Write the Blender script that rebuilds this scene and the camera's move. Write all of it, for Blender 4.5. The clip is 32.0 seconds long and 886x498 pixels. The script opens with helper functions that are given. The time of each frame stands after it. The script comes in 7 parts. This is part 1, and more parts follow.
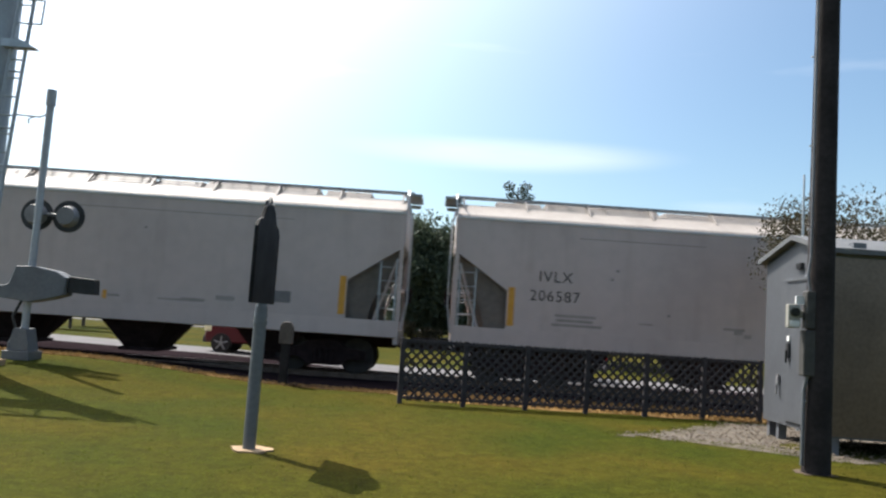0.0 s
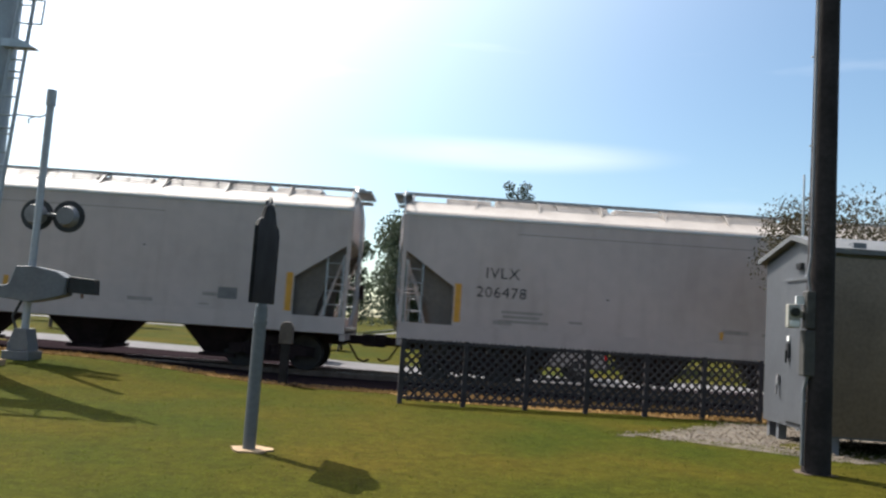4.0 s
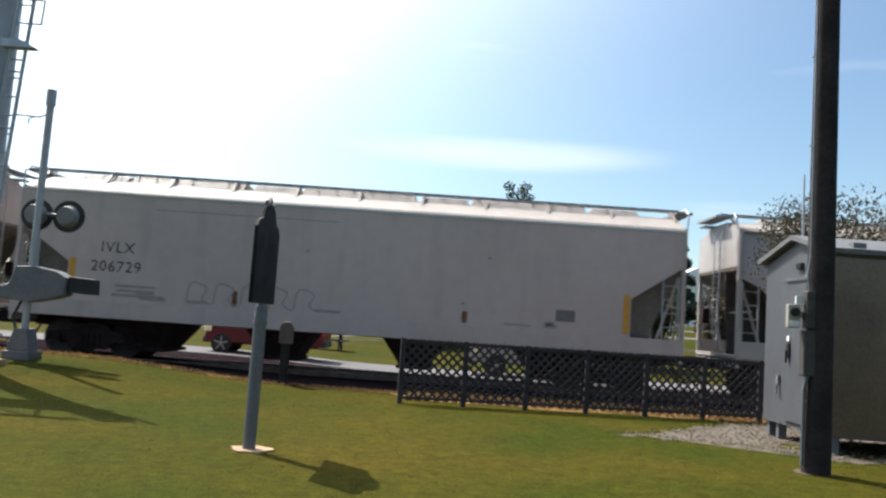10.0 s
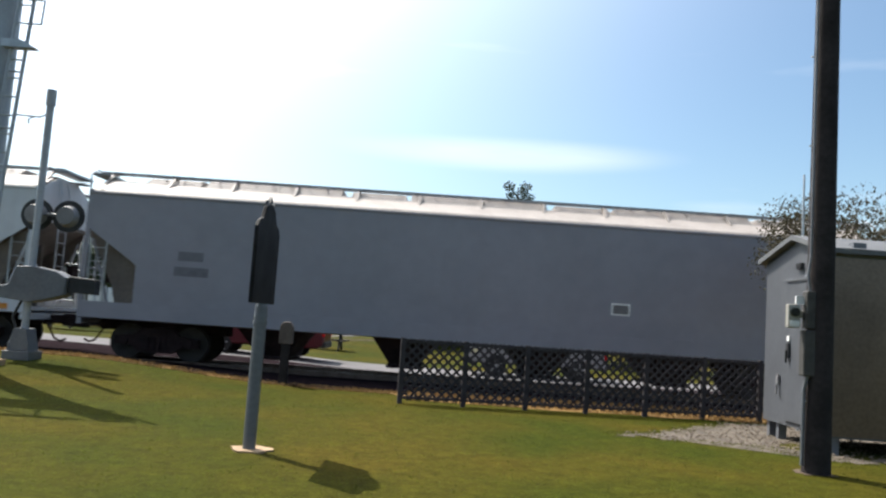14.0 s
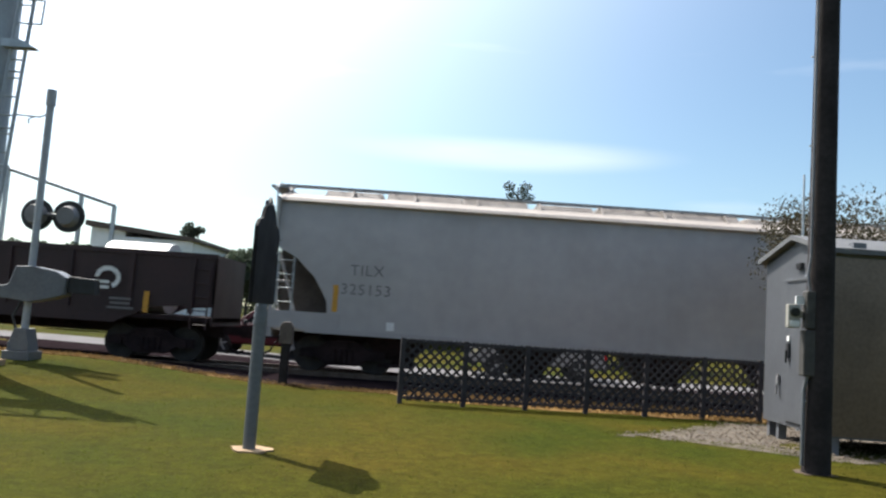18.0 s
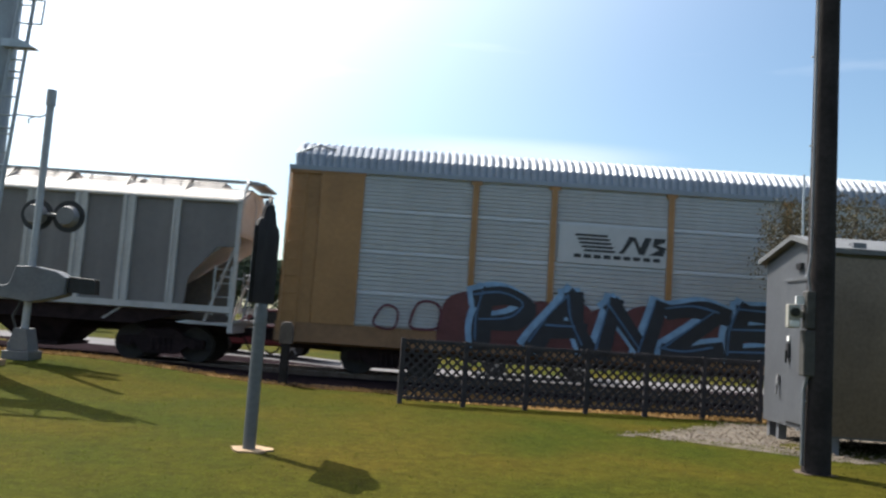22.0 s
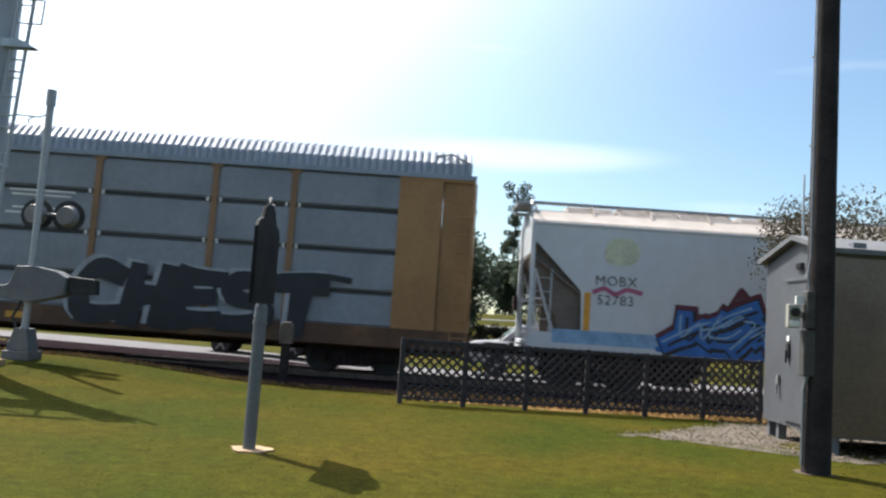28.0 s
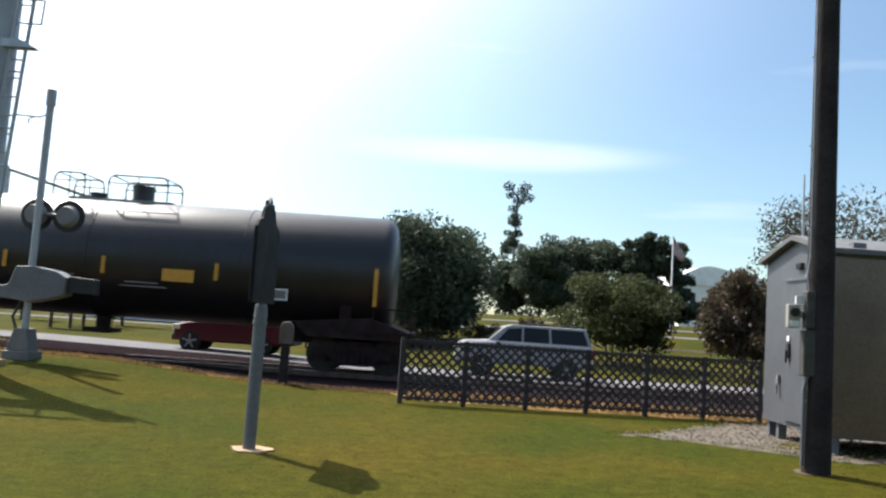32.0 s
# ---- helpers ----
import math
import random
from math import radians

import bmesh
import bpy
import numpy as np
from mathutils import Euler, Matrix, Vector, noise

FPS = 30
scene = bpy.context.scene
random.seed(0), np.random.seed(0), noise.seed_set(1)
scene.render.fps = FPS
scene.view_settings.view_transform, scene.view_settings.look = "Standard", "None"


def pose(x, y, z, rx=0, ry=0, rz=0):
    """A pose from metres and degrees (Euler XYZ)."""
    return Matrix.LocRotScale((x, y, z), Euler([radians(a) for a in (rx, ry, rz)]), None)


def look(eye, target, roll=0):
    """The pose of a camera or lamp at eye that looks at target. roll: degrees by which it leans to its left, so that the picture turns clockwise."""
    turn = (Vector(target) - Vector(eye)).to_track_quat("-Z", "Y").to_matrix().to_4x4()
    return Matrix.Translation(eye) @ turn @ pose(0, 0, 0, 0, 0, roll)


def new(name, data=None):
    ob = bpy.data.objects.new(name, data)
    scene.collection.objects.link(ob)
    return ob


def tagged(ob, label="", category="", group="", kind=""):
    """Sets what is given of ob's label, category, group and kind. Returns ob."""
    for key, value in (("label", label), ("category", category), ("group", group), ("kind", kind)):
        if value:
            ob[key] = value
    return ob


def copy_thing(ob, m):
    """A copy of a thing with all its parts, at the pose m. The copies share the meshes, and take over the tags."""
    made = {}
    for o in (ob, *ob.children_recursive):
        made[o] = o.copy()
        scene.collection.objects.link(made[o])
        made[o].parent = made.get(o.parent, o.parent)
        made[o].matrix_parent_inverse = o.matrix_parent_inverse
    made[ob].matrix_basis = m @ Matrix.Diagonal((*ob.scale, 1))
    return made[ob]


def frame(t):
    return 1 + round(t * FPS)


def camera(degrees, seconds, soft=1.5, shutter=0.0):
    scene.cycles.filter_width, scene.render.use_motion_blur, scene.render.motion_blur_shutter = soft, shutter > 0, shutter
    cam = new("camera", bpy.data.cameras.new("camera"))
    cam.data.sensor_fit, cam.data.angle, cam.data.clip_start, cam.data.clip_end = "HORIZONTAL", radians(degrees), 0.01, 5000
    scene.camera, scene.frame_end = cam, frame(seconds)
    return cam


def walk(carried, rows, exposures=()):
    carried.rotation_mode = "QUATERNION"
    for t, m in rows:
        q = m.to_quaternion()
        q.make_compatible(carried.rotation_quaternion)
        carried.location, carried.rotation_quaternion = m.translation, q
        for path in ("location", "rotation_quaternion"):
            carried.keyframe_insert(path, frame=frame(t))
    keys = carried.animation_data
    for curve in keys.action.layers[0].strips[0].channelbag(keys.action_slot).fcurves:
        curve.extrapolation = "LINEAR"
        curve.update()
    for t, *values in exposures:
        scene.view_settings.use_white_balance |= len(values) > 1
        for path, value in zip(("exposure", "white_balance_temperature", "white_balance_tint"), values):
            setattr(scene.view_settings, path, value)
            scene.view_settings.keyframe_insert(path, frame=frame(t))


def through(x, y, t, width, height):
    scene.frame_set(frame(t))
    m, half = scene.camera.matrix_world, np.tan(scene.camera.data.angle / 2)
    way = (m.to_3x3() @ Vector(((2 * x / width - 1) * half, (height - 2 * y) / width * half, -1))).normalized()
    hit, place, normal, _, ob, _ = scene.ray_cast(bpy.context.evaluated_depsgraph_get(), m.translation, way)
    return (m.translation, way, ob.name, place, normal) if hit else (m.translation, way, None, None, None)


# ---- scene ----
cam = camera(58.5, 32.0, soft=2.4, shutter=0.12)
EYE = (0.0, 0.0, 1.6)
VIEW = look(EYE, (0.0, math.cos(radians(5.2)), 1.6 + math.sin(radians(5.2))), 3.9)
walk(cam, [(0.0, VIEW), (32.0, VIEW)], exposures=[(0.0, 0.80), (16.0, 0.80), (17.0, 0.87), (18.0, 0.80), (22.0, 0.80), (22.8, 0.97), (28.0, 0.97), (29.0, 1.04), (30.0, 0.95), (31.0, 0.88), (32.0, 0.90)])

# ---- sky and sun ----
SUN_EL, SUN_AZ = 52.8, -47.0
world = bpy.data.worlds.new("sky")
scene.world = world
world.use_nodes = True
wn, wl = world.node_tree.nodes, world.node_tree.links
sky = wn.new("ShaderNodeTexSky")
sky.sky_type = "NISHITA"
sky.sun_disc = False
sky.sun_elevation, sky.sun_rotation = radians(SUN_EL), radians(SUN_AZ)
sky.air_density, sky.dust_density, sky.ozone_density = 1.1, 0.6, 1.0
back = wn["Background"]
back.inputs["Strength"].default_value = 0.085
# thin high cloud, streaked along the horizon
wco = wn.new("ShaderNodeTexCoord")
wmap = wn.new("ShaderNodeMapping")
wmap.inputs["Scale"].default_value = (1.2, 1.2, 9.0)
wno = wn.new("ShaderNodeTexNoise")
wno.inputs["Scale"].default_value, wno.inputs["Detail"].default_value = 2.2, 6.0
wra = wn.new("ShaderNodeMapRange")
wra.inputs["From Min"].default_value, wra.inputs["From Max"].default_value = 0.56, 0.80
wra.inputs["To Max"].default_value = 0.3
wmi = wn.new("ShaderNodeMix")
wmi.data_type = "RGBA"
wl.new(wco.outputs["Generated"], wmap.inputs["Vector"])
wl.new(wmap.outputs["Vector"], wno.inputs["Vector"])
wl.new(wno.outputs["Fac"], wra.inputs["Value"])
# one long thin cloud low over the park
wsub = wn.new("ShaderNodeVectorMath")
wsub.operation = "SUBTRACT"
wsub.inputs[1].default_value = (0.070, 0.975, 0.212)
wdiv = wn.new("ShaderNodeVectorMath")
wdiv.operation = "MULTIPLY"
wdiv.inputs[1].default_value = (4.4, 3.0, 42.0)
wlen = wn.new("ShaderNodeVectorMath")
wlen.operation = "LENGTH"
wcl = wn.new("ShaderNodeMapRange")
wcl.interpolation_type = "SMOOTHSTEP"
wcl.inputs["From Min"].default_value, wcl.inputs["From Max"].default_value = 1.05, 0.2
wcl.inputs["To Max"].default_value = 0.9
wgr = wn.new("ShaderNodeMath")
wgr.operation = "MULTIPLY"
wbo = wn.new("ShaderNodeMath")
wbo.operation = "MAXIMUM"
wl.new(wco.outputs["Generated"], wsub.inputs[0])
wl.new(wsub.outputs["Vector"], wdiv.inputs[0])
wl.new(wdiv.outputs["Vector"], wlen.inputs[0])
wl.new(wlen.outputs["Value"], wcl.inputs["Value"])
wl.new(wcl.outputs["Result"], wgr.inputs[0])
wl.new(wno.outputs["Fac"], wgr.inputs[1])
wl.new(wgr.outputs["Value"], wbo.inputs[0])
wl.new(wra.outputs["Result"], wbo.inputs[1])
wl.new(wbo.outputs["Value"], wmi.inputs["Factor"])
wti = wn.new("ShaderNodeVectorMath")
wti.operation = "MULTIPLY"
wti.inputs[1].default_value = (0.92, 1.02, 1.05)
wl.new(sky.outputs["Color"], wti.inputs[0])
wl.new(wti.outputs["Vector"], wmi.inputs["A"])
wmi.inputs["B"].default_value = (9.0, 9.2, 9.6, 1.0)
# the sun's aureole in humid haze
wdot = wn.new("ShaderNodeVectorMath")
wdot.operation = "DOT_PRODUCT"
wnrm = wn.new("ShaderNodeVectorMath")
wnrm.operation = "NORMALIZE"
wl.new(wco.outputs["Generated"], wnrm.inputs[0])
wl.new(wnrm.outputs["Vector"], wdot.inputs[0])
wdot.inputs[1].default_value = (math.sin(radians(SUN_AZ)) * math.cos(radians(SUN_EL)), math.cos(radians(SUN_AZ)) * math.cos(radians(SUN_EL)), math.sin(radians(SUN_EL)))
wpow = wn.new("ShaderNodeMath")
wpow.operation = "POWER"
wmax = wn.new("ShaderNodeMath")
wmax.operation = "MAXIMUM"
wmax.inputs[1].default_value = 0.0
wl.new(wdot.outputs["Value"], wmax.inputs[0])
wl.new(wmax.outputs["Value"], wpow.inputs[0])
wpow.inputs[1].default_value = 5.8
wsc = wn.new("ShaderNodeVectorMath")
wsc.operation = "SCALE"
wsc.inputs[0].default_value = (31.0, 30.5, 29.6)
wl.new(wpow.outputs["Value"], wsc.inputs["Scale"])
wadd = wn.new("ShaderNodeVectorMath")
wadd.operation = "ADD"
wl.new(wmi.outputs["Result"], wadd.inputs[0])
wl.new(wsc.outputs["Vector"], wadd.inputs[1])
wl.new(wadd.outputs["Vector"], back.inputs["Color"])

sun = new("sun", bpy.data.lights.new("sun", "SUN"))
sun.data.energy, sun.data.angle, sun.data.color = 5.0, radians(0.5), (1.0, 0.95, 0.87)
el, az = radians(SUN_EL), radians(SUN_AZ)
SUN_WAY = Vector((math.sin(az) * math.cos(el), math.cos(az) * math.cos(el), math.sin(el)))
sun.matrix_world = look(SUN_WAY * 60, (0, 0, 0))


# ---- materials ----
def material(name, color, rough=0.6, metal=0.0, vary=0.25, scale=3.0, fine=40.0, bump=0.15, other=None, streak=0.0, streak_color=(0.06, 0.05, 0.04), spread=0.0, depth=0.01, mix=(0.42, 0.68), spec=0.5, mid=None):
    """Two scales of noise in colour, roughness and relief, with rain streaks on request."""
    m = bpy.data.materials.new(name)
    m.use_nodes = True
    n, l = m.node_tree.nodes, m.node_tree.links
    b = n["Principled BSDF"]
    co = n.new("ShaderNodeTexCoord")
    info = n.new("ShaderNodeObjectInfo")
    shift = n.new("ShaderNodeVectorMath")
    shift.operation = "MULTIPLY_ADD"
    l.new(info.outputs["Random"], shift.inputs[0])
    shift.inputs[1].default_value = (37.0, 19.0, 23.0)
    l.new(co.outputs["Object"], shift.inputs[2])
    big, small = n.new("ShaderNodeTexNoise"), n.new("ShaderNodeTexNoise")
    for node, s in ((big, scale), (small, fine)):
        node.inputs["Scale"].default_value, node.inputs["Detail"].default_value = s, 5.0
        l.new(shift.outputs[0], node.inputs["Vector"])
    ramp = n.new("ShaderNodeMapRange")
    ramp.inputs["From Min"].default_value, ramp.inputs["From Max"].default_value = mix
    l.new(big.outputs["Fac"], ramp.inputs["Value"])
    c1 = n.new("ShaderNodeMix")
    c1.data_type = "RGBA"
    c1.inputs["A"].default_value = (*color, 1)
    c1.inputs["B"].default_value = (*(other or [c * (1 - vary) for c in color]), 1)
    l.new(ramp.outputs["Result"], c1.inputs["Factor"])
    grain = n.new("ShaderNodeMapRange")
    grain.inputs["From Min"].default_value, grain.inputs["From Max"].default_value = 0.3, 0.7
    grain.inputs["To Min"].default_value, grain.inputs["To Max"].default_value = 1 - vary * 0.6, 1 + vary * 0.4
    l.new(small.outputs["Fac"], grain.inputs["Value"])
    c2 = n.new("ShaderNodeMix")
    c2.data_type, c2.blend_type = "RGBA", "MULTIPLY"
    c2.inputs["Factor"].default_value = 1.0
    l.new(c1.outputs["Result"], c2.inputs["A"])
    l.new(grain.outputs["Result"], c2.inputs["B"])
    out = c2.outputs["Result"]
    if mid:
        tuft = n.new("ShaderNodeTexNoise")
        tuft.inputs["Scale"].default_value, tuft.inputs["Detail"].default_value, tuft.inputs["Roughness"].default_value = mid[0], 8.0, 0.72
        l.new(shift.outputs[0], tuft.inputs["Vector"])
        tr = n.new("ShaderNodeMapRange")
        tr.inputs["From Min"].default_value, tr.inputs["From Max"].default_value = 0.3, 0.7
        tr.inputs["To Min"].default_value, tr.inputs["To Max"].default_value = 1 - mid[1], 1 + mid[1]
        l.new(tuft.outputs["Fac"], tr.inputs["Value"])
        c5 = n.new("ShaderNodeMix")
        c5.data_type, c5.blend_type = "RGBA", "MULTIPLY"
        c5.inputs["Factor"].default_value = 1.0
        l.new(out, c5.inputs["A"])
        l.new(tr.outputs["Result"], c5.inputs["B"])
        out = c5.outputs["Result"]
    if spread:
        sp = n.new("ShaderNodeMapRange")
        sp.inputs["To Min"].default_value, sp.inputs["To Max"].default_value = 1 - spread, 1 + spread
        l.new(info.outputs["Random"], sp.inputs["Value"])
        c4 = n.new("ShaderNodeMix")
        c4.data_type, c4.blend_type = "RGBA", "MULTIPLY"
        c4.inputs["Factor"].default_value = 1.0
        l.new(out, c4.inputs["A"])
        l.new(sp.outputs["Result"], c4.inputs["B"])
        out = c4.outputs["Result"]
    if streak:
        mp = n.new("ShaderNodeMapping")
        mp.inputs["Scale"].default_value = (1.6, 1.6, 0.22)
        l.new(shift.outputs[0], mp.inputs["Vector"])
        st = n.new("ShaderNodeTexNoise")
        st.inputs["Scale"].default_value, st.inputs["Detail"].default_value = 1.6, 6.0
        l.new(mp.outputs["Vector"], st.inputs["Vector"])
        sr = n.new("ShaderNodeMapRange")
        sr.inputs["From Min"].default_value, sr.inputs["From Max"].default_value = 0.5, 0.78
        sr.inputs["To Max"].default_value = streak
        l.new(st.outputs["Fac"], sr.inputs["Value"])
        c3 = n.new("ShaderNodeMix")
        c3.data_type = "RGBA"
        l.new(sr.outputs["Result"], c3.inputs["Factor"])
        l.new(out, c3.inputs["A"])
        c3.inputs["B"].default_value = (*streak_color, 1)
        out = c3.outputs["Result"]
    l.new(out, b.inputs["Base Color"])
    rr = n.new("ShaderNodeMapRange")
    rr.inputs["To Min"].default_value, rr.inputs["To Max"].default_value = max(0.02, rough - 0.12), min(1.0, rough + 0.12)
    l.new(big.outputs["Fac"], rr.inputs["Value"])
    l.new(rr.outputs["Result"], b.inputs["Roughness"])
    b.inputs["Metallic"].default_value = metal
    b.inputs["Specular IOR Level"].default_value = spec
    if bump:
        bp = n.new("ShaderNodeBump")
        bp.inputs["Strength"].default_value, bp.inputs["Distance"].default_value = bump, depth
        l.new(small.outputs["Fac"], bp.inputs["Height"])
        l.new(bp.outputs["Normal"], b.inputs["Normal"])
    return m


def leaf_material(name, color, other, through=0.35):
    m = bpy.data.materials.new(name)
    m.use_nodes = True
    n, l = m.node_tree.nodes, m.node_tree.links
    b = n["Principled BSDF"]
    geo = n.new("ShaderNodeNewGeometry")
    mixc = n.new("ShaderNodeMix")
    mixc.data_type = "RGBA"
    mixc.inputs["A"].default_value, mixc.inputs["B"].default_value = (*color, 1), (*other, 1)
    l.new(geo.outputs["Random Per Island"], mixc.inputs["Factor"])
    l.new(mixc.outputs["Result"], b.inputs["Base Color"])
    b.inputs["Roughness"].default_value = 0.65
    b.inputs["Specular IOR Level"].default_value = 0.15
    tr = n.new("ShaderNodeBsdfTranslucent")
    l.new(mixc.outputs["Result"], tr.inputs["Color"])
    ms = n.new("ShaderNodeMixShader")
    ms.inputs["Fac"].default_value = through
    l.new(b.outputs["BSDF"], ms.inputs[1])
    l.new(tr.outputs["BSDF"], ms.inputs[2])
    l.new(ms.outputs["Shader"], n["Material Output"].inputs["Surface"])
    return m


IVORY = material("weathered_ivory_paint", (0.475, 0.395, 0.365), 0.45, vary=0.09, scale=0.35, fine=3, bump=0.0, streak=0.26, streak_color=(0.24, 0.18, 0.14), spread=0.06)
PALE = material("pale_grey_paint", (0.55, 0.57, 0.60), 0.42, vary=0.1, scale=0.5, fine=3, bump=0.0, streak=0.18, streak_color=(0.3, 0.28, 0.27), spread=0.03)
SLATE = material("blue_grey_paint", (0.26, 0.252, 0.285), 0.42, vary=0.1, scale=0.5, fine=3, bump=0.0, streak=0.15, streak_color=(0.2, 0.2, 0.2))
GREYP = material("warm_grey_paint", (0.375, 0.345, 0.335), 0.42, vary=0.1, scale=0.5, fine=3, bump=0.0, streak=0.15, streak_color=(0.25, 0.22, 0.2), spread=0.05)
WHITEP = material("chalky_white_paint", (0.50, 0.525, 0.555), 0.45, vary=0.08, scale=0.5, fine=3, bump=0.0, streak=0.12, streak_color=(0.4, 0.38, 0.36))
RIBSHEET = material("dirty_dark_grey_sheet", (0.165, 0.152, 0.15), 0.6, vary=0.1, scale=0.7, fine=8, bump=0.05, streak=0.3, streak_color=(0.3, 0.28, 0.26))
RIBPOST = material("light_grey_post_paint", (0.49, 0.475, 0.465), 0.5, vary=0.15, scale=1, fine=9, bump=0.05, streak=0.25)
# darker brown than the car sides, for sloping end sheets and recessed panels
SLOPE = material("dark_brown_slope_sheet", (0.145, 0.118, 0.098), 0.6, vary=0.25, scale=1.2, fine=10, bump=0.1, streak=0.3)
# dark brown with shade put into the colour; also fills a sprayed disc
DARKFILL = material("shade_brown_fill", (0.06, 0.05, 0.043), 0.8, vary=0.3, scale=2, fine=12, bump=0.1)
ROOFW = material("dusty_roof_paint", (0.33, 0.29, 0.26), 0.6, vary=0.18, scale=1.2, fine=12, bump=0.1)
STEEL = material("galvanised_steel", (0.42, 0.44, 0.46), 0.45, 0.6, vary=0.2, scale=4, fine=30, bump=0.05)
GRATE = material("walkway_grating_steel", (0.30, 0.32, 0.34), 0.55, 0.4, vary=0.3, scale=5, fine=40, bump=0.1)
UNDER = material("brown_black_running_gear", (0.034, 0.021, 0.021), 0.85, spec=0.15, vary=0.4, scale=3, fine=20, bump=0.3)
WHEEL = material("worn_wheel_steel", (0.035, 0.027, 0.023), 0.7, 0.1, vary=0.4, scale=5, fine=25, bump=0.2)
YELLOW = material("yellow_reflective_strip", (0.60, 0.29, 0.03), 0.5, vary=0.15, scale=6, fine=30, bump=0)
BLACK = material("black_lettering", (0.015, 0.015, 0.017), 0.5, vary=0.2, scale=5, fine=30, bump=0)
WHITE = material("white_lettering", (0.75, 0.74, 0.72), 0.5, vary=0.15, scale=5, fine=30, bump=0)
GREYL = material("faded_grey_lettering", (0.16, 0.15, 0.15), 0.5, vary=0.2, scale=5, fine=30, bump=0)
FAINT = material("faint_worn_lettering", (0.30, 0.265, 0.24), 0.5, vary=0.2, scale=5, fine=30, bump=0)
FAINTB = material("worn_blue_grey_lettering", (0.15, 0.145, 0.165), 0.5, vary=0.2, scale=5, fine=30, bump=0)
RUST = material("rust_patch", (0.17, 0.07, 0.03), 0.8, vary=0.4, scale=5, fine=30, bump=0.1)
MAROON = material("maroon_gondola_paint", (0.030, 0.0085, 0.0115), 0.5, vary=0.3, scale=0.8, fine=9, bump=0.06, streak=0.25, streak_color=(0.05, 0.03, 0.025))
COILWRAP = material("white_coil_wrapping", (0.55, 0.55, 0.54), 0.4, vary=0.1, scale=2, fine=12, bump=0.1)
TANKBLK = material("black_tank_paint", (0.017, 0.015, 0.018), 0.38, vary=0.3, scale=0.6, fine=8, bump=0.04, streak=0.25, streak_color=(0.045, 0.04, 0.04))
RACKSIL = material("galvanised_rack_panel", (0.40, 0.41, 0.42), 0.5, 0.1, vary=0.08, scale=0.8, fine=5, bump=0.05, streak=0.2, streak_color=(0.2, 0.18, 0.17))
RACKDARK = material("dull_dark_rack_panel", (0.155, 0.14, 0.139), 0.6, 0.05, vary=0.1, scale=0.8, fine=8, bump=0.05, streak=0.2)
RACKBLUE = material("blue_grey_rack_panel", (0.235, 0.25, 0.285), 0.5, 0.1, vary=0.15, scale=0.8, fine=8, bump=0.05, streak=0.15)
RACKROOF = material("ribbed_rack_roof", (0.25, 0.28, 0.33), 0.45, 0.1, vary=0.15, scale=1.5, fine=12, bump=0.05)
RACKYEL = material("ochre_rack_paint", (0.33, 0.17, 0.06), 0.5, vary=0.2, scale=0.8, fine=8, bump=0.05, streak=0.25, streak_color=(0.2, 0.1, 0.04))
RACKBRN = material("brown_rack_post_paint", (0.25, 0.13, 0.06), 0.5, vary=0.2, scale=0.8, fine=8, bump=0.05, streak=0.25, streak_color=(0.12, 0.06, 0.03))
RACKSILL = material("dark_brown_sill_paint", (0.085, 0.040, 0.020), 0.6, vary=0.35, scale=0.9, fine=9, bump=0.05, other=(0.19, 0.09, 0.035), mix=(0.5, 0.75))
RACKBASE = material("red_brown_flatcar_paint", (0.14, 0.04, 0.03), 0.6, vary=0.25, scale=1, fine=10, bump=0.06)


# ---- mesh helpers ----
def hexa(bm, p):
    v = [bm.verts.new(q) for q in p]
    for f in ((0, 3, 2, 1), (4, 5, 6, 7), (0, 1, 5, 4), (1, 2, 6, 5), (2, 3, 7, 6), (3, 0, 4, 7)):
        bm.faces.new([v[i] for i in f])


def box(bm, x0, x1, y0, y1, z0, z1):
    x0, x1 = min(x0, x1), max(x0, x1)
    y0, y1 = min(y0, y1), max(y0, y1)
    hexa(bm, [(x0, y0, z0), (x1, y0, z0), (x1, y1, z0), (x0, y1, z0), (x0, y0, z1), (x1, y0, z1), (x1, y1, z1), (x0, y1, z1)])


def rod(bm, a, b, r, r2=None, seg=8):
    a, b = Vector(a), Vector(b)
    r2 = r if r2 is None else r2
    d = (b - a).normalized()
    u = d.orthogonal().normalized()
    w = d.cross(u)
    lo, hi = [], []
    for i in range(seg):
        t = 2 * math.pi * i / seg
        o = u * math.cos(t) + w * math.sin(t)
        lo.append(bm.verts.new(a + o * r))
        hi.append(bm.verts.new(b + o * r2))
    for i in range(seg):
        j = (i + 1) % seg
        bm.faces.new((lo[i], lo[j], hi[j], hi[i]))
    bm.faces.new(lo[::-1])
    bm.faces.new(hi)


def path_rod(bm, pts, r, seg=8):
    for a, b in zip(pts[:-1], pts[1:]):
        rod(bm, a, b, r, seg=seg)


def prism(bm, pts, axis, lo, hi):
    """A polygon swept along an axis: pts are the other two coordinates in order."""
    def at(p, v):
        return {"x": (v, p[0], p[1]), "y": (p[0], v, p[1]), "z": (p[0], p[1], v)}[axis]
    a = [bm.verts.new(at(p, lo)) for p in pts]
    b = [bm.verts.new(at(p, hi)) for p in pts]
    k = len(pts)
    for i in range(k):
        j = (i + 1) % k
        bm.faces.new((a[i], a[j], b[j], b[i]))
    bm.faces.new(a[::-1])
    bm.faces.new(b)


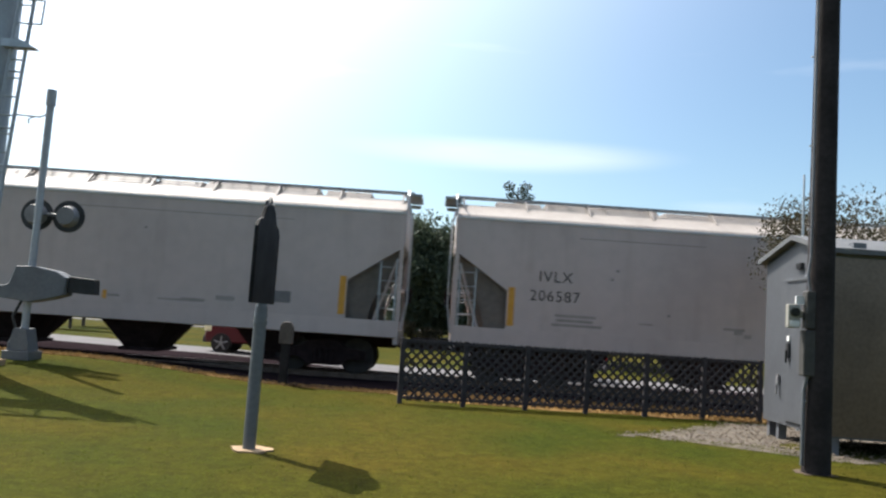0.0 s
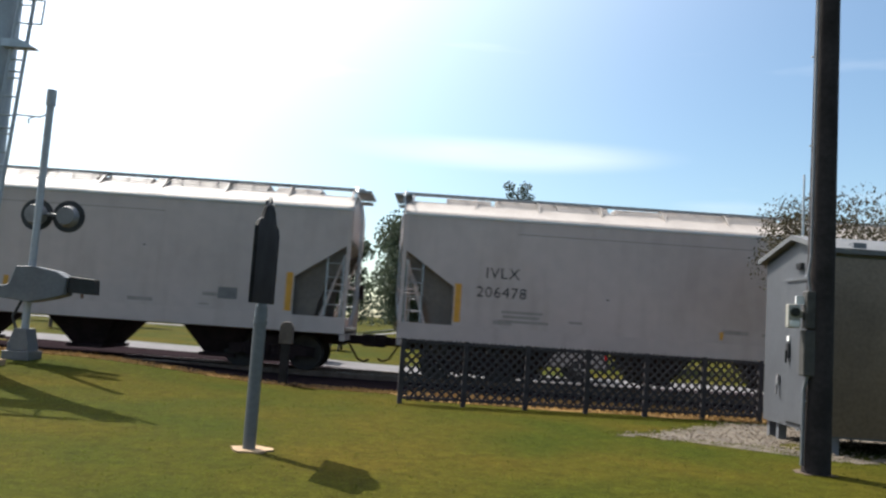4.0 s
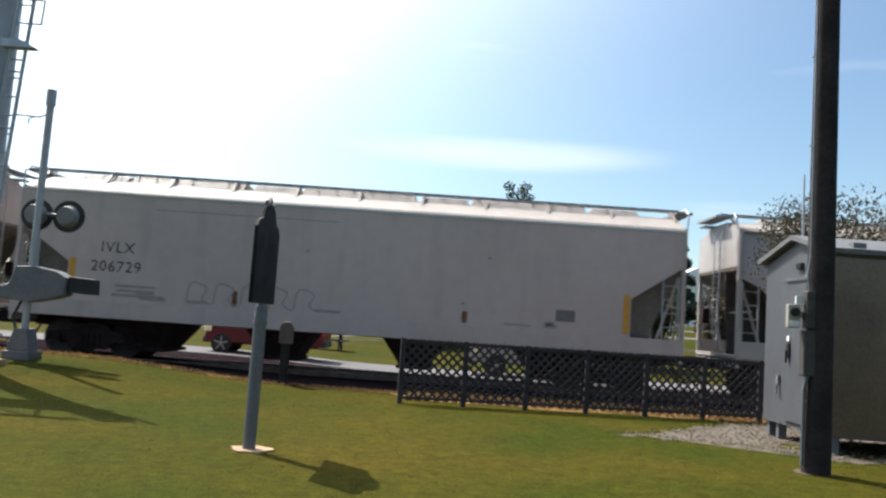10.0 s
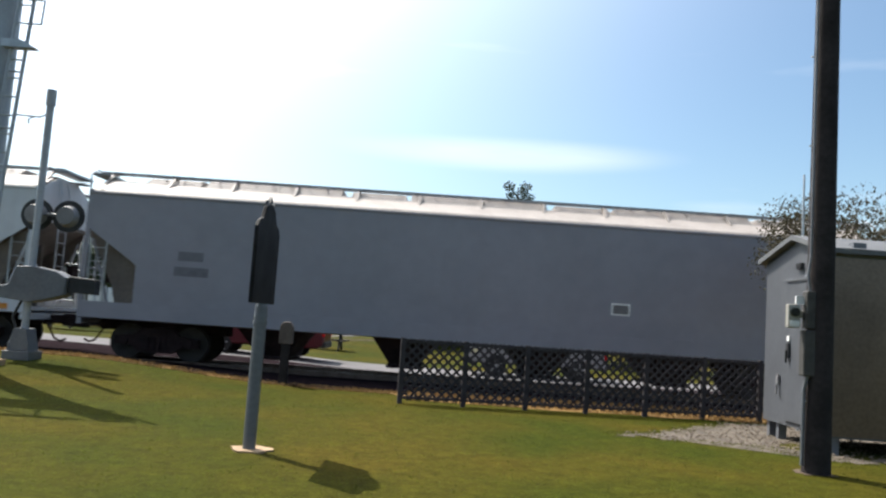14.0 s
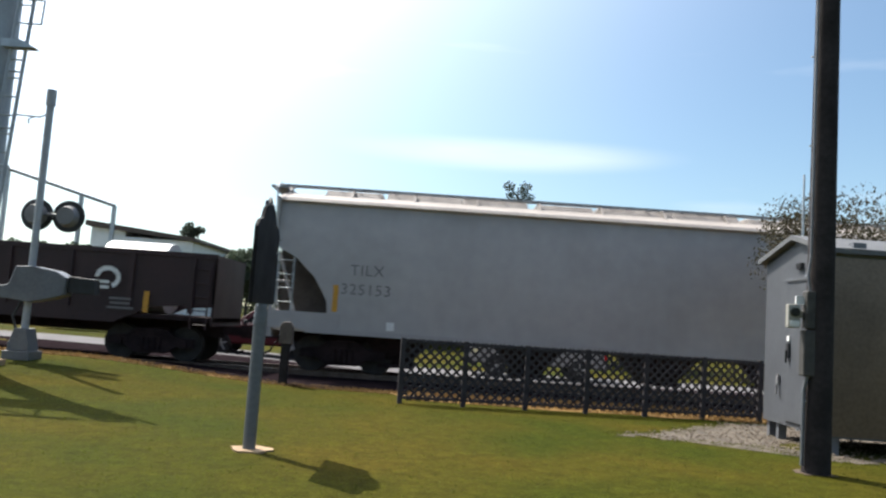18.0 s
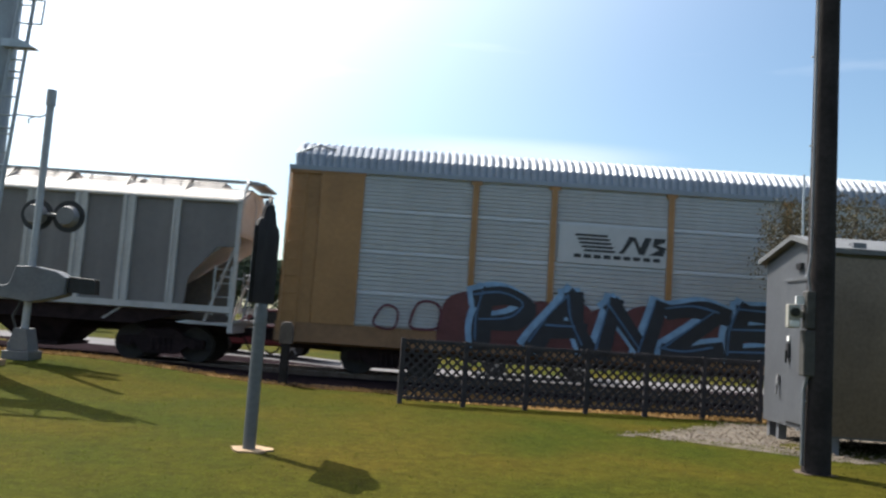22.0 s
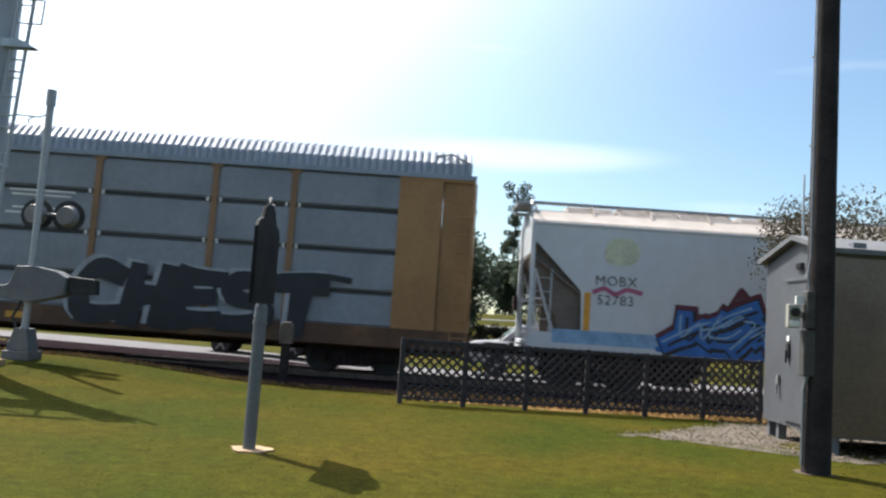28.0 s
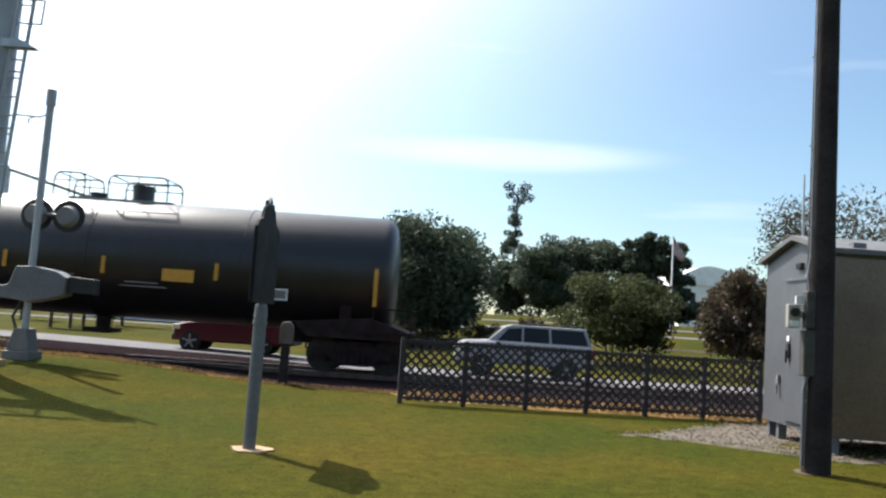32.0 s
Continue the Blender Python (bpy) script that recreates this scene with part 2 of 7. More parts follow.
def disc(bm, c, axis, r, half, seg=16):
    d = Vector({"x": (1, 0, 0), "y": (0, 1, 0), "z": (0, 0, 1)}[axis])
    rod(bm, Vector(c) - d * half, Vector(c) + d * half, r, seg=seg)


def mesh(name, bm, mat, smooth=False, bevel=0.0):
    bmesh.ops.recalc_face_normals(bm, faces=bm.faces)
    if bevel:
        bmesh.ops.bevel(bm, geom=bm.edges[:], offset=bevel, segments=1, affect="EDGES", clamp_overlap=True)
    me = bpy.data.meshes.new(name)
    bm.to_mesh(me)
    bm.free()
    for m in (mat if isinstance(mat, (list, tuple)) else (mat,)):
        me.materials.append(m)
    if smooth:
        me.polygons.foreach_set("use_smooth", [True] * len(me.polygons))
        me.set_sharp_from_angle(angle=radians(38))
    return me


def part(name, bm, mat, parent, label="", smooth=False, bevel=0.0):
    ob = new(name, mesh(name, bm, mat, smooth, bevel))
    ob.parent = parent
    return tagged(ob, label)


def share(name, me, parent, at=(0, 0, 0), label="", turn=None):
    ob = new(name, me)
    ob.parent = parent
    ob.matrix_basis = pose(*at) if turn is None else turn
    return tagged(ob, label)


def thing(name, bm, mat, label, category, group="", kind="", smooth=False, bevel=0.0):
    return tagged(new(name, mesh(name, bm, mat, smooth, bevel)), label, category, group, kind)


def root(name, label, category, group=""):
    return tagged(new(name), label, category, group)


def poly(bm, pts, y):
    """A flat figure on a car's side."""
    bm.faces.new([bm.verts.new((x, y, z)) for x, z in pts])


def letters(name, body, size, at, mat, parent, label="", fat=0.0, shear=0.0, wide=1.0, wobble=0.0):
    """Lettering on a plane that faces -y, centred at the place given."""
    cu = bpy.data.curves.new(name, "FONT")
    cu.body, cu.size, cu.align_x, cu.align_y = body, size, "CENTER", "CENTER"
    cu.offset, cu.shear, cu.space_character, cu.resolution_u = fat, shear, wide, 3
    tmp = new(name, cu)
    me = bpy.data.meshes.new_from_object(tmp.evaluated_get(bpy.context.evaluated_depsgraph_get()))
    bpy.data.objects.remove(tmp)
    if wobble:
        for v in me.vertices:
            v.co.y += wobble * math.sin(v.co.x * 2.3 + 1.0) + 0.5 * wobble * math.sin(v.co.x * 6.1)
            v.co.x += 0.4 * wobble * math.sin(v.co.y * 4.0)
    me.materials.clear()
    me.materials.append(mat)
    ob = new(name, me)
    ob.parent = parent
    ob.matrix_basis = pose(*at, 90, 0, 0)
    return tagged(ob, label)


def bars(name, parent, x0, x1, zs, h, y, mat, label=""):
    """Writing too faint to read, as plain bars."""
    bm = bmesh.new()
    for i, z in enumerate(zs):
        cut = (x1 - x0) * (0.06 * ((i * 7) % 4))
        poly(bm, [(x0 + cut * 0.5, z), (x1 - cut, z), (x1 - cut, z + h), (x0 + cut * 0.5, z + h)], y)
    return part(name, bm, mat, parent, label)


# ---- terrain ----
def smooth(a, b, v):
    t = min(1.0, max(0.0, (v - a) / (b - a)))
    return t * t * (3 - 2 * t)


RAIL_Z, TRACK_Y = 0.05, 22.2


def rise(x, y):
    """The park climbs gently beyond the street, more to the east."""
    return 2.7 * smooth(31.5, 72.0, y) * smooth(-9.0, 4.0, x)


def ground_z(x, y):
    lawn = 0.0
    edge = -0.10 + 0.37 * smooth(-2.6, -8.6, x)
    road = -0.20 + 0.20 * smooth(-1.5, -8.0, x) + 0.12 * smooth(-7.0, -16.0, x) + 0.10 * smooth(3.0, 12.0, x)
    bed = -0.12 + 0.15 * smooth(-3.0, -10.0, x)
    if y < 18.0:
        return lawn + (edge - lawn) * smooth(11.5, 17.8, y)
    if y < 20.0:
        return edge + (bed - edge) * smooth(18.6, 20.0, y)
    if y < 24.4:
        return bed
    if y < 25.2:
        return bed + (road - bed) * smooth(24.4, 25.2, y)
    return road + rise(x, y)


# ---- ground, road and track ----
GRASS = material("mown_lawn", (0.030, 0.037, 0.0032), 0.95, spec=0.03, vary=0.55, scale=0.38, fine=26, bump=0.6, mid=(5.0, 0.4), other=(0.060, 0.047, 0.006), mix=(0.35, 0.7), depth=0.03)
DRY = material("dry_grass_edge", (0.25, 0.155, 0.06), 0.95, spec=0.05, vary=0.4, scale=2.0, fine=18, bump=0.7, depth=0.04)
BALLAST = material("dark_track_ballast", (0.020, 0.0145, 0.0165), 1.0, spec=0.0, vary=0.45, scale=2.2, fine=16, bump=1.0, other=(0.013, 0.0095, 0.011), depth=0.05)
CONCRETE = material("pale_concrete_road", (0.115, 0.108, 0.110), 0.9, spec=0.2, vary=0.15, scale=0.8, fine=12, bump=0.15)
GRAVEL = material("tan_gravel", (0.10, 0.079, 0.057), 0.95, vary=0.5, scale=3, fine=16, bump=0.9, depth=0.04)
SLAB = material("tan_concrete_footing", (0.34, 0.23, 0.13), 0.9, vary=0.25, scale=3, fine=20, bump=0.3)
TIE = material("creosoted_tie", (0.05, 0.038, 0.03), 0.9, vary=0.4, scale=4, fine=20, bump=0.5)
RAILM = material("rail_steel", (0.16, 0.11, 0.085), 0.5, 0.5, vary=0.3, scale=5, fine=25, bump=0.1)


def sheet(name, xs, ys, lift, mat, label, category, edge=None):
    verts, faces = [], []
    for j, y in enumerate(ys):
        for x in xs:
            yy = edge(x, j) if edge else y
            verts.append((x, yy, ground_z(x, yy) + lift))
    w = len(xs)
    for j in range(len(ys) - 1):
        for i in range(w - 1):
            faces.append((j * w + i, j * w + i + 1, (j + 1) * w + i + 1, (j + 1) * w + i))
    me = bpy.data.meshes.new(name)
    me.from_pydata(verts, [], faces)
    me.materials.append(mat)
    me.polygons.foreach_set("use_smooth", [True] * len(faces))
    return tagged(new(name, me), label, category, kind="structure")


FAR = [-1500, -700, -300, -150, -80, -50]
XS = FAR + [x * 1.0 for x in range(-30, 31)] + [-v for v in FAR[::-1]]
YS = [-300, -100, -40, -15, -5] + [v * 0.5 for v in range(0, 72)] + [36.0 + 2.0 * v for v in range(20)] + [80, 110, 200, 500, 1500]
sheet("ground", XS, YS, 0.0, GRASS, "sunlit green mown lawn", "grass")

random.seed(4)
WOB = [random.uniform(-1, 1) for _ in range(400)]
TX = [-900, -500, -200, -80] + [x * 0.5 for x in range(-60, 61)] + [80, 200, 500, 900]


def bed_edge(x, j):
    wob = 0.16 * WOB[int(x * 2 + 200) % 400] + 0.1 * WOB[int(x * 5) % 400]
    near = 18.2 + 0.25 * smooth(-6, -9, x) + 0.85 * smooth(-1.0, 0.2, x) + wob
    return (near, near + 0.5, 20.1, 21.0, 22.2, 23.4, 24.6, 26.3)[j]


def dry_edge(x, j):
    wob = 0.2 * WOB[int(x * 2 + 90) % 400] + 0.12 * WOB[int(x * 7 + 30) % 400]
    near = 18.0 - 1.2 * smooth(-0.9, -0.3, x)
    return (near + wob, 18.6, 19.5)[j]


sheet("dry_grass", TX, [0] * 3, 0.012, DRY, "dry straw-coloured grass beside the ballast", "grass", dry_edge)
sheet("ballast", TX, [0] * 8, 0.03, BALLAST, "dark grey stone track ballast", "ballast", bed_edge)
sheet("road", TX, [26.2, 27, 28.5, 30.2], 0.012, CONCRETE, "pale concrete two-lane street", "road")
sheet("far_road", TX, [0] * 3, 0.02, CONCRETE, "pale concrete drive across the park", "road", lambda x, j: (52.0 + 2.1 * smooth(-9, 1, x), 53.5 + 1.2 * smooth(-9, 1, x), 55.0 + 0.3 * smooth(-9, 1, x))[j])
PX = [x * 1.0 for x in range(-12, 45)]
sheet("park_path", PX, [46.6, 47.2, 47.9], 0.02, material("brown_dirt_path", (0.06, 0.048, 0.034), 0.95, spec=0.05, vary=0.35, scale=1.5, fine=14, bump=0.4), "brown dirt path across the park lawn", "path")
sheet("upper_drive", PX, [59.6, 60.2, 60.8], 0.02, CONCRETE, "pale concrete drive under the park trees", "road")

bm = bmesh.new()
corner = [(3.0, 12.9), (3.6, 13.3), (4.4, 14.2), (5.2, 15.3), (6.2, 16.4), (7.4, 16.6), (9.2, 15.5), (9.4, 12.0), (7.4, 11.2), (5.9, 11.5), (5.35, 11.7), (5.1, 12.5), (4.2, 12.55)]
ring = []
for i in range(len(corner) * 10):
    (ax, ay), (bx, by) = corner[i // 10], corner[(i // 10 + 1) % len(corner)]
    f = (i % 10) / 10
    px, py = ax + (bx - ax) * f + 0.15 * WOB[i * 3], ay + (by - ay) * f + 0.26 * WOB[i * 3 + 1]
    ring.append(bm.verts.new((px, py, ground_z(px, py) + 0.006)))
bm.faces.new(ring)
tagged(thing("gravel_patch", bm, GRAVEL, "", ""), "tan gravel patch in front of the signal hut", "gravel", kind="structure")

bm = bmesh.new()
ring = []
for i in range(28):
    a = 2 * math.pi * i / 28
    q = 0.235 + 0.05 * WOB[i * 5] + 0.06 * max(0, math.cos(a - 2.6))
    ring.append(bm.verts.new((4.9 + q * math.cos(a), 10.2 + q * math.sin(a), ground_z(4.9, 10.2) + 0.008)))
bm.faces.new(ring)
tagged(thing("bare_soil", bm, material("pale_brown_soil", (0.085, 0.056, 0.034), 0.95, vary=0.4, scale=6, fine=30, bump=0.5, depth=0.02), "", ""), "pale brown bare soil round the pole foot", "soil", kind="structure")


def inside(px, py):
    odd = False
    for (ax, ay), (bx, by) in zip(corner, corner[1:] + corner[:1]):
        if (ay > py) != (by > py) and px < ax + (bx - ax) * (py - ay) / (by - ay):
            odd = not odd
    return odd


srng = random.Random(15)
verts, faces = [], []
while len(verts) < 6 * 1500:
    px, py = srng.uniform(2.4, 9.4), srng.uniform(11.2, 16.6)
    if not inside(px + srng.gauss(0, 0.14), py + srng.gauss(0, 0.14)):
        continue
    s, k = srng.uniform(0.012, 0.034), len(verts)
    pz, a = ground_z(px, py) + 0.014, srng.uniform(0, 3)
    for d in range(4):
        q = a + d * math.pi / 2
        verts.append((px + s * math.cos(q) * srng.uniform(0.7, 1.3), py + s * math.sin(q) * srng.uniform(0.7, 1.3), pz + s * srng.uniform(0.1, 0.4)))
    verts += [(px, py, pz + s * 0.8), (px, py, pz - s * 0.3)]
    for d in range(4):
        faces += [(k + d, k + (d + 1) % 4, k + 4), (k + (d + 1) % 4, k + d, k + 5)]
me = bpy.data.meshes.new("gravel_stones")
me.from_pydata(verts, [], faces)
me.materials.append(material("grey_tan_stones", (0.155, 0.122, 0.09), 0.9, vary=0.4, scale=5, fine=30, bump=0.2))
tagged(new("gravel_stones", me), "loose grey and tan gravel stones", "gravel", kind="stuff")

for side in (-0.75, 0.75):
    bm = bmesh.new()
    prism(bm, [(-0.07, -0.16), (0.07, -0.16), (0.07, -0.145), (0.012, -0.13), (0.012, -0.04), (0.036, -0.035), (0.036, 0.0), (-0.036, 0.0), (-0.036, -0.035), (-0.012, -0.04), (-0.012, -0.13), (-0.07, -0.145)], "x", -900, 900)
    ob = thing("rail", bm, RAILM, "rusty steel running rail on wooden ties", "rail", "rails of the track", "structure")
    ob.location = (0, TRACK_Y + side, RAIL_Z)
bm = bmesh.new()
box(bm, -0.115, 0.115, -1.3, 1.3, -0.34, -0.165)
tie_mesh = mesh("tie", bm, TIE)
for i in range(-34, 35):
    ob = tagged(new("railway_tie", tie_mesh), "dark creosoted wooden tie under the rails", "railway tie", "ties of the track")
    ob.location = (i * 0.55, TRACK_Y, RAIL_Z)


def grass_blades(count, x0, x1, y0, y1, tall, seed):
    rng_ = np.random.default_rng(seed)
    v = rng_.random(count)
    ys = y0 * (y1 / y0) ** v
    xs = x0 + (x1 - x0) * rng_.random(count)
    keep = np.array([not inside(a, b) for a, b in zip(xs + rng_.normal(0, 0.12, count), ys + rng_.normal(0, 0.16, count))])
    return blades_at(xs[keep], ys[keep], tall, rng_)


def blades_at(xs, ys, tall, rng_):
    n_ = len(xs)
    zs = np.array([ground_z(a, b) for a, b in zip(xs, ys)])
    ang, h = rng_.uniform(0, 6.28, n_), tall * rng_.uniform(0.4, 1.2, n_) * (1 + ys / 30)
    wd = 0.006 * (1 + ys / 8)
    lx, ly = rng_.normal(0, 0.5, n_) * h, rng_.normal(0, 0.5, n_) * h
    co = np.stack([np.stack([xs - wd * np.cos(ang), ys - wd * np.sin(ang), zs], 1), np.stack([xs + wd * np.cos(ang), ys + wd * np.sin(ang), zs], 1), np.stack([xs + lx, ys + ly, zs + h], 1)], 1).reshape(-1, 3)
    me = bpy.data.meshes.new("grass_blades")
    me.from_pydata(co.tolist(), [], np.arange(n_ * 3).reshape(n_, 3).tolist())
    return me


# ---- plants ----
LEAF_OAK = leaf_material("oak_leaves", (0.047, 0.064, 0.043), (0.080, 0.100, 0.064), 0.26)
LEAF_PINE = leaf_material("pine_needles", (0.042, 0.056, 0.040), (0.070, 0.088, 0.060), 0.26)
LEAF_MYRTLE = leaf_material("myrtle_leaves", (0.038, 0.050, 0.018), (0.066, 0.074, 0.030))
LEAF_BROWN = leaf_material("bronze_leaves", (0.05, 0.038, 0.024), (0.08, 0.062, 0.038))
LEAF_DUSK = leaf_material("dull_olive_leaves", (0.042, 0.040, 0.024), (0.075, 0.062, 0.036))
LEAF_STRAW = leaf_material("straw_blade", (0.16, 0.092, 0.03), (0.26, 0.17, 0.075), 0.3)
gm = grass_blades(6000, -13, 10, 17.85, 18.45, 0.045, 6)
gm.materials.append(LEAF_STRAW)
tagged(new("straw_grass", gm), "dry straw-coloured grass along the ballast", "grass", kind="stuff")
gm = grass_blades(8000, -0.6, 8, 16.75, 19.2, 0.05, 7)
gm.materials.append(LEAF_STRAW)
tagged(new("straw_grass", gm), "dry straw-coloured grass behind the lattice fence", "grass", kind="stuff")
LEAF_LAWN = leaf_material("lawn_blade", (0.05, 0.06, 0.008), (0.11, 0.115, 0.025), 0.65)
gm = grass_blades(26000, -11.5, 7.0, 6.6, 17.9, 0.007, 8)
gm.materials.append(LEAF_LAWN)
tagged(new("lawn_blades", gm), "short mown green grass blades of the lawn", "grass", kind="stuff")
trng = np.random.default_rng(9)
tx, ty = [], []
for k in range(3600):
    side = k % len(corner)
    (ax, ay), (bx, by) = corner[side], corner[(side + 1) % len(corner)]
    f = trng.random()
    tx.append(ax + (bx - ax) * f + trng.normal(0, 0.13))
    ty.append(ay + (by - ay) * f + trng.normal(0, 0.17))
gm = blades_at(np.array(tx), np.array(ty), 0.013, trng)
gm.materials.append(LEAF_LAWN)
tagged(new("lawn_tufts", gm), "longer grass tufts round the gravel", "grass", kind="stuff")
BARK = material("grey_brown_bark", (0.085, 0.068, 0.055), 0.9, vary=0.4, scale=4, fine=25, bump=0.6)


def leaves(rng, clumps, count, size):
    """Leaf quads scattered through clumps (centre, radii)."""
    vol = np.array([c[1][0] * c[1][1] * c[1][2] for c in clumps])
    pick = rng.choice(len(clumps), count, p=vol / vol.sum())
    cen = np.array([c[0] for c in clumps])[pick]
    rad = np.array([c[1] for c in clumps])[pick]
    d = rng.normal(size=(count, 3))
    d /= np.linalg.norm(d, axis=1)[:, None]
    pos = cen + d * rad * (rng.random((count, 1)) ** 0.45)
    u = rng.normal(size=(count, 3))
    u /= np.linalg.norm(u, axis=1)[:, None]
    v = np.cross(u, rng.normal(size=(count, 3)))
    v /= np.linalg.norm(v, axis=1)[:, None]
    s = size * rng.uniform(0.6, 1.3, (count, 1))
    co = np.stack([pos - u * s, pos - v * s * 0.55, pos + u * s, pos + v * s * 0.55], axis=1).reshape(-1, 3)
    return co


def crown(name, co, mat, parent):
    me = bpy.data.meshes.new(name)
    k = len(co) // 4
    me.from_pydata(co.tolist(), [], np.arange(k * 4).reshape(k, 4).tolist())
    me.materials.append(mat)
    ob = new(name, me)
    ob.parent = parent
    return ob


def tree(name, label, category, x, y, height, wide, low, mat, count, leaf, seed, stems=1, clump=14, squash=1.0, lean=0.0, group=""):
    rng = np.random.default_rng(seed)
    r = root(name, label, category, group)
    r.location = (x, y, ground_z(x, y))
    height, low = height - rise(x, y), max(0.4, low - 0.5 * rise(x, y))
    bm = bmesh.new()
    clumps = []
    for s in range(stems):
        off = 0.0 if stems == 1 else 0.35
        bx, by = off * math.cos(s * 2.2), off * math.sin(s * 2.2)
        fork = (bx * 2 + lean * 0.5, by * 2, low + 0.35 * (height - low))
        rod(bm, (bx, by, -0.1), fork, 0.022 * height / max(1, stems ** 0.5), 0.014 * height / max(1, stems ** 0.5))
        for k in range(clump // stems):
            a = rng.uniform(0, 2 * math.pi)
            q = rng.uniform(0.12, 0.78) ** 0.8
            h = low + (height - low) * rng.uniform(0.12, 0.84)
            swell = math.sin(math.pi * min(0.98, max(0.12, (h - low) / (height - low) * 0.92 + 0.06))) ** 0.6
            c = (fork[0] + wide * q * swell * math.cos(a), fork[1] + wide * q * swell * math.sin(a) * squash, h)
            rod(bm, fork if h > fork[2] else (fork[0], fork[1], max(low * 0.8, h - 0.5)), c, 0.007 * height, 0.003 * height, seg=5)
            rr = wide * rng.uniform(0.24, 0.42)
            clumps.append((c, (rr, rr, rr * rng.uniform(0.6, 0.9))))
    part("trunk", bm, BARK, r)
    crown("crown", leaves(rng, clumps, count, leaf), mat, r)
    return r


tree("oak_tree", "dense dark green oak with a broad crown", "tree", -0.7, 46.0, 8.0, 4.0, 0.6, LEAF_OAK, 52000, 0.125, 11, clump=130)
tree("oak_tree", "dark green tree with a rounded top behind the oak", "tree", -7.6, 62.0, 8.9, 2.6, 1.5, LEAF_OAK, 4000, 0.17, 12, clump=26)
rng = np.random.default_rng(21)
pine = root("pine_tree", "tall thin pine with a ragged crown", "tree")
pine.location = (8.0, 90.0, 0)
bm = bmesh.new()
rod(bm, (0, 0, -0.2), (0.2, 0, 17.5), 0.24, 0.07)
pc = []
for k in range(30):
    h = rng.uniform(4.5, 14.2)
    a = rng.uniform(0, 6.28)
    q = rng.uniform(0.2, 1.0) * (1.5 if h < 9 else 0.9)
    c = (q * math.cos(a) + (-0.6 if h < 11 else 0), q * math.sin(a), h)
    rod(bm, (0.1, 0, h - 0.3), c, 0.05, 0.02, seg=5)
    pc.append((c, (0.75, 0.75, 0.5)))
for cx, h in ((-0.9, 17.5), (-0.5, 16.6), (0.9, 17.0), (1.4, 16.4), (0.4, 15.8), (1.0, 17.6), (-0.2, 15.0)):
    rod(bm, (0.15, 0, h - 1.2), (cx, 0, h), 0.05, 0.02, seg=5)
    pc.append(((cx, 0, h), (0.75, 0.7, 0.6)))
part("trunk", bm, BARK, pine)
crown("crown", leaves(rng, pc, 4200, 0.15), LEAF_PINE, pine)
for i, (x, y, h, w) in enumerate(((6.9, 82, 9.0, 2.4), (9.6, 76, 10.6, 3.2), (12.6, 78, 12.2, 4.0), (16.2, 80, 11.8, 3.6))):
    tree("oak_tree", "dark green park tree in a far row", "tree", x, y, h, w, 1.4, LEAF_OAK, 18000, 0.16, 30 + i, clump=44, group="far row of park trees")
for i, (x, h) in enumerate(((18.6, 12.2), (20.6, 12.9), (22.4, 11.6))):
    tree("cedar_tree", "upright dark green cedar", "tree", x, 76, h, 1.9, 0.6, LEAF_PINE, 9000, 0.18, 40 + i, clump=44, group="cedars beside the flagpole")
tree("crape_myrtle", "round clipped olive-green crape myrtle with several stems", "shrub", 8.45, 38.0, 4.6, 2.7, 0.9, LEAF_MYRTLE, 26000, 0.095, 50, stems=4, clump=72)
tree("crape_myrtle", "bronze-leaved crape myrtle beside the street", "shrub", 13.3, 34.5, 5.2, 2.0, 0.5, LEAF_BROWN, 16000, 0.11, 51, stems=4, clump=60)
tree("crape_myrtle", "bronze-leaved crape myrtle beside the street", "shrub", 16.8, 36.0, 5.0, 2.3, 0.5, LEAF_BROWN, 7000, 0.12, 52, stems=4, clump=30)
for i, (x, y, h, w) in enumerate(((-23.5, 45, 4.6, 1.6), (-17.7, 36.5, 4.0, 1.1), (-16.9, 36.7, 3.9, 1.1), (-18.05, 40.65, 4.3, 1.4), (-18.0, 45.5, 4.7, 1.6), (-11.6, 45, 5.1, 1.7), (-8.8, 44, 4.4, 1.5))):
    tree("park_tree", "small green tree with a bare trunk on the lawn", "tree", x, y, h, w, 2.0, LEAF_OAK, 4000, 0.14, 60 + i, clump=26, group="row of small park trees")
for i, (x, y, h, w) in enumerate(((21.2, 72, 5.6, 1.5), (23.3, 74, 5.2, 1.6), (25.6, 73, 5.5, 1.7), (28.2, 75, 5.4, 1.6))):
    tree("evergreen_shrub", "dense dark evergreen shrub before the white hall", "shrub", x, y, h, w, 0.5, LEAF_PINE, 4000, 0.17, 160 + i, clump=26, group="shrubs before the hall")
tree("conifer", "dark conifer with a pointed top", "tree", -22.2, 70.0, 9.6, 1.5, 2.0, LEAF_PINE, 2200, 0.17, 70, clump=22)
tree("hedge_tree", "far green trees beyond the park", "tree", -17.5, 72.0, 7.4, 2.6, 1.0, LEAF_OAK, 2600, 0.18, 71, clump=20)
tree("hedge_tree", "far green trees beyond the park", "tree", -13.5, 74.0, 7.0, 2.4, 1.0, LEAF_OAK, 2600, 0.18, 72, clump=20)
tree("small_tree", "sparse bronze-leaved small tree behind the signal hut", "tree", 9.15, 17.9, 5.3, 2.2, 2.3, LEAF_DUSK, 11000, 0.038, 83, clump=34, lean=-0.3)

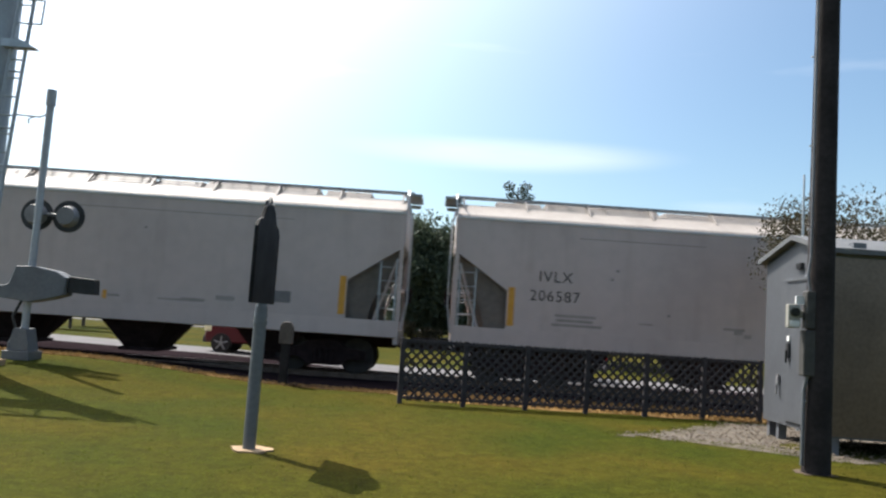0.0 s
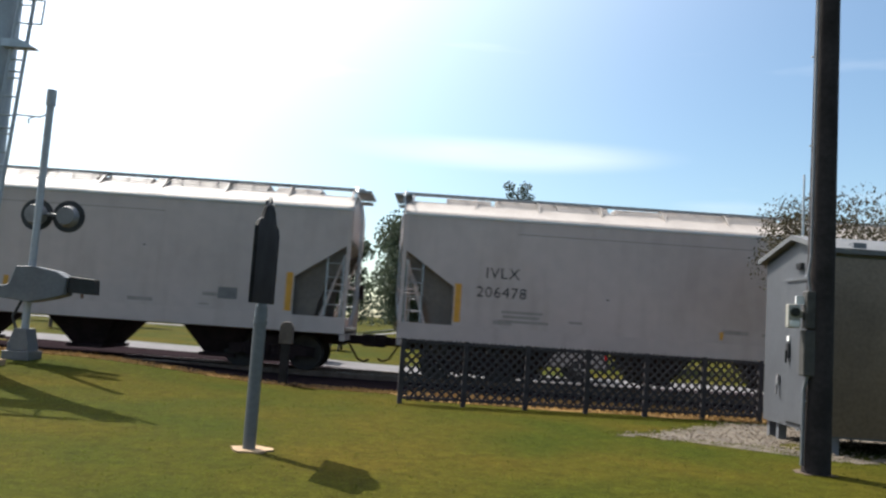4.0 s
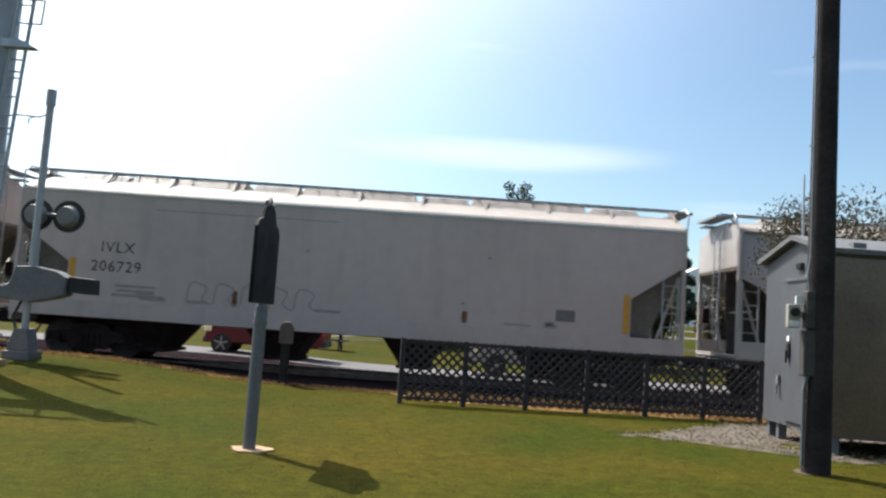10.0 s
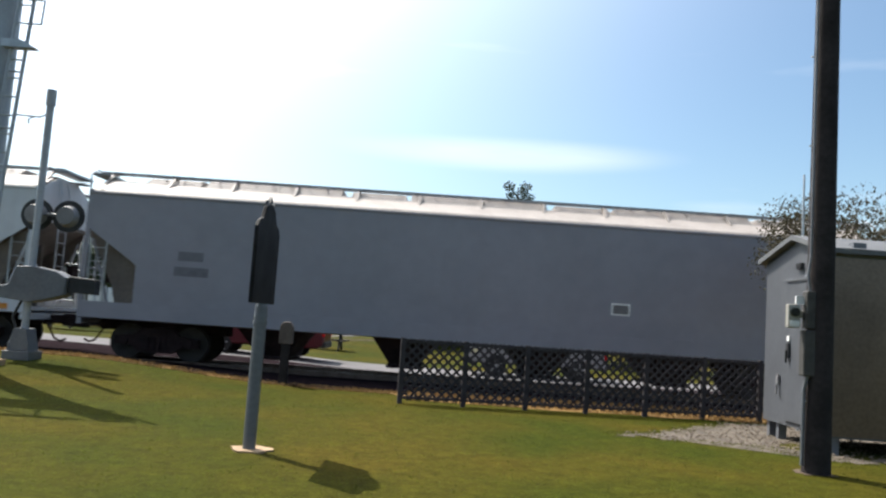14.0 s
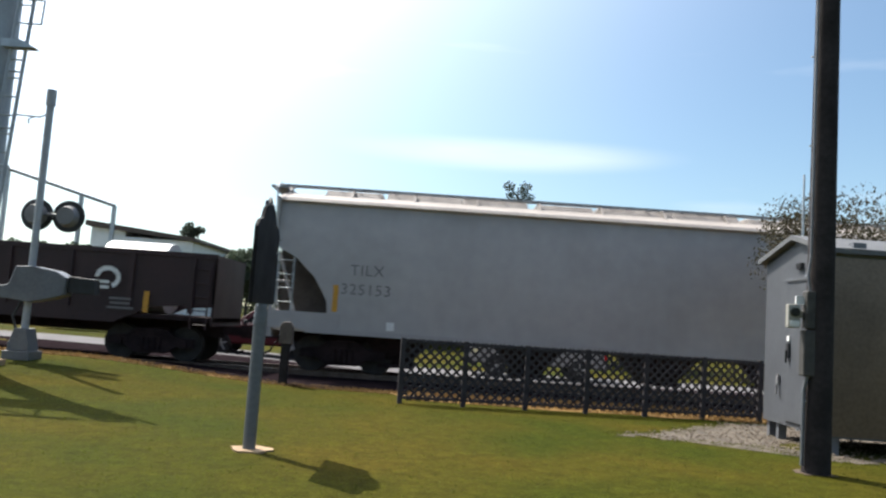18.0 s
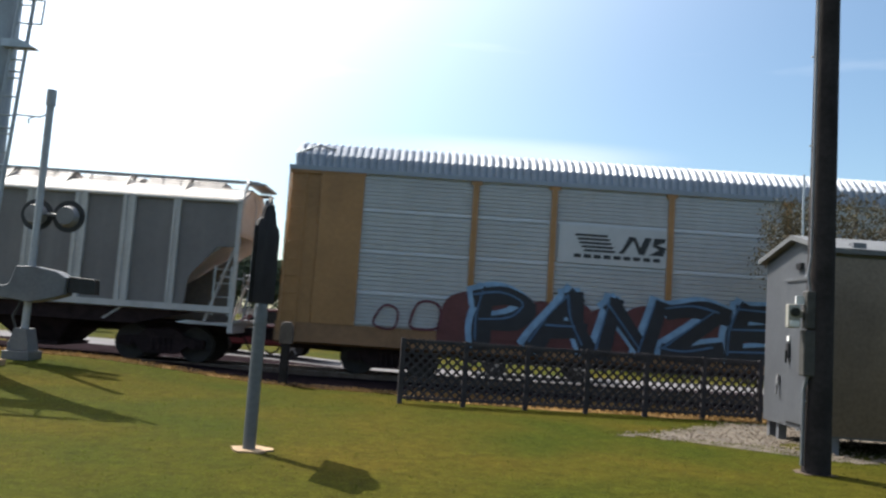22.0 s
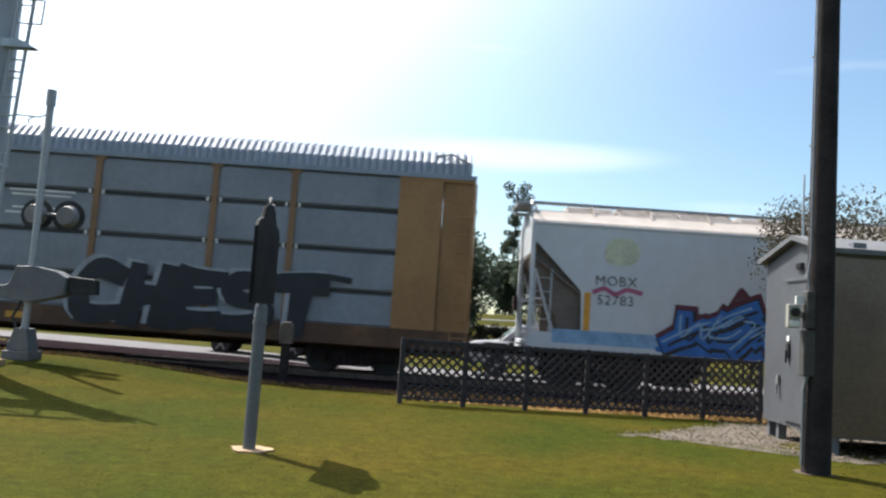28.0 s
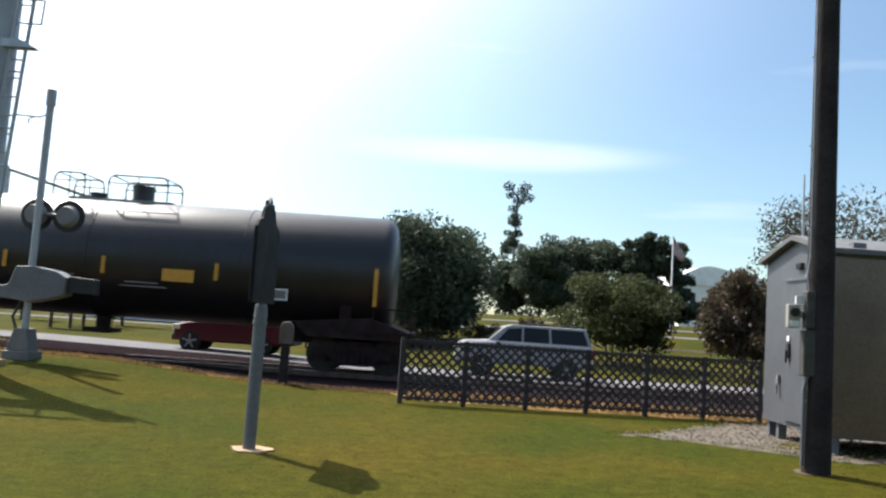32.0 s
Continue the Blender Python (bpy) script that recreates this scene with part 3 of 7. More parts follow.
tree("low_shrub", "low rounded dark shrub on the park lawn", "shrub", -16.7, 41.0, 1.05, 0.7, 0.4, LEAF_OAK, 1500, 0.07, 84, clump=15)
for i, (x, y, h) in enumerate(((-1.6, 43.0, 1.3), (-0.4, 42.2, 1.0), (2.2, 43.2, 1.2), (3.7, 44.5, 1.1), (5.6, 47.5, 1.5))):
    tree("low_shrub", "low dark shrub under the park trees", "shrub", x, y, h + rise(x, y), 0.9, 0.5, LEAF_DUSK, 1700, 0.075, 140 + i, clump=18, group="low shrubs under the oak")
BLOSSOM = leaf_material("pale_blossom", (0.42, 0.30, 0.30), (0.6, 0.5, 0.48), 0.3)
for thing_, top, wide in ((bpy.data.objects["crape_myrtle"], 4.4, 2.3), (bpy.data.objects["crape_myrtle.001"], 4.6, 1.7)):
    brng = np.random.default_rng(17)
    spots = []
    for k in range(46):
        a, q = brng.uniform(0, 6.28), brng.uniform(0.25, 1.0)
        spots.append(((wide * q * math.cos(a), wide * q * math.sin(a), 1.2 + (top - 1.6) * (0.25 + 0.7 * math.sqrt(max(0.0, 1 - q * q))) * brng.uniform(0.75, 1.0)), (0.09, 0.09, 0.1)))
    crown("blossom", leaves(brng, spots, 420, 0.04), BLOSSOM, thing_)

TABLEW = material("dark_weathered_table_wood", (0.035, 0.028, 0.024), 0.8, vary=0.35, scale=3, fine=20, bump=0.3)
table = root("picnic_table", "dark weathered wooden picnic table on the park lawn", "picnic table")
table.location = (-5.2, 36.9, ground_z(-5.2, 36.9))
for k in range(5):
    bm = bmesh.new()
    box(bm, -1.1, 1.1, -0.37 + 0.15 * k, -0.235 + 0.15 * k, 0.70, 0.745)
    part("top_plank", bm, TABLEW, table)
for sy in (-0.82, 0.58):
    bm = bmesh.new()
    box(bm, -1.1, 1.1, sy, sy + 0.24, 0.42, 0.465)
    part("bench_plank", bm, TABLEW, table)
for sx in (-0.75, 0.75):
    for s in (-1, 1):
        bm = bmesh.new()
        rod(bm, (sx, s * 0.62, -0.03), (sx, s * 0.2, 0.70), 0.055, seg=8)
        part("leg", bm, TABLEW, table)
    bm = bmesh.new()
    box(bm, sx - 0.03, sx + 0.03, -0.8, 0.8, 0.34, 0.418)
    part("cross_brace", bm, TABLEW, table)

rng = np.random.default_rng(90)
wood = []
for k in range(110):
    wx = -75 + 150 * (k + rng.uniform(-0.4, 0.4)) / 110
    hh = 5.6 + 1.6 * math.sin(wx * 0.23) + rng.uniform(-0.9, 1.4)
    for q in range(3):
        wood.append(((wx + rng.uniform(-0.6, 0.6), 132 + rng.uniform(-3, 3), hh * (0.22 + 0.28 * q)), (1.6, 1.4, hh * 0.24)))
far_woods = crown("far_woods", leaves(rng, wood, 26000, 0.30), LEAF_OAK, None)
# woods added out of sight behind the camera, for the hut walls to reflect
for k in range(60):
    wx = -48 + 96 * k / 60
    hh = 10 + 2.2 * math.sin(wx * 0.31) + rng.uniform(-1, 1.5)
    for q in range(3):
        wood.append(((wx + rng.uniform(-0.6, 0.6), -36 + rng.uniform(-2, 2), hh * (0.2 + 0.3 * q)), (1.8, 1.6, hh * 0.24)))
reflection_woods = crown("dense_woods", leaves(rng, wood[-180:], 14000, 0.34), LEAF_OAK, None)
tagged(reflection_woods, "unseen dark green woods added behind the camera for reflections", "woods", kind="stuff")
tagged(far_woods, "far dark green woods closing the horizon", "woods", kind="stuff")


# ---- buildings ----
WALLW = material("white_wall_paint", (0.84, 0.84, 0.82), 0.7, vary=0.1, scale=1, fine=10, bump=0.1)
ROOFB = material("brown_roof_edge", (0.10, 0.07, 0.055), 0.7, vary=0.2, scale=1, fine=10, bump=0.1)
GLASS = material("dark_window_glass", (0.012, 0.014, 0.015), 0.12, spec=0.2, vary=0.1, scale=1, fine=10, bump=0)

hall = root("arched_hall", "white hall with a low arched roof, far off", "building")
hall.location = (40.5, 120, 0)
bm = bmesh.new()
box(bm, -4.2, 8.5, 0, 14, 0, 9.6)
part("wall", bm, WALLW, hall)
bm = bmesh.new()
prism(bm, [(-4.4, 9.6)] + [(-4.4 + 6.2 * i / 8, 9.62 + 3.0 * math.sin(math.pi * (0.12 + 0.5 * i / 8))) for i in range(9)] + [(8.7, 11.0), (8.7, 9.6)], "y", -0.3, 14.3)
part("roof", bm, material("pale_hall_roof", (0.84, 0.85, 0.86), 0.6, vary=0.12, scale=1, fine=10, bump=0.05), hall)
for wx in (-2.2, 0.6, 3.4, 6.2):
    bm = bmesh.new()
    box(bm, wx - 0.4, wx + 0.4, -0.06, 0.05, 5.6, 8.4)
    part("window", bm, GLASS, hall)

store = root("low_building", "low white building with a dark brown roof edge", "building")
store.location = (-24.0, 62, 0)
bm = bmesh.new()
box(bm, -3.7, 4.4, 0, 12, 0, 6.5)
box(bm, -3.7, -1.0, 0.02, 12, 6.5, 7.1)
part("wall", bm, WALLW, store)
bm = bmesh.new()
prism(bm, [(-4.0, 7.18), (4.8, 6.44), (4.8, 6.72), (-4.0, 7.62)], "y", -0.5, 12.5)
part("roof", bm, ROOFB, store)
for wx in (-2.6, 0.2, 2.9):
    bm = bmesh.new()
    box(bm, wx - 0.6, wx + 0.6, -0.05, 0.05, 2.2, 4.0)
    part("window", bm, GLASS, store)
gantry = root("steel_gantry", "pale steel frame with a long sloping top beam", "steel frame")
gantry.location = (-26.9, 60.5, 0)
for px, pz in ((-7.0, 11.0), (-1.15, 9.4), (1.45, 8.7)):
    bm = bmesh.new()
    box(bm, px - 0.14, px + 0.14, -0.12, 0.12, 0, pz)
    part("post", bm, STEEL, gantry)
bm = bmesh.new()
rod(bm, (-9.2, 0, 11.65), (1.45, 0, 8.72), 0.15)
part("top_beam", bm, STEEL, gantry)

flag = root("flagpole", "white flagpole with a small hanging flag", "flagpole")
flag.location = (17.5, 60, ground_z(17.5, 60))
bm = bmesh.new()
rod(bm, (0, 0, -0.2), (0, 0, 7.23), 0.09, 0.05)
part("pole", bm, WALLW, flag)
bm = bmesh.new()
prism(bm, [(0.05, 7.13), (0.35, 6.63), (0.75, 6.18), (0.95, 5.53), (0.60, 5.33), (0.25, 5.63), (0.05, 5.93)], "y", -0.02, 0.02)
part("flag", bm, material("faded_flag_cloth", (0.42, 0.36, 0.36), 0.8, vary=0.3, scale=2, fine=10, bump=0.1, other=(0.3, 0.08, 0.08)), flag, "faded red and white cloth")


# ---- crossing and signal things ----
ALU = material("grey_aluminium", (0.14, 0.147, 0.16), 0.5, 0.2, vary=0.2, scale=2, fine=20, bump=0.08, streak=0.2)
SIGBLK = material("black_signal_paint", (0.02, 0.02, 0.022), 0.55, vary=0.3, scale=4, fine=25, bump=0.05)
HUTSIDE = material("dull_bare_hut_steel", (0.15, 0.115, 0.095), 0.36, 0.8, vary=0.25, scale=0.9, fine=16, bump=0.04, streak=0.2, streak_color=(0.05, 0.045, 0.04))
HUTGREY = material("brushed_grey_hut_metal", (0.080, 0.085, 0.094), 0.45, 0.0, vary=0.15, scale=1.2, fine=14, bump=0.04, streak=0.15, streak_color=(0.2, 0.2, 0.2))
POLEW = material("dark_pole_wood", (0.032, 0.027, 0.027), 0.9, spec=0.15, vary=0.4, scale=2, fine=18, bump=0.5, streak=0.4, streak_color=(0.03, 0.025, 0.02))
LENS = material("dull_red_lens", (0.10, 0.012, 0.01), 0.3, vary=0.1, scale=3, fine=20, bump=0)

# aluminium paler than ALU: the bright haze over the masts put into colour
MASTALU = material("haze_paled_aluminium", (0.34, 0.355, 0.38), 0.45, 0.15, vary=0.15, scale=2, fine=20, bump=0.05, streak=0.15)
HOUSING = material("dull_grey_lamp_housing", (0.20, 0.195, 0.20), 0.6, vary=0.15, scale=3, fine=20, bump=0.03)
mast = root("crossing_signal", "grey crossing signal mast with two black-rimmed lights and gate mechanism", "crossing signal")
mx, my = -8.57, 16.6
mast.location = (mx, my, ground_z(mx, my))
bm = bmesh.new()
rod(bm, (0, 0, 0.3), (0, 0, 5.66), 0.075, seg=14)
part("pole", bm, MASTALU, mast, smooth=True)
bm = bmesh.new()
rod(bm, (0, 0, 5.36), (0, 0, 5.7), 0.10, seg=14)
part("cap", bm, MASTALU, mast)
bm = bmesh.new()
box(bm, -0.28, 0.28, -0.28, 0.28, -0.1, 0.16)
prism(bm, [(-0.24, 0.16), (0.24, 0.16), (0.13, 0.62), (-0.13, 0.62)], "y", -0.2, 0.2)
for cx in (-0.2, 0.2):
    rod(bm, (cx, -0.2, 0.16), (cx, -0.2, 0.34), 0.025)
part("base", bm, ALU, mast, bevel=0.01)
bm = bmesh.new()
prism(bm, [(-0.6, 1.24), (-0.16, 1.2), (0.1, 1.16), (0.6, 1.28), (0.82, 1.36), (0.84, 1.72), (0.62, 1.84), (0.1, 1.92), (-0.22, 1.9), (-0.34, 1.52), (-0.6, 1.46)], "y", -0.22, 0.2)
part("gate_mechanism", bm, ALU, mast, bevel=0.015)
bm = bmesh.new()
prism(bm, [(0.845, 1.42), (1.42, 1.40), (1.40, 1.72), (0.845, 1.76)], "y", -0.12, 0.12)
part("counterweight", bm, SIGBLK, mast, bevel=0.01)
bm = bmesh.new()
path_rod(bm, [(-0.1, -0.05, 1.2), (-0.26, -0.05, 0.85), (-0.12, -0.05, 0.5)], 0.03)
part("cable", bm, SIGBLK, mast)
bm = bmesh.new()
path_rod(bm, [(-0.17, 0.2, 3.06), (0.51, 0.2, 3.04)], 0.035)
part("light_crossarm", bm, ALU, mast)
for cx in (-0.17, 0.51):
    bm = bmesh.new()
    disc(bm, (cx, 0.30, 3.04), "y", 0.345, 0.012, 28)
    light = part("light_background", bm, SIGBLK, mast)
    bm = bmesh.new()
    rod(bm, (cx, 0.28, 3.04), (cx, 0.12, 3.04), 0.24, 0.19, 20)
    part("lamp_housing", bm, HOUSING, light, "grey round lamp housing", smooth=True)
    bm = bmesh.new()
    disc(bm, (cx, 0.33, 3.04), "y", 0.15, 0.02, 20)
    part("lens", bm, LENS, light, "dull red lens")
bm = bmesh.new()
path_rod(bm, [(-0.75, 0.0, 5.12), (-0.2, 0.0, 5.1), (-0.02, 0.0, 5.18)], 0.018)
path_rod(bm, [(-0.3, 0.0, 5.1), (-0.44, 0.0, 5.04), (-0.42, 0.0, 4.94)], 0.015)
part("bell_bracket", bm, SIGBLK, mast)

cant = root("signal_cantilever", "tall galvanised signal column with a ladder and small platform", "signal mast")
cx0, cy0 = -8.80, 15.0
cant.location = (cx0, cy0, ground_z(cx0, cy0))
bm = bmesh.new()
rod(bm, (0, 0, 0), (0, 0, 8.1), 0.27, 0.25, 24)
part("column", bm, MASTALU, cant, smooth=True)
bm = bmesh.new()
box(bm, -0.5, 0.5, -0.5, 0.5, -0.1, 0.14)
part("footing", bm, SLAB, cant)
for lx in (0.27, 0.55):
    bm = bmesh.new()
    rod(bm, (lx - 0.24, -0.27, 0.6), (lx + 0.16, -0.27, 8.0), 0.036)
    part("ladder_rail", bm, MASTALU, cant)
for i in range(20):
    bm = bmesh.new()
    q = 0.8 + i * 0.36
    rod(bm, (0.03 + 0.054 * (q - 0.6), -0.27, q), (0.31 + 0.054 * (q - 0.6), -0.27, q), 0.018, seg=6)
    part("rung", bm, STEEL, cant)
bm = bmesh.new()
prism(bm, [(0.2, 6.05), (0.86, 6.05), (0.56, 6.2), (0.2, 6.2)], "y", -0.42, -0.2)
part("platform", bm, STEEL, cant)
bm = bmesh.new()
path_rod(bm, [(0.55, -0.3, 6.55), (0.86, -0.3, 6.55), (0.88, -0.3, 7.02), (0.55, -0.3, 7.02)], 0.02)
part("guard_hoop", bm, STEEL, cant)
for ay in (-0.38, 0.38):
    for az in (6.35, 7.75):
        bm = bmesh.new()
        rod(bm, (-0.2, ay, az), (-7.5, ay * 0.8, az + 0.25), 0.085, 0.06, 12)
        part("arm_chord", bm, ALU, cant)
    for k in range(8):
        bm = bmesh.new()
        rod(bm, (-0.3 - 0.9 * k, ay, 6.35 + 0.03 * k), (-0.75 - 0.9 * k, ay, 7.75 + 0.03 * k), 0.035, seg=6)
        rod(bm, (-0.75 - 0.9 * k, ay, 7.75 + 0.03 * k), (-1.2 - 0.9 * k, ay, 6.38 + 0.03 * k), 0.035, seg=6)
        part("arm_brace", bm, ALU, cant)
bm = bmesh.new()
box(bm, -7.4, -0.25, -0.36, 0.36, 6.44, 6.49)
part("arm_walkway", bm, GRATE, cant, "grating walkway along the arm")
for lx in (-0.85, -1.65):
    bm = bmesh.new()
    disc(bm, (lx, -0.55, 5.75), "y", 0.36, 0.012, 24)
    lamp = part("arm_light", bm, SIGBLK, cant)
    bm = bmesh.new()
    rod(bm, (lx, -0.5, 6.05), (lx, -0.4, 6.4), 0.03)
    part("light_hanger", bm, ALU, lamp)
for bz in (3.78, 4.5, 5.6):
    bm = bmesh.new()
    path_rod(bm, [(0.2, -0.1, bz), (0.32, -0.27, bz + 0.02), (0.56, -0.28, bz)], 0.02)
    part("ladder_bracket", bm, STEEL, cant)

marker = root("historical_marker", "dark cast-metal marker panel on a round grey post", "sign")
marker.location = (-2.04, 9.14, 0)
bm = bmesh.new()
rod(bm, (0, 0, -0.2), (0, 0, 1.62), 0.073, seg=18)
rod(bm, (0, 0, 1.42), (0, 0, 1.46), 0.085, seg=18)
part("post", bm, ALU, marker, "grey round post", smooth=True)
bm = bmesh.new()
rod(bm, (0, 0, 1.5), (0, 0, 1.66), 0.082, 0.06, 18)
part("collar", bm, ALU, marker)
bm = bmesh.new()
prism(bm, [(-0.58, 1.66), (0.58, 1.66), (0.58, 2.5), (0.5, 2.58), (0.34, 2.62), (0.24, 2.76), (0.0, 2.82), (-0.24, 2.76), (-0.34, 2.62), (-0.5, 2.58), (-0.58, 2.5)], "x", -0.022, 0.022)
part("panel", bm, material("dark_marker_metal", (0.012, 0.0105, 0.0115), 0.7, 0.0, spec=0.15, vary=0.3, scale=3, fine=20, bump=0.1), marker, "dark painted panel with an arched top", bevel=0.008)
bm = bmesh.new()
prism(bm, [(-0.2, 2.765), (0.2, 2.765), (0.17, 2.84), (0.09, 2.81), (0.0, 2.9), (-0.09, 2.81), (-0.17, 2.84)], "x", -0.018, 0.018)
part("crest", bm, SIGBLK, marker, "small pointed crest on the panel")
bm = bmesh.new()
vs = [bm.verts.new((0.23 * math.cos(a) * (1 + 0.12 * math.sin(3 * a) + 0.1 * math.sin(7 * a + 1)) + 0.03, 0.22 * math.sin(a) * (1 + 0.14 * math.sin(5 * a)), 0.02)) for a in [2 * math.pi * i / 18 for i in range(18)]]
bm.faces.new(vs)
ex = bmesh.ops.extrude_face_region(bm, geom=bm.faces[:])
bmesh.ops.translate(bm, verts=[v for v in ex["geom"] if isinstance(v, bmesh.types.BMVert)], vec=(0, 0, -0.1))
part("footing", bm, SLAB, marker, "round tan concrete footing")

bollard = root("marker_post", "dark square post with a weathered box on top", "post")
bollard.location = (-3.45, 18.3, ground_z(-3.45, 18.3))
bm = bmesh.new()
box(bm, -0.09, 0.09, -0.09, 0.09, -0.1, 1.0)
part("post", bm, POLEW, bollard, bevel=0.01)
bm = bmesh.new()
prism(bm, [(-0.15, 0.92), (0.15, 0.92), (0.15, 1.3), (0.09, 1.42), (-0.09, 1.42), (-0.15, 1.3)], "y", -0.1, 0.1)
part("box", bm, material("weathered_brown_box", (0.12, 0.09, 0.075), 0.8, vary=0.3, scale=4, fine=20, bump=0.3), bollard, bevel=0.012)

# utility pole
pole = root("utility_pole", "dark weathered wooden utility pole with conduit and meter boxes", "utility pole")
pole.location = (4.9, 10.2, ground_z(4.9, 10.2))
bm = bmesh.new()
rod(bm, (0, 0, -0.3), (0.02, 0, 9.5), 0.178, 0.135, 22)
part("shaft", bm, POLEW, pole, smooth=True)
bm = bmesh.new()
path_rod(bm, [(-0.205, -0.05, 0.1), (-0.205, -0.05, 1.05), (-0.17, -0.1, 1.3)], 0.026)
path_rod(bm, [(-0.16, -0.1, 2.2), (-0.20, -0.08, 2.5), (-0.17, -0.09, 2.75), (-0.16, -0.09, 9)], 0.018)
part("conduit", bm, ALU, pole, "grey conduit pipe")
BOXG = material("weathered_grey_brown_box", (0.05, 0.046, 0.041), 0.7, vary=0.3, scale=4, fine=20, bump=0.05)
bm = bmesh.new()
box(bm, -0.25, -0.10, -0.13, 0.01, 1.22, 1.80)
part("lower_box", bm, BOXG, pole, bevel=0.012)
bm = bmesh.new()
box(bm, -0.225, -0.11, -0.13, 0.01, 1.82, 2.30)
part("switch_box", bm, BOXG, pole, bevel=0.012)
bm = bmesh.new()
box(bm, -0.43, -0.27, -0.06, 0.02, 1.82, 2.12)
box(bm, -0.27, -0.16, -0.02, 0.02, 1.95, 2.05)
meterb = part("meter_box", bm, material("pale_meter_box", (0.36, 0.34, 0.29), 0.6, vary=0.3, scale=8, fine=30, bump=0.05), pole, "pale meter box", bevel=0.008)
bm = bmesh.new()
disc(bm, (-0.35, -0.08, 2.02), "y", 0.055, 0.025, 18)
part("meter_dial", bm, GLASS, meterb, "round glass meter")
bm = bmesh.new()
box(bm, -0.41, -0.29, -0.075, -0.062, 1.84, 1.91)
part("meter_label", bm, WHITE, meterb, "white label")
bm = bmesh.new()
box(bm, -0.33, -0.22, -0.05, -0.02, 2.13, 2.23)
part("notice_plate", bm, WHITE, pole, "small white notice")
bm = bmesh.new()
for z in (0.9, 2.5, 3.1, 4.2, 5.4, 6.3):
    rod(bm, (-0.17, -0.05, z), (-0.215, -0.06, z), 0.012, seg=6)
part("bolt_row", bm, STEEL, pole)

# signal hut
hut = root("signal_hut", "grey metal railway signal hut on short legs", "signal hut")
hut.location = (5.96, 12.02, 0)
W_, D_, B_, T_ = 2.6, 2.42, 0.25, 3.08
bm = bmesh.new()
box(bm, 0, W_, 0, D_, B_, T_)
prism(bm, [(0.0, T_), (D_, T_), (D_ / 2, T_ + 0.28)], "x", 0.0, W_)
part("body", bm, HUTGREY, hut)
for k in range(3):
    bm = bmesh.new()
    box(bm, 0.012 + W_ * k / 3, W_ * (k + 1) / 3 - 0.004, -0.012, -0.001, B_ + 0.03, T_ - 0.10)
    part("side_sheet", bm, HUTSIDE, hut, "dull bare steel wall sheet")
bm = bmesh.new()
prism(bm, [(-0.14, T_ - 0.05), (D_ / 2, T_ + 0.28), (D_ + 0.14, T_ - 0.05), (D_ + 0.14, T_ + 0.03), (D_ / 2, T_ + 0.36), (-0.14, T_ + 0.03)], "x", -0.12, W_ + 0.12)
part("roof", bm, material("pale_hut_roof", (0.13, 0.133, 0.137), 0.7, 0.0, spec=0.2, vary=0.15, scale=2, fine=15, bump=0.05), hut, "pale sheet-metal gable roof")
bm = bmesh.new()
box(bm, -0.035, -0.004, 0.45, 1.5, B_ + 0.08, T_ - 0.42)
hdoor = part("door", bm, HUTGREY, hut, bevel=0.006)
bm = bmesh.new()
box(bm, -0.07, -0.036, 0.42, 1.56, T_ - 0.40, T_ - 0.36)
part("drip_edge", bm, ALU, hut)
bm = bmesh.new()
box(bm, -0.05, -0.006, 0.95, 1.15, T_ - 0.22, T_ - 0.12)
for k in range(3):
    box(bm, -0.06, -0.05, 0.96, 1.14, T_ - 0.21 + k * 0.03, T_ - 0.195 + k * 0.03)
part("vent", bm, SIGBLK, hut)
bm = bmesh.new()
box(bm, -0.075, -0.037, 1.3, 1.4, 1.38, 1.62)
rod(bm, (-0.09, 1.35, 1.5), (-0.09, 1.35, 1.3), 0.018)
part("door_handle", bm, SIGBLK, hdoor, "dark door handle")
bm = bmesh.new()
box(bm, -0.06, -0.037, 1.31, 1.40, 1.66, 1.75)
part("door_label", bm, WHITE, hdoor, "small white label")
bm = bmesh.new()
box(bm, -0.05, -0.006, 1.74, 1.82, 0.93, 1.07)
rod(bm, (-0.05, 1.78, 0.9), (-0.05, 1.78, 0.75), 0.02)
part("socket", bm, HOUSING, hut, "small grey outlet box")
for sx, sy in ((0.12, 0.12), (0.12, 0.55), (0.12, D_ - 0.12), (0.12, D_ - 0.5), (W_ - 0.12, 0.12), (W_ - 0.12, D_ - 0.12)):
    bm = bmesh.new()
    box(bm, sx - 0.07, sx + 0.07, sy - 0.05, sy + 0.05, -0.1, B_)
    part("leg", bm, ALU, hut)
bm = bmesh.new()
box(bm, 0.3, 0.5, -0.02, 0.12, T_ - 0.02, T_ + 0.14)
part("roof_bracket", bm, ALU, hut)
bm = bmesh.new()
rod(bm, (1.1, 3.4, -0.1), (1.1, 3.4, 5.0), 0.035, 0.022)
ant = thing("antenna_mast", bm, STEEL, "thin grey antenna mast behind the signal hut", "antenna")
ant.location = (6.02, 12.2, 0)

# lattice fence
FENCE = material("black_green_lattice", (0.052, 0.046, 0.050), 0.75, spec=0.2, vary=0.3, scale=3, fine=25, bump=0.15)
fence = root("lattice_fence", "dark lattice panel fence with square posts", "fence")
F0, F1 = Vector((-0.66, 15.9, 0)), Vector((6.95, 17.05, 0))
fdir = (F1 - F0).normalized()
flen = (F1 - F0).length
fence.matrix_basis = Matrix.Translation(F0) @ Matrix.Rotation(math.atan2(fdir.y, fdir.x), 4, "Z")
NP, FH = 6, 1.2
bayw = flen / NP
bm = bmesh.new()
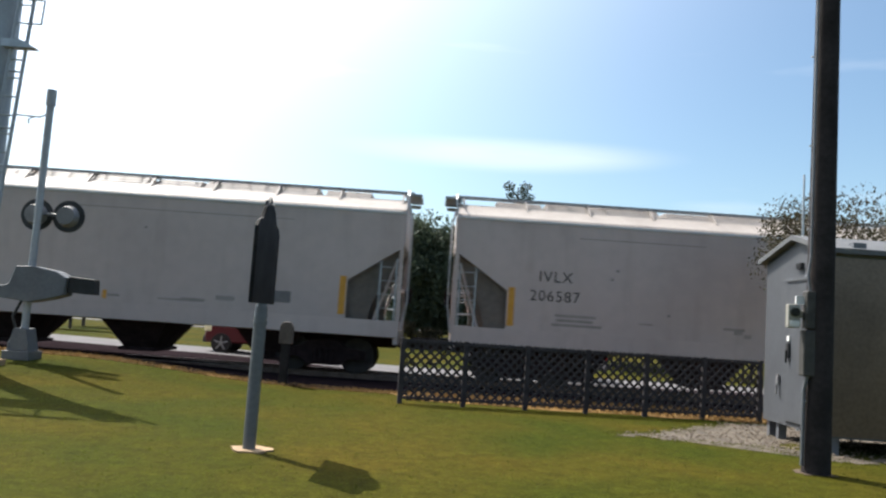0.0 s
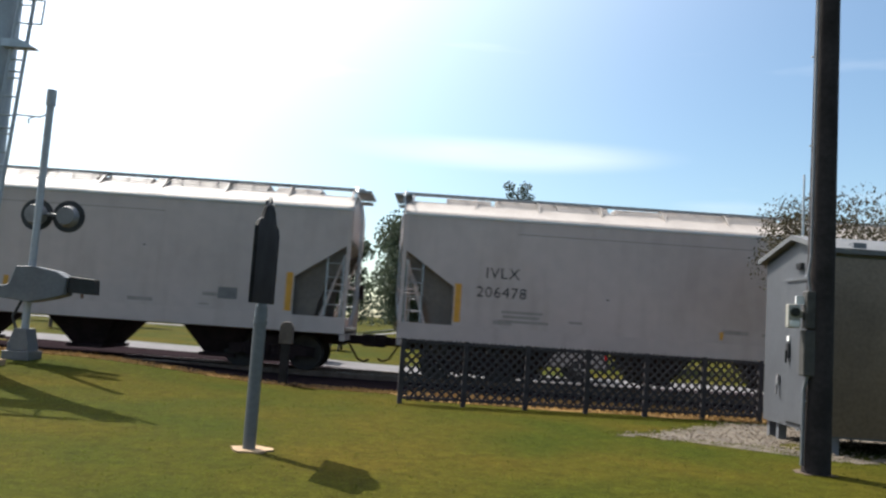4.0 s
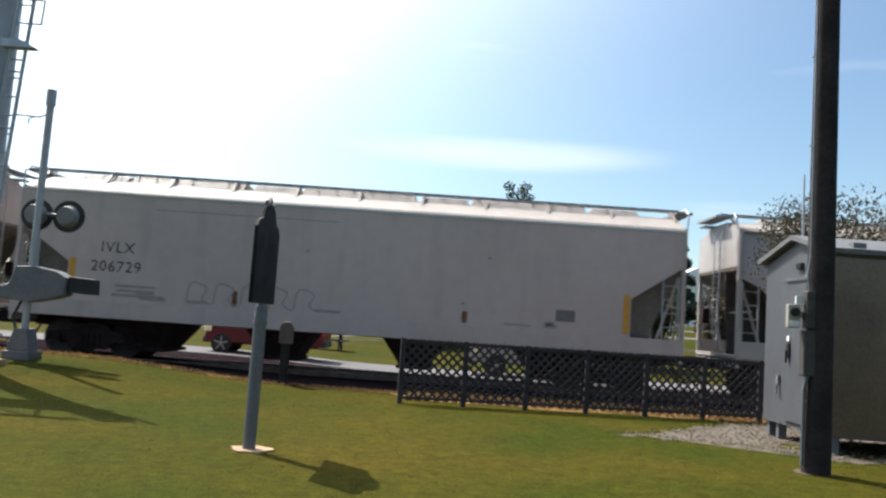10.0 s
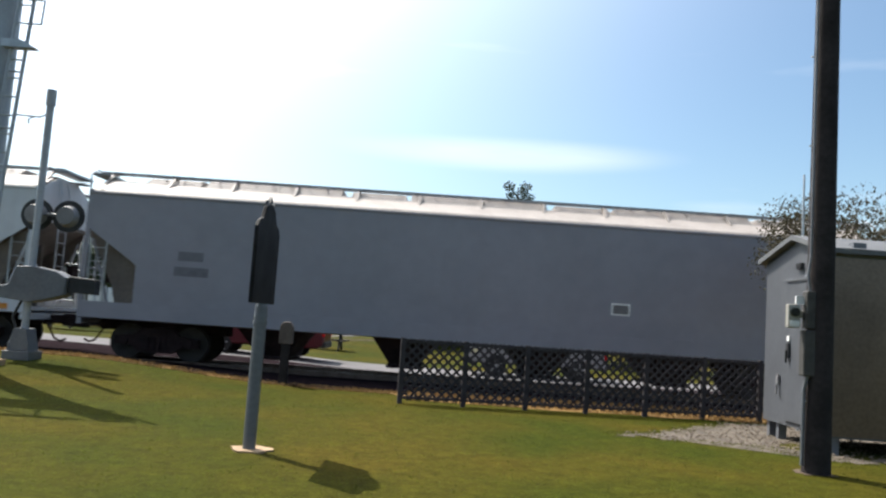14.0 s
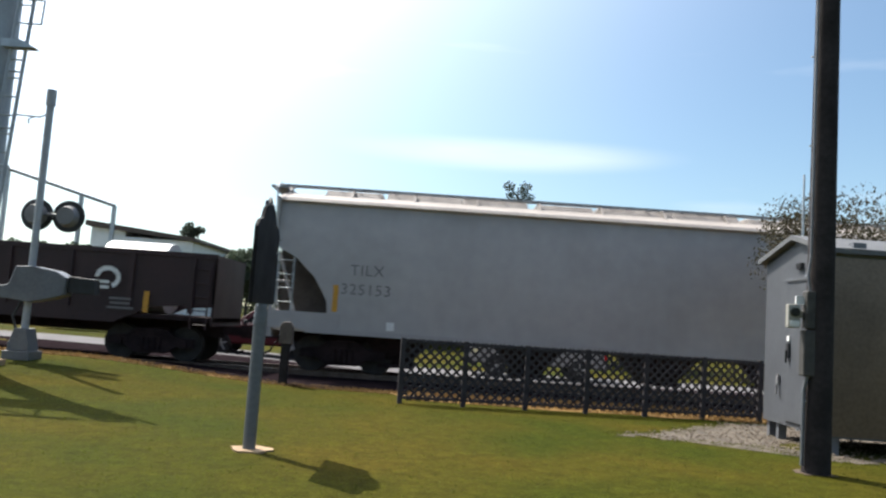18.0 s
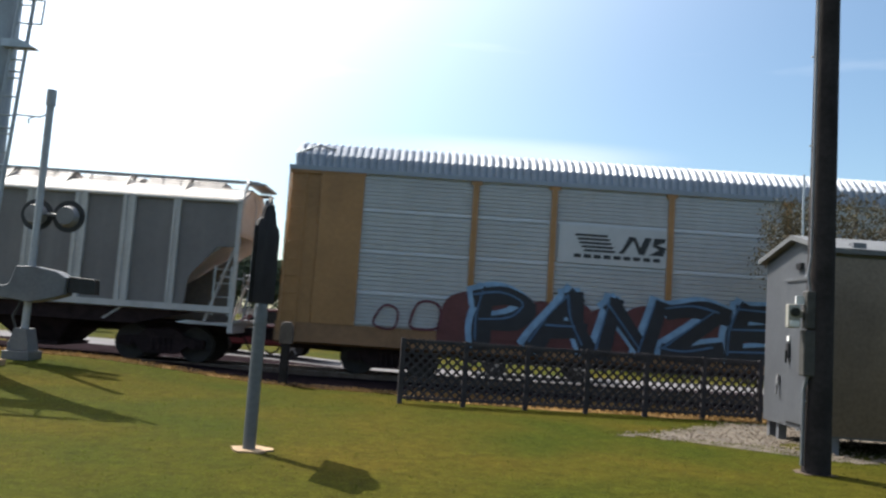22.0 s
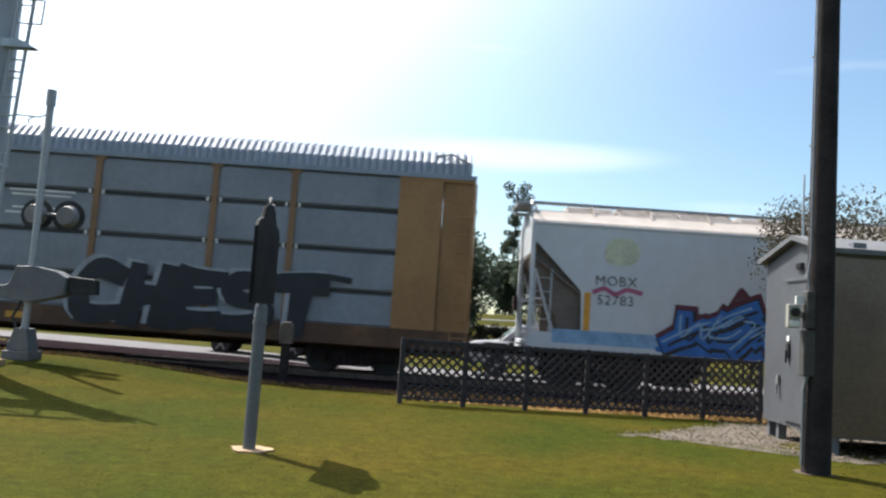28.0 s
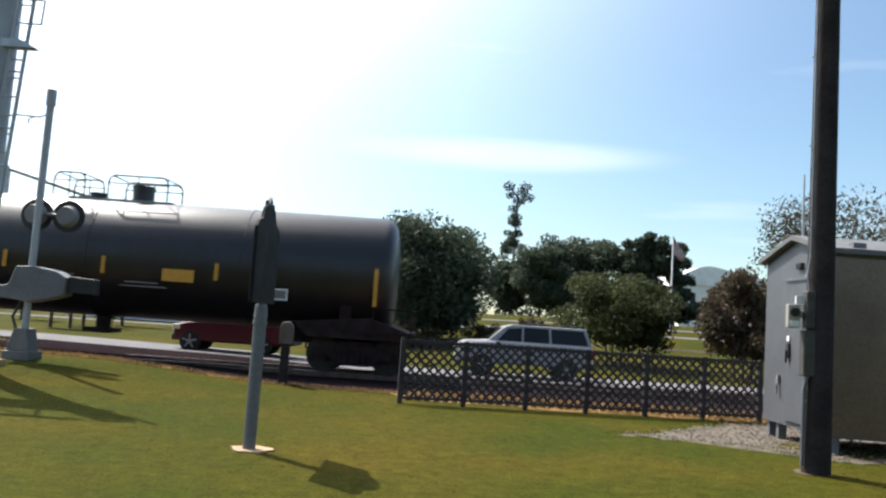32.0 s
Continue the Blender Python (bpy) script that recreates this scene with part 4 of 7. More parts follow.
box(bm, -0.045, 0.045, -0.045, 0.045, -0.1, FH + 0.02)
post_mesh = mesh("post", bm, FENCE)
for i in range(NP + 1):
    share("post", post_mesh, fence, (i * bayw, 0, 0))
for i in range(NP):
    a, b = i * bayw + 0.047, (i + 1) * bayw - 0.047
    for z0, z1, nm in ((FH - 0.07, FH, "top_rail"), (0.02, 0.07, "bottom_rail")):
        bm = bmesh.new()
        box(bm, a, b, -0.035, 0.03, z0, z1)
        part(nm, bm, FENCE, fence)
    gap = 0.185
    for sgn in (1, -1):
        c = -FH
        while c < (b - a) + FH:
            # a slat along z = z0 + sgn * (x - c)
            if sgn > 0:
                x0, x1 = max(0, c), min(b - a, c + FH)
                zz = lambda x: x - c
            else:
                x0, x1 = max(0, c), min(b - a, c + FH)
                zz = lambda x: FH - (x - c)
            if x1 - x0 > 0.06:
                w = 0.034
                yo = -0.012 if sgn > 0 else 0.002
                bm = bmesh.new()
                za, zb = zz(x0), zz(x1)
                hexa(bm, [(a + x0, yo, za - w), (a + x1, yo, zb - w), (a + x1, yo + 0.009, zb - w), (a + x0, yo + 0.009, za - w),
                          (a + x0, yo, za + w), (a + x1, yo, zb + w), (a + x1, yo + 0.009, zb + w), (a + x0, yo + 0.009, za + w)])
                part("slat", bm, FENCE, fence)
            c += gap


# ---- street vehicles ----
TYRE = material("tyre_rubber", (0.018, 0.018, 0.019), 0.85, vary=0.2, scale=6, fine=40, bump=0.2)
RIM = material("bright_alloy_rim", (0.22, 0.22, 0.225), 0.4, 0.3, vary=0.1, scale=6, fine=30, bump=0)
CARRED = material("dark_red_car_paint", (0.08, 0.005, 0.011), 0.35, vary=0.1, scale=1, fine=30, bump=0)
CARWHITE = material("silver_white_car_paint", (0.27, 0.27, 0.28), 0.3, vary=0.05, scale=1, fine=30, bump=0)
PLASTIC = material("black_car_plastic", (0.02, 0.02, 0.021), 0.6, vary=0.2, scale=4, fine=30, bump=0.05)
LAMPG = material("headlamp_glass", (0.75, 0.70, 0.45), 0.1, vary=0.1, scale=4, fine=30, bump=0)
TAIL = material("red_tail_lamp", (0.5, 0.02, 0.02), 0.2, vary=0.1, scale=4, fine=30, bump=0)


def vehicle(name, label, category, paint, belt, cabin, length, wheels, windows, wr=0.38, wide=0.95):
    """Faces -x. belt: lower body outline; cabin: upper outline; windows: outlines on the side."""
    r = root(name, label, category)
    bm = bmesh.new()
    prism(bm, belt, "y", -wide, wide)
    part("body", bm, paint, r, bevel=0.07)
    bm = bmesh.new()
    a = [bm.verts.new((x, -wide + 0.06 + (z - 1.0) * 0.16, z)) for x, z in cabin]
    b = [bm.verts.new((x, wide - 0.06 - (z - 1.0) * 0.16, z)) for x, z in cabin]
    for i in range(len(cabin)):
        j = (i + 1) % len(cabin)
        bm.faces.new((a[i], a[j], b[j], b[i]))
    bm.faces.new(a[::-1])
    bm.faces.new(b)
    part("cabin", bm, paint, r, bevel=0.02)
    for pts in windows:
        for s in (-1, 1):
            bm = bmesh.new()
            v = [bm.verts.new((x, s * (wide - 0.06 - (z - 1.0) * 0.16 + 0.006), z)) for x, z in pts]
            bm.faces.new(v if s < 0 else v[::-1])
            part("side_window", bm, GLASS, r)
    bm = bmesh.new()
    (x0, z0), (x1, z1) = cabin[0], cabin[1]
    v = [(x0 - 0.012 + (x1 - x0) * t, s * (wide - 0.16 - (z0 + (z1 - z0) * t - 1.0) * 0.16), z0 + (z1 - z0) * t) for t, s in ((0.12, -1), (0.12, 1), (0.92, 1), (0.92, -1))]
    bm.faces.new([bm.verts.new(q) for q in v])
    part("windscreen", bm, GLASS, r)
    for wx in wheels:
        for s in (-1, 1):
            bm = bmesh.new()
            disc(bm, (wx, s * (wide - 0.10), wr), "y", wr, 0.12, 24)
            w = part("wheel", bm, TYRE, r, "black tyre with a bright alloy rim", bevel=0.02)
            bm = bmesh.new()
            y = s * (wide + 0.025)
            disc(bm, (wx, y, wr), "y", 0.07, 0.012, 12)
            for k in range(5):
                t = 2 * math.pi * k / 5 + 0.3
                rod(bm, (wx, y, wr), (wx + 0.25 * math.cos(t), y, wr + 0.25 * math.sin(t)), 0.035, 0.03, 6)
            part("rim", bm, RIM, w, "bright spoked alloy rim")
    bm = bmesh.new()
    box(bm, -0.04, 0.16, -wide + 0.04, wide - 0.04, 0.36, 0.58)
    part("front_bumper", bm, PLASTIC, r, bevel=0.03)
    bm = bmesh.new()
    box(bm, length - 0.16, length + 0.04, -wide + 0.04, wide - 0.04, 0.40, 0.62)
    part("rear_bumper", bm, PLASTIC, r, bevel=0.03)
    for s in (-1, 1):
        bm = bmesh.new()
        box(bm, 0.0, 0.26, s * (wide - 0.22), s * (wide + 0.012), 0.74, 0.92)
        part("headlight", bm, LAMPG, r, bevel=0.02)
        bm = bmesh.new()
        box(bm, length - 0.1, length + 0.012, s * (wide - 0.2), s * (wide + 0.012), 0.8, 1.12)
        part("tail_light", bm, TAIL, r, bevel=0.02)
        bm = bmesh.new()
        box(bm, cabin[0][0] + 0.35, cabin[0][0] + 0.5, s * (wide + 0.02), s * (wide + 0.2), 1.05, 1.22)
        part("door_mirror", bm, PLASTIC, r, bevel=0.02)
    return r


red_car = vehicle("red_utility_vehicle", "dark red compact utility vehicle waiting on the street", "car", CARRED,
                  [(0.02, 0.36), (3.9, 0.36), (4.18, 0.5), (4.2, 0.95), (4.12, 1.14), (1.2, 1.12), (0.5, 1.06), (0.12, 0.94), (0.0, 0.7)],
                  [(1.0, 1.1), (1.75, 1.64), (3.6, 1.66), (4.08, 1.12)], 4.2, (0.62, 3.12),
                  ([(1.35, 1.12), (1.85, 1.54), (2.5, 1.56), (2.5, 1.12)], [(2.6, 1.12), (2.6, 1.56), (3.55, 1.56), (3.8, 1.14)]), 0.35, 0.88)
suv = vehicle("white_utility_wagon", "long white utility wagon with dark side windows waiting on the street", "car", CARWHITE,
              [(-0.1, 0.45), (4.7, 0.45), (4.74, 0.9), (4.7, 1.22), (1.1, 1.24), (0.2, 1.17), (-0.08, 1.02)],
              [(0.95, 1.2), (1.62, 1.76), (1.9, 1.83), (4.45, 1.83), (4.68, 1.2)], 4.74, (0.88, 3.8),
              ([(1.35, 1.25), (1.72, 1.68), (2.2, 1.73), (2.2, 1.25)], [(2.28, 1.25), (2.28, 1.75), (3.14, 1.75), (3.18, 1.25)], [(3.26, 1.25), (3.22, 1.75), (4.36, 1.74), (4.54, 1.25)]), 0.38, 0.96)
bm = bmesh.new()
for s in (-0.62, 0.62):
    path_rod(bm, [(2.0, s, 1.81), (2.1, s, 1.89), (4.2, s, 1.89), (4.3, s, 1.81)], 0.02)
part("roof_rack", bm, PLASTIC, suv)


# ---- running gear shared by all cars ----
def truck_meshes():
    out = {}
    bm = bmesh.new()
    disc(bm, (0, 0, 0), "y", 0.455, 0.065, 26)
    disc(bm, (0, 0.08, 0), "y", 0.485, 0.02, 26)
    disc(bm, (0, -0.075, 0), "y", 0.16, 0.03, 14)
    out["wheel"] = mesh("wheel", bm, WHEEL)
    bm = bmesh.new()
    prism(bm, [(-1.12, 0.38), (-1.12, 0.60), (-0.62, 0.66), (-0.4, 0.84), (0.4, 0.84), (0.62, 0.66), (1.12, 0.60), (1.12, 0.38), (0.7, 0.40), (0.42, 0.2), (-0.42, 0.2), (-0.7, 0.40)], "y", -0.09, 0.09)
    for sx in (-0.86, 0.86):
        disc(bm, (sx, -0.11, 0.48), "y", 0.12, 0.05, 12)
    for sx in (-0.22, -0.07, 0.08, 0.23):
        rod(bm, (sx, -0.1, 0.28), (sx, -0.1, 0.62), 0.055, seg=8)
    out["side_frame"] = mesh("side_frame", bm, UNDER)
    bm = bmesh.new()
    box(bm, -0.22, 0.22, -1.05, 1.05, 0.48, 0.86)
    out["bolster"] = mesh("bolster", bm, UNDER)
    bm = bmesh.new()
    rod(bm, (0, -0.72, 0), (0, 0.72, 0), 0.08, seg=10)
    out["axle"] = mesh("axle", bm, UNDER)
    bm = bmesh.new()
    box(bm, -0.52, 0.0, -0.12, 0.12, -0.12, 0.12)
    prism(bm, [(0.0, -0.16), (0.36, -0.14), (0.38, 0.05), (0.2, 0.14), (0.0, 0.16)], "z", -0.17, 0.17)
    out["coupler"] = mesh("coupler", bm, UNDER)
    bm = bmesh.new()
    pts = [(0.05, -0.32, 0.0), (0.18, -0.34, -0.2), (0.32, -0.36, -0.42), (0.5, -0.36, -0.5), (0.64, -0.36, -0.42)]
    path_rod(bm, pts, 0.028)
    out["air_hose"] = mesh("air_hose", bm, UNDER)
    return out


GEAR = truck_meshes()


def running_gear(car, half, inset, coupled):
    """Two trucks, couplers and hoses. half: body half length; inset: truck centre from the body's end."""
    for s in (-1, 1):
        t = share("truck", GEAR["bolster"], car, (s * (half - inset), 0, 0), "dark brown cast-steel truck")
        for y, turn in ((-1.0, 0), (1.0, 180)):
            share("side_frame", GEAR["side_frame"], t, turn=pose(0, y, 0, 0, 0, turn))
        for ax in (-0.86, 0.86):
            share("axle", GEAR["axle"], t, (ax, 0, 0.46))
            for y, turn in ((-0.78, 0), (0.78, 180)):
                share("wheel", GEAR["wheel"], t, turn=pose(ax, y, 0.46, 0, 0, turn))
        share("coupler", GEAR["coupler"], car, turn=pose(s * (coupled / 2 - 0.32), 0, 0.88, 0, 0, 0 if s > 0 else 180))
        share("air_hose", GEAR["air_hose"], car, turn=pose(s * (half - 0.05), 0, 0.8, 0, 0, 0 if s > 0 else 180))


def ladder(car, x, y, z0, z1, w=0.42, step=0.36, mat=None):
    bm = bmesh.new()
    for sx in (-w / 2, w / 2):
        box(bm, x + sx - 0.02, x + sx + 0.02, y - 0.02, y + 0.02, z0, z1)
    z = z0 + 0.12
    while z < z1 - 0.05:
        rod(bm, (x - w / 2, y, z), (x + w / 2, y, z), 0.014, seg=6)
        z += step
    return part("ladder", bm, mat or STEEL, car)


def running_board(car, half, z, sky_gaps, y=0.0, w=0.62, over=0.14, step=1.6):
    bm = bmesh.new()
    for k in range(4):
        q = y - w / 2 + w * k / 3
        box(bm, -half - over, half + over, q - 0.018, q + 0.018, z + 0.01, z + 0.05)
    for k in range(int(2 * half / 0.5) + 1):
        box(bm, -half + 0.5 * k, -half + 0.5 * k + 0.03, y - w / 2, y + w / 2, z + 0.015, z + 0.04)
    part("running_board", bm, GRATE, car, "dark steel grating walkway")
    n = int(2 * half / step)
    for i in range(n + 1):
        x = -half + 0.15 + (2 * half - 0.3) * i / n
        bm = bmesh.new()
        prism(bm, [(y - w / 2 - 0.42, z - 0.34), (y - w / 2 - 0.36, z - 0.34), (y - w / 2 + 0.1, z - 0.03), (y + 0.2, z - 0.03), (y + 0.2, z + 0.008), (y - w / 2, z + 0.008)], "x", x - 0.03, x + 0.03)
        part("walkway_bracket", bm, ROOFW, car)


def curved_side(bm, s, half, cut, low, eave):
    """A side sheet that bows outward at mid height and leans in towards the roof."""
    def reach(z):
        if z >= cut[0][1]:
            return 0.0
        for (a0, z0), (a1, z1) in zip(cut[:-1], cut[1:]):
            if z >= z1:
                return a0 + (a1 - a0) * (z0 - z) / (z0 - z1)
        return cut[-1][0]
    zs = sorted({low + (eave - low) * k / 16 for k in range(17)} | {q[1] for q in cut})
    rows = []
    for z in zs:
        y = 1.58 - 0.012 * max(0.0, 2.2 - z) ** 2 - 0.036 * max(0.0, z - 2.3) ** 2
        x = half - reach(z)
        rows.append([bm.verts.new((e * x, s * yy, z)) for e, yy in ((-1, y), (1, y), (1, y - 0.03), (-1, y - 0.03))])
    for a, b in zip(rows[:-1], rows[1:]):
        for k in range(4):
            j = (k + 1) % 4
            bm.faces.new((a[k], a[j], b[j], b[k]))
    bm.faces.new(rows[0][::-1])
    bm.faces.new(rows[-1])


def hopper(name, label, coupled, paint, kind, group="", outlets=None, rounded=False, tall=False):
    """Covered hopper. kind 0: full side sill and angular end cut-outs; 1: rounded sides with small end openings; 2: outside posts."""
    car = root(name, label, "railcar", group)
    half = coupled / 2 - 0.68
    W = 1.58
    eave, crownz = (4.28, 4.78) if kind != 1 else (4.42, 4.78)
    low = 1.14
    if kind == 0:
        cut = [(0.0, 3.40), (1.1, 2.66), (1.34, 2.38), (1.44, 1.95), (1.40, low)] if rounded else [(0.0, 3.40), (1.40, 2.46), (1.40, low)]
        if tall:
            cut = [(0.0, 3.92), (1.35, 2.57), (1.40, low)]
    elif kind == 1:
        cut = [(0.12, 3.2), (0.62, 2.95), (1.15, 2.45), (1.5, 1.86), (1.56, low)]
    else:
        low = 1.4
        cut = [(0.55, 3.1), (1.25, 2.3), (1.35, low)]
    left = [(-half + a, z) for a, z in cut]
    right = [(half - a, z) for a, z in cut][::-1]
    outline = ([(-half, eave)] + ([(-half, cut[0][1])] if cut[0][0] > 0 else []) + left + right + ([(half, cut[0][1])] if cut[0][0] > 0 else []) + [(half, eave)])
    for s in (-1, 1):
        bm = bmesh.new()
        if kind == 2:
            prism(bm, outline, "y", s * (W - 0.10), s * (W - 0.06))
        elif kind == 1:
            curved_side(bm, s, half, cut, low, eave)
        else:
            prism(bm, outline, "y", s * (W - 0.03), s * W)
        part("side", bm, RIBSHEET if kind == 2 else paint, car, "" if kind != 2 else "dirty dark grey side sheet", smooth=kind == 1)
        # upper side curve, roof edge lip
        bm = bmesh.new()
        We = W if kind != 1 else W - 0.13
        prism(bm, [(s * We, eave - 0.02), (s * (We + 0.025), eave), (s * (We + 0.025), eave + 0.05), (s * (We - 0.06), eave + 0.06)], "x", -half, half)
        part("eave_rail", bm, WHITEP if kind == 0 and paint is not SLATE else paint, car)
        # side sill
        bm = bmesh.new()
        sill0, sill1 = (1.02, 1.46) if kind == 0 else ((1.02, 1.14) if kind == 1 else (1.36, 1.54))
        yy = W + 0.02
        if kind == 1:
            prism(bm, [(s * (yy - 0.05), sill0), (s * yy, sill0), (s * yy, sill1), (s * (yy - 0.05), sill1)], "x", -half + 1.0, half - 1.0)
            for e in (-1, 1):
                box(bm, e * (half - 1.9), e * half, s * (yy - 0.05), s * yy, 1.1, 1.55)
        else:
            prism(bm, [(s * (yy - 0.06), sill0), (s * yy, sill0 + 0.02), (s * yy, sill1), (s * (yy - 0.06), sill1)], "x", -half, half)
        part("side_sill", bm, paint, car)
    # roof and end sheets
    bm = bmesh.new()
    prism(bm, [(-W + 0.02, eave + 0.03), (-W + 0.10, eave + 0.12), (-0.62, crownz), (0.62, crownz), (W - 0.10, eave + 0.12), (W - 0.02, eave + 0.03)], "x", -half + 0.02, half - 0.02)
    part("roof", bm, ROOFW, car, "dusty sloping roof sheet")
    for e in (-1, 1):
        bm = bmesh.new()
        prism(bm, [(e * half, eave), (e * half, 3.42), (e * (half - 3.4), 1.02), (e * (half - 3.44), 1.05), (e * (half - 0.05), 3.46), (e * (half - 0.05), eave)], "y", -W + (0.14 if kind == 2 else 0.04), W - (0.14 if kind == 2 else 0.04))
        part("slope_sheet", bm, SLOPE if kind != 2 else paint, car, "sloping end sheet")
        bm = bmesh.new()
        prism(bm, [(-W + 0.05, 3.5), (W - 0.05, 3.5), (W - 0.05, eave + 0.02), (0.6, crownz - 0.03), (-0.6, crownz - 0.03), (-W + 0.05, eave + 0.02)], "x", e * (half + 0.004), e * (half + 0.02))
        part("end_sheet", bm, paint, car)
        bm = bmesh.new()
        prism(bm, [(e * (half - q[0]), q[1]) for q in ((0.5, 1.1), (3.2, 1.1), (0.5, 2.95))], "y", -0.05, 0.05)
        part("end_web", bm, SLOPE, car, "dark brown upright web plate")
        # end platform, sill and centre sill stub
        bm = bmesh.new()
        box(bm, e * (half - 1.3), e * half, -W + 0.1, W - 0.1, 1.04, 1.1)
        box(bm, e * (half - 0.12), e * half, -W + 0.02, W - 0.02, 0.86, 1.2)
        part("end_platform", bm, paint, car)
        for s in (-1, 1):
            bm = bmesh.new()
            box(bm, e * (half - 0.10), e * half, s * (W - 0.09), s * (W + 0.01), 1.2, eave + 0.1)
            part("corner_post", bm, paint, car)
            ladder(car, e * (half - 0.36), s * (W - 0.06), 1.3, 3.1 if kind != 2 else 2.6)
            bm = bmesh.new()
            rod(bm, (e * (half - 0.14), s * (W - 0.2), 3.1), (e * (half - 0.78), s * (W - 0.16), 1.12), 0.038)
            part("brace", bm, paint, car)
            bm = bmesh.new()
            rod(bm, (e * (half + 0.1), s * (W - 0.22), 2.28), (e * (half - 0.46), s * (W - 0.2), 2.34), 0.026)
            part("cross_rail", bm, paint, car)
        if kind == 1:
            # added sheet whose dark colour stands for shade inside the end opening
            bm = bmesh.new()
            prism(bm, [(e * (half - q[0]), q[1]) for q in ((0.02, 3.4), (1.7, 2.6), (2.2, 1.1), (0.12, 1.1))], "y", -0.6, -0.55)
            part("end_bulkhead", bm, DARKFILL, car, "dark sheet standing in for shade in the end opening")
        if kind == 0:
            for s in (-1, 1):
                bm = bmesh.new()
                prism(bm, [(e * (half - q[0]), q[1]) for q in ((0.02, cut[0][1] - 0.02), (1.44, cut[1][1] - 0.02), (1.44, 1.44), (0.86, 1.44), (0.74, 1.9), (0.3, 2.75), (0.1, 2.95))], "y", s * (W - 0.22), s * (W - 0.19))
                part("end_gusset", bm, SLOPE, car, "dark brown recessed end panel")
        bm = bmesh.new()
        path_rod(bm, [(e * half, -0.5, 1.25), (e * (half + 0.12), -0.5, 2.0), (e * (half + 0.12), -0.5, 4.3), (e * half, -0.45, 4.75)], 0.026)
        path_rod(bm, [(e * half, -0.05, 1.25), (e * (half + 0.12), -0.05, 2.0), (e * (half + 0.12), -0.05, 4.3), (e * half, -0.05, 4.75)], 0.022)
        for k in range(9):
            rod(bm, (e * (half + 0.12), -0.5, 1.7 + k * 0.32), (e * (half + 0.12), -0.05, 1.7 + k * 0.32), 0.012, seg=6)
        part("end_ladder", bm, WHITEP, car)
        bm = bmesh.new()
        path_rod(bm, [(e * half, -W + 0.06, eave + 0.05), (e * (half + 0.05), -W + 0.12, crownz), (e * (half + 0.02), -W + 0.35, crownz + 0.16), (e * half, -0.78, crownz + 0.18)], 0.025)
        part("corner_grab_pipe", bm, STEEL, car)
        bm = bmesh.new()
        box(bm, e * (half + 0.02), e * (half + 0.2), 0.45, 0.8, 2.0, 2.4)
        part("brake_housing", bm, UNDER, car)
    for x0, x1 in ((-half + 0.1, -half + 3.6), (half - 3.6, half - 0.1)) if kind < 2 else ((-half + 0.1, half - 0.1),):
        bm = bmesh.new()
        box(bm, x0, x1, -0.3, 0.3, 0.72, 1.02)
        part("centre_sill", bm, UNDER, car)
    # discharge outlets
    for c in outlets or ((-5.35, -1.8, 1.8, 5.35) if kind < 2 else (-3.7, 0.0, 3.7)):
        w = 0.95 if kind < 2 else 1.25
        bm = bmesh.new()
        hexa(bm, [(c - w * 0.42, -0.75, 0.30), (c + w * 0.42, -0.75, 0.30), (c + w * 0.42, 0.75, 0.30), (c - w * 0.42, 0.75, 0.30),
                  (c - w, -1.42, 1.16), (c + w, -1.42, 1.16), (c + w, 1.42, 1.16), (c - w, 1.42, 1.16)])
        outlet = part("discharge_hopper", bm, UNDER, car)
        bm = bmesh.new()
        box(bm, c - w * 0.5, c + w * 0.5, -0.95, 0.95, 0.22, 0.31)
        rod(bm, (c - w * 0.3, -1.05, 0.3), (c - w * 0.3, 1.05, 0.3), 0.04)
        part("outlet_gate", bm, UNDER, outlet)
    # roof hatches under the walkways
    nh = 10 if kind == 0 else 8
    for i in range(nh):
        x = -half + 0.9 + (2 * half - 1.8) * (i + 0.5) / nh
        bm = bmesh.new()
        hw = (half - 0.9) / nh * (0.80 + 0.13 * ((i * 5) % 3))
        prism(bm, [(-0.86, crownz - 0.13), (-0.26, crownz + 0.19 + 0.02 * ((i * 7) % 3)), (0.34, crownz + 0.2), (0.46, crownz - 0.02)], "x", x - hw, x + hw)
        part("roof_hatch", bm, ROOFW, car, bevel=0.02)
    running_board(car, half, crownz + 0.20, True, y=-0.38, w=0.34)
    bm = bmesh.new()
    box(bm, -half - 0.3, half + 0.3, 0.35, 0.8, crownz - 0.02, crownz + 0.02)
    part("running_board", bm, GRATE, car, "dark steel grating walkway")
    for e in (-1, 1):
        bm = bmesh.new()
        box(bm, e * (half - 0.1), e * (half + 0.36), -0.8, 0.8, crownz + 0.11, crownz + 0.17)
        part("end_walkway", bm, GRATE, car)
    if kind == 2:
        # lower skirt in the same dark brown as the running gear
        bm = bmesh.new()
        for q in (-1, 1):
            prism(bm, [(-half + 1.0, 1.36), (-half + 2.6, 0.96), (half - 2.6, 0.96), (half - 1.0, 1.36)], "y", q * 1.36, q * 1.42)
        part("lower_skirt", bm, UNDER, car, "dark brown lower side sheet")
        n = 13
        for i in range(n):
            x = -7.72 + 1.257 * i
            d = 0.16 if i % 4 else 0.09
            for s in (-1, 1):
                bm = bmesh.new()
                box(bm, x - d, x - d * 0.35, s * (W - 0.065), s * (W + 0.03), 1.5, eave)
                box(bm, x + d * 0.35, x + d, s * (W - 0.065), s * (W + 0.03), 1.5, eave)
                box(bm, x - d * 0.35, x + d * 0.35, s * (W - 0.065), s * (W - 0.01), 1.5, eave)
                part("side_post", bm, RIBPOST, car)
